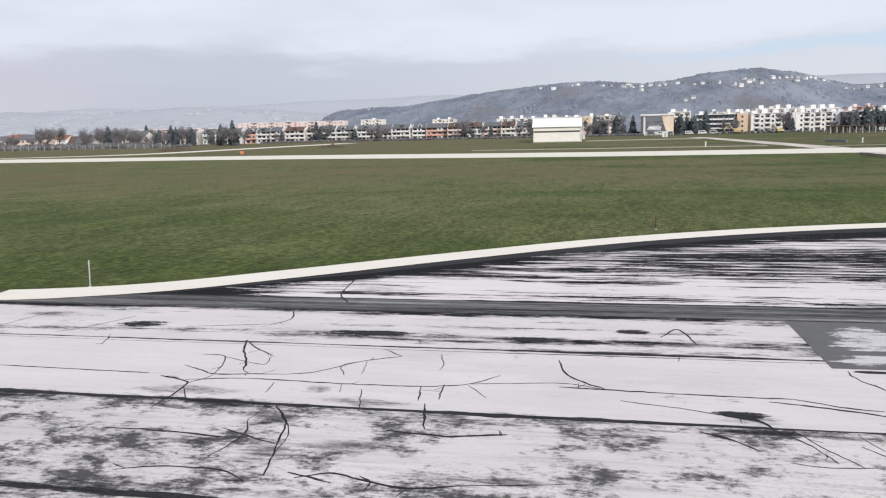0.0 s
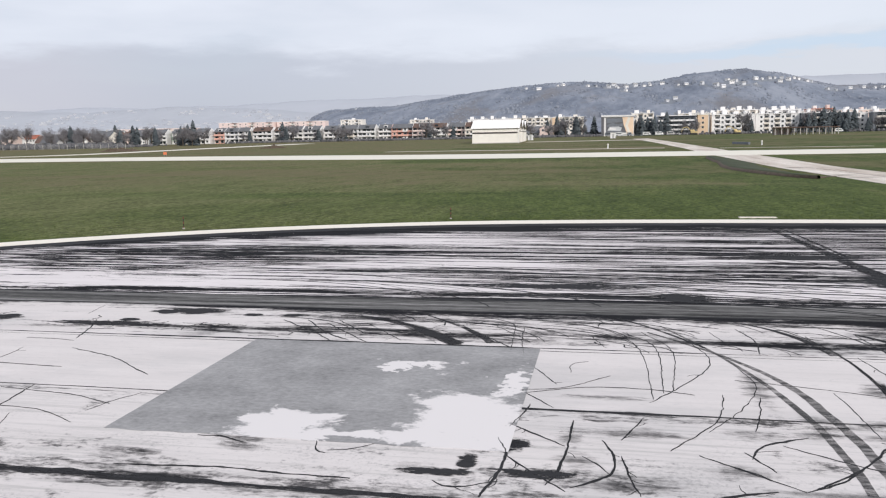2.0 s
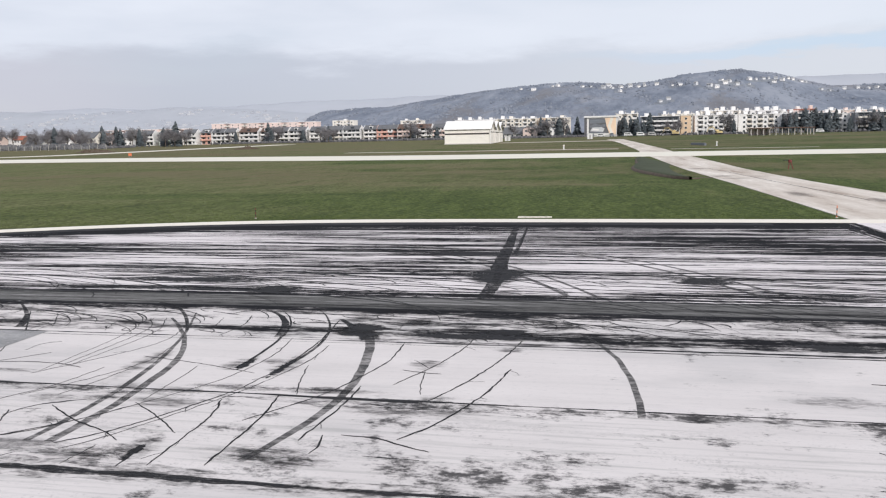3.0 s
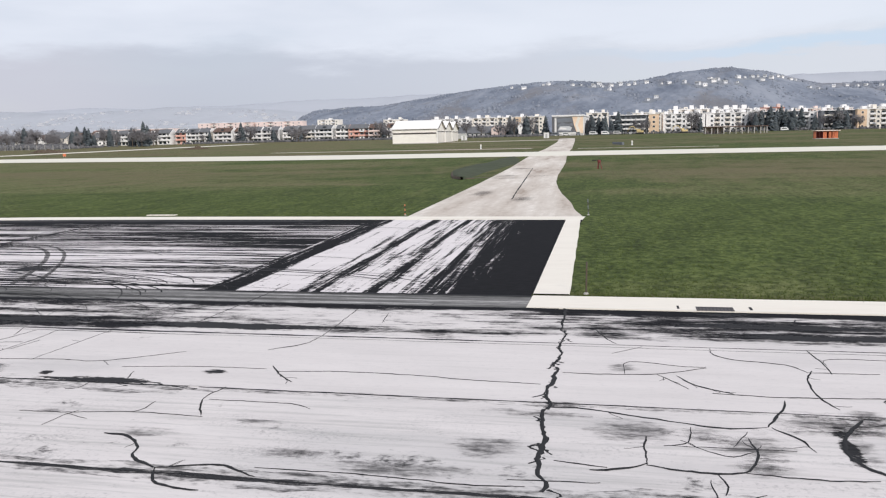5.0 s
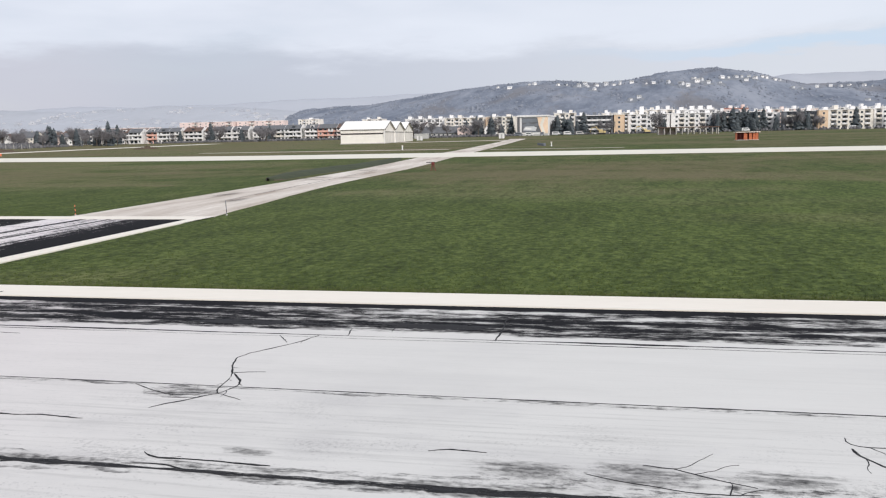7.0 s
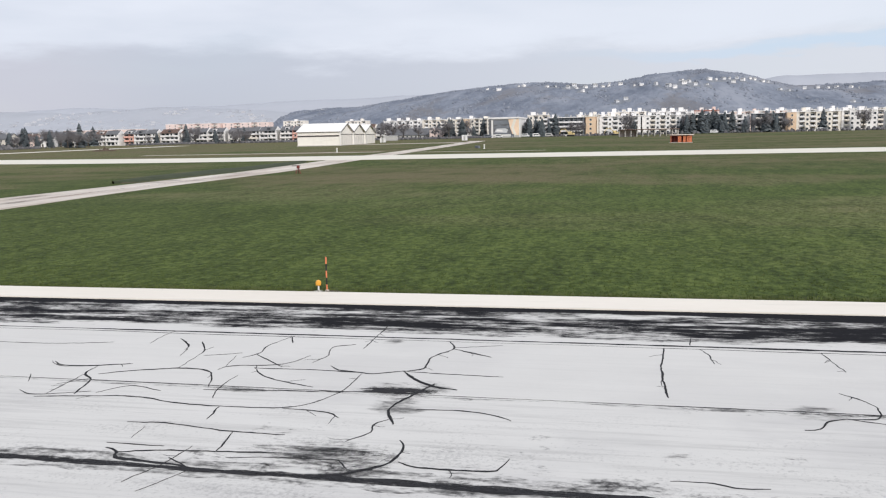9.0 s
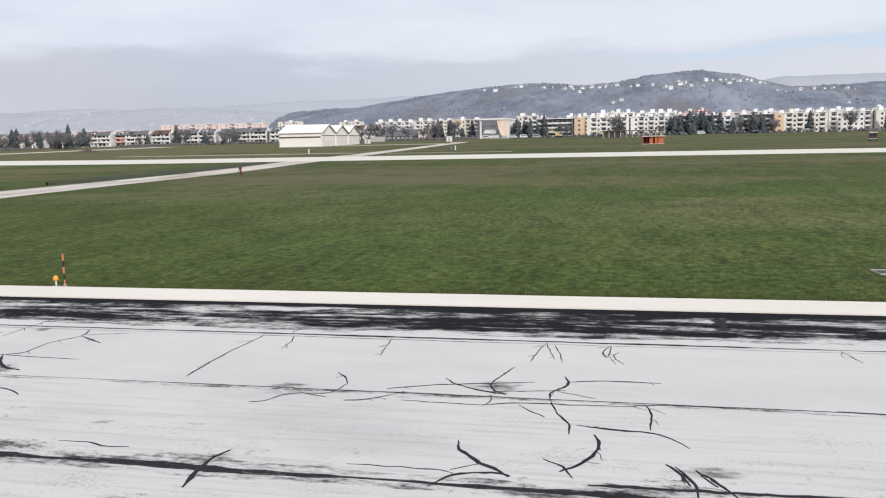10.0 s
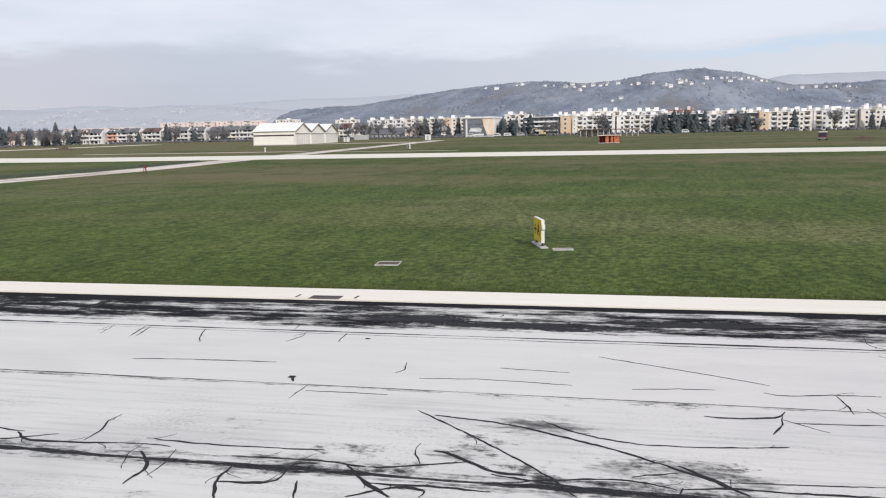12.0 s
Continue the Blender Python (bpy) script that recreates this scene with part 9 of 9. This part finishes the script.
crack(0.035, 97.44, 17.32, 97.57, 15.98)
crack(0.045, 97.78, 13.17, 98.17, 13.29, 98.64, 13.77)
crack(0.035, 98.3, 13.87, 99.05, 14.2, 100.71, 14.59)
crack(0.025, 98.69, 10.62, 99.43, 10.63, 99.99, 10.6, 100.13, 10.49)
crack(0.025, 98.71, 13.31, 100.04, 13.26)
crack(0.045, 99.15, 14.64, 99.47, 14.26, 99.9, 14.01, 100.35, 13.84)
crack(0.06, 99.89, 10.09, 100.13, 10.49, 100.59, 10.65, 100.82, 10.57)
crack(0.08, 99.95, 11.68, 100.06, 11.35, 100.39, 10.93, 100.59, 10.79, 100.82, 10.54)
crack(0.035, 100.04, 13.26, 100.61, 13.45, 101.36, 13.46, 102.18, 13.5)
crack(0.03, 100.05, 10.65, 100.39, 10.88)
crack(0.03, 100.08, 13.97, 101.28, 14.21)
crack(0.04, 100.08, 13.8, 100.14, 13.46, 100.06, 13.23)
crack(0.055, 100.27, 15.5, 100.14, 15.01, 100, 14.43, 100.12, 14.04, 100.35, 13.87)
crack(0.035, 100.61, 13.34, 100.85, 13.04, 101.06, 12.82)
crack(0.035, 100.68, 17.36, 100.83, 16.63, 100.95, 16.12)
crack(0.04, 100.68, 17.36, 100.57, 16.6, 100.52, 15.91)
crack(0.035, 100.87, 17.2, 101.09, 16.17)
crack(0.06, 101.08, 13.6, 101.25, 12.97, 101.42, 12.59, 101.45, 12.14)
crack(0.02, 101.14, 14.13, 101.77, 13.84)
crack(0.05, 101.19, 11.19, 101.44, 10.97, 101.6, 10.61)
crack(0.06, 101.22, 15, 101.29, 14.52, 101.05, 14.03, 101.08, 13.6)
crack(0.035, 101.3, 14.68, 101.9, 14.83, 102.83, 14.83)
crack(0.045, 101.53, 12.54, 102.05, 12.44, 102.63, 12.37, 102.93, 12.1, 103.08, 11.83)
crack(0.07, 101.79, 10.45, 103.51, 10.49, 104.64, 10.52, 105.52, 10.44, 106.42, 10.42, 107.1, 10.71)
crack(0.09, 101.8, 12.18, 101.89, 11.74, 101.69, 11.14, 101.43, 10.8)
crack(0.03, 101.95, 16.49, 102.07, 15.93)
crack(0.045, 101.97, 17.34, 101.82, 16.76, 101.92, 16.49, 101.98, 17.21)
crack(0.035, 102.12, 16.86, 102.04, 16.45, 102.22, 15.92)
crack(0.035, 102.18, 13.5, 103.01, 13.67, 103.94, 13.63)
crack(0.05, 102.52, 13.63, 102.61, 13.3, 102.59, 12.47)
crack(0.03, 102.62, 13.48, 102.82, 13.26)
crack(0.08, 102.73, 11.25, 102.85, 11.07, 102.99, 10.61)
crack(0.07, 102.85, 11.19, 103.06, 10.56, 103.02, 10.19)
crack(0.07, 103.09, 11.12, 103.55, 10.24, 103.74, 9.18)
crack(0.06, 103.14, 10.95, 103.3, 10.62)
crack(0.06, 103.76, 10.08, 104.09, 9.72)
crack(0.03, 105.33, 13.72, 106.53, 13.69, 108.2, 13.71)
crack(0.04, 106.25, 17.43, 106.43, 16.61)
crack(0.045, 107.06, 17.4, 107.25, 16.46)
crack(0.035, 107.1, 10.71, 107.37, 10.88, 108.02, 10.94, 108.72, 10.89, 109.21, 10.83)
crack(0.045, 107.11, 10.65, 107.51, 10.31, 108.06, 10.37, 108.39, 10.49)
crack(0.045, 107.19, 17.41, 107.38, 16.52)
crack(0.04, 107.34, 10.79, 107.76, 10.58, 108.73, 10.43, 109.13, 10.5, 109.81, 10.82)
crack(0.03, 108.42, 14.79, 109.65, 14.91, 111.33, 14.97)
crack(0.04, 108.58, 17.37, 108.8, 16.73, 109.06, 16.22)
crack(0.04, 108.81, 19.8, 108.77, 18.65)
crack(0.05, 108.99, 10.45, 108.99, 10.09)
crack(0.06, 109.14, 10.78, 109.52, 10.54, 110.29, 10.56, 110.87, 10.64)
crack(0.05, 110.22, 11.72, 110.18, 11.46, 110.31, 11.11, 110.34, 10.65)
crack(0.04, 110.54, 18.22, 110.61, 17.52)
crack(0.03, 110.87, 10.64, 111.43, 10.67, 111.71, 10.63)
crack(0.045, 110.99, 17.39, 111.01, 16.96, 110.86, 16.52)
crack(0.035, 111.18, 10.89, 111.83, 10.82, 113.03, 10.82, 113.86, 10.88)
crack(0.025, 111.27, 10.68, 111.28, 10.26, 111.49, 9.81)
crack(0.08, 111.39, 10.42, 111.77, 9.95, 111.78, 9.38)
crack(0.04, 111.83, 10.56, 111.94, 10.08, 111.94, 9.67)
crack(0.06, 111.9, 17.39, 111.96, 16.64)
crack(0.1, 111.98, 14.16, 112.16, 13.83)
crack(0.035, 112.47, 12.93, 112.48, 13.34, 112.5, 13.73)
crack(0.025, 112.58, 13.35, 113.16, 13.38, 114.02, 13.37)
crack(0.045, 112.7, 10.47, 113.26, 10.49, 113.88, 10.52, 114.61, 10.42)
crack(0.08, 112.85, 10.18, 112.91, 9.62, 113.12, 9.21)
crack(0.055, 112.88, 9.66, 113.52, 9.74, 113.65, 9.96, 113.64, 10.34, 113.92, 10.43)
crack(0.04, 113.8, 15.32, 113.88, 14.83, 113.78, 14.63)
crack(0.06, 113.9, 9.85, 114.04, 9.38)
crack(0.025, 114.27, 14.35, 115.15, 14.46, 115.94, 14.45, 116.92, 14.37)
crack(0.07, 114.35, 10.41, 114.67, 10.02, 115.14, 9.61)
crack(0.045, 114.61, 10.42, 114.89, 10.47, 115.85, 10.81)
crack(0.06, 114.62, 9.52, 115.14, 9.88, 115.5, 9.84, 115.48, 9.64)
crack(0.045, 114.7, 12.68, 115.36, 12.08, 116.32, 11.15, 116.97, 10.43, 117.28, 9.97)
crack(0.05, 114.76, 9.95, 115.05, 9.95, 115.67, 9.98, 116.29, 9.95)
crack(0.055, 115, 12.52, 116.15, 12.29, 117, 11.9, 117.77, 11.5, 118.46, 11.02, 118.9, 10.7)
crack(0.04, 115.08, 11.35, 115.08, 11.03, 115.25, 10.63)
crack(0.075, 115.33, 11.12, 115.59, 11.02, 116.19, 10.56, 116.62, 10.51)
crack(0.025, 115.59, 15.21, 116.82, 15.11)
crack(0.05, 116.2, 10.47, 117.12, 10.29, 117.91, 10.27)
crack(0.045, 116.31, 10.23, 117.11, 10.46, 117.78, 10.58, 118.43, 10.4)
crack(0.045, 116.62, 12.54, 116.97, 12.23, 117.45, 11.97, 118.06, 11.8)
crack(0.03, 117.29, 16.25, 118.69, 15.58, 119.59, 15.13, 120.12, 14.83)
crack(0.025, 117.89, 14.28, 118.63, 14.43, 119.21, 14.46)
crack(0.04, 117.91, 10.69, 118.45, 10.91)
crack(0.045, 118.06, 11.8, 118.86, 11.84, 119.93, 12.04)
crack(0.06, 118.42, 10.18, 118.5, 10.46)
crack(0.045, 118.43, 10.4, 118.95, 10.54, 119.63, 10.54, 120.71, 10.6)
crack(0.09, 118.47, 11.14, 118.84, 10.77, 119.24, 10.36)
crack(0.055, 118.93, 13.13, 119.28, 13.09, 119.92, 13.22, 120.12, 13.51)
crack(0.025, 118.96, 10.71, 120.79, 10.89)
crack(0.035, 119.95, 14.43, 120.26, 14.33, 121.04, 14.49, 121.7, 14.51)
crack(0.03, 120.03, 13.16, 120.56, 12.69)
crack(0.045, 120.05, 13.29, 119.96, 12.86, 119.79, 12.49)
crack(0.03, 120.16, 13.02, 120.73, 13.06, 121.39, 13.13)
crack(0.04, 121.03, 14.43, 121.07, 14.07, 121.08, 13.54)
crack(0.03, 121.33, 13.84, 121.49, 13.48)
crack(0.04, 122.33, 17.11, 122.41, 16.92)
crack(0.04, 122.46, 18.68, 122.36, 17.96, 122.58, 17.56)
wide_crack(53.88, 21.69, 54.11, 15.75, 0.06, 3)
wide_crack(54.11, 15.75, 54.15, 13.38, 0.08, 5)
wide_crack(54.15, 13.38, 54.27, 10.40, 0.09, 7)
lay_stains()

# ---- grass tufts near the pavement ----
g = np.random.default_rng(7)


def on_grass(x, y):
    if 43.0 < x < 54.0 and y > 42.5:
        return x > 53.8 or (y > 44 and x < 43.2)
    if x >= 53.95:
        return y > 22.36
    rim = float(np.interp(x, [p[0] for p in rim_out], [p[1] for p in rim_out]))
    return y > rim


def tufts(name, n, x0, x1, near, depth, hmin, hmax):
    P = []
    while len(P) < n:
        x = g.uniform(x0, x1)
        y = near(x) + depth * g.random() ** 3.2
        if on_grass(x, y):
            P.append((x, y))
    P = np.array(P)
    k = 3
    b = np.repeat(P, k, 0) + g.normal(0, 0.03, (n * k, 2))
    a = g.uniform(0, 6.283, n * k)
    h = g.uniform(hmin, hmax, n * k) * (1 + 0.0 * a)
    wd = g.uniform(0.006, 0.016, n * k) * 1.3
    z = np.full(n * k, -0.035)
    lean = g.normal(0, 0.45, (n * k, 2)) * h[:, None]
    v = np.empty((n * k * 3, 3))
    v[0::3] = np.c_[b[:, 0] - wd * np.cos(a), b[:, 1] - wd * np.sin(a), z]
    v[1::3] = np.c_[b[:, 0] + wd * np.cos(a), b[:, 1] + wd * np.sin(a), z]
    v[2::3] = np.c_[b + lean, z + h]
    me = bpy.data.meshes.new(name)
    m = n * k
    me.vertices.add(m * 3)
    me.vertices.foreach_set("co", v.ravel())
    me.loops.add(m * 3)
    me.loops.foreach_set("vertex_index", np.arange(m * 3, dtype=np.int32))
    me.polygons.add(m)
    me.polygons.foreach_set("loop_start", np.arange(0, m * 3, 3, dtype=np.int32))
    me.materials.append(M_BLADE)
    me.update(calc_edges=True)
    tagged(new(name, me), "short green grass beside the pavement", "grass", kind="stuff")


rx_, ry_ = [p[0] for p in rim_out], [p[1] for p in rim_out]
tufts("grass", 60000, 53.9, 136, lambda x: 22.36, 30, 0.02, 0.05)
tufts("grass", 26000, -24, 43.6, lambda x: float(np.interp(x, rx_, ry_)), 24, 0.02, 0.05)
tufts("grass", 5000, 53.8, 136, lambda x: 22.50, 0.5, 0.04, 0.10)
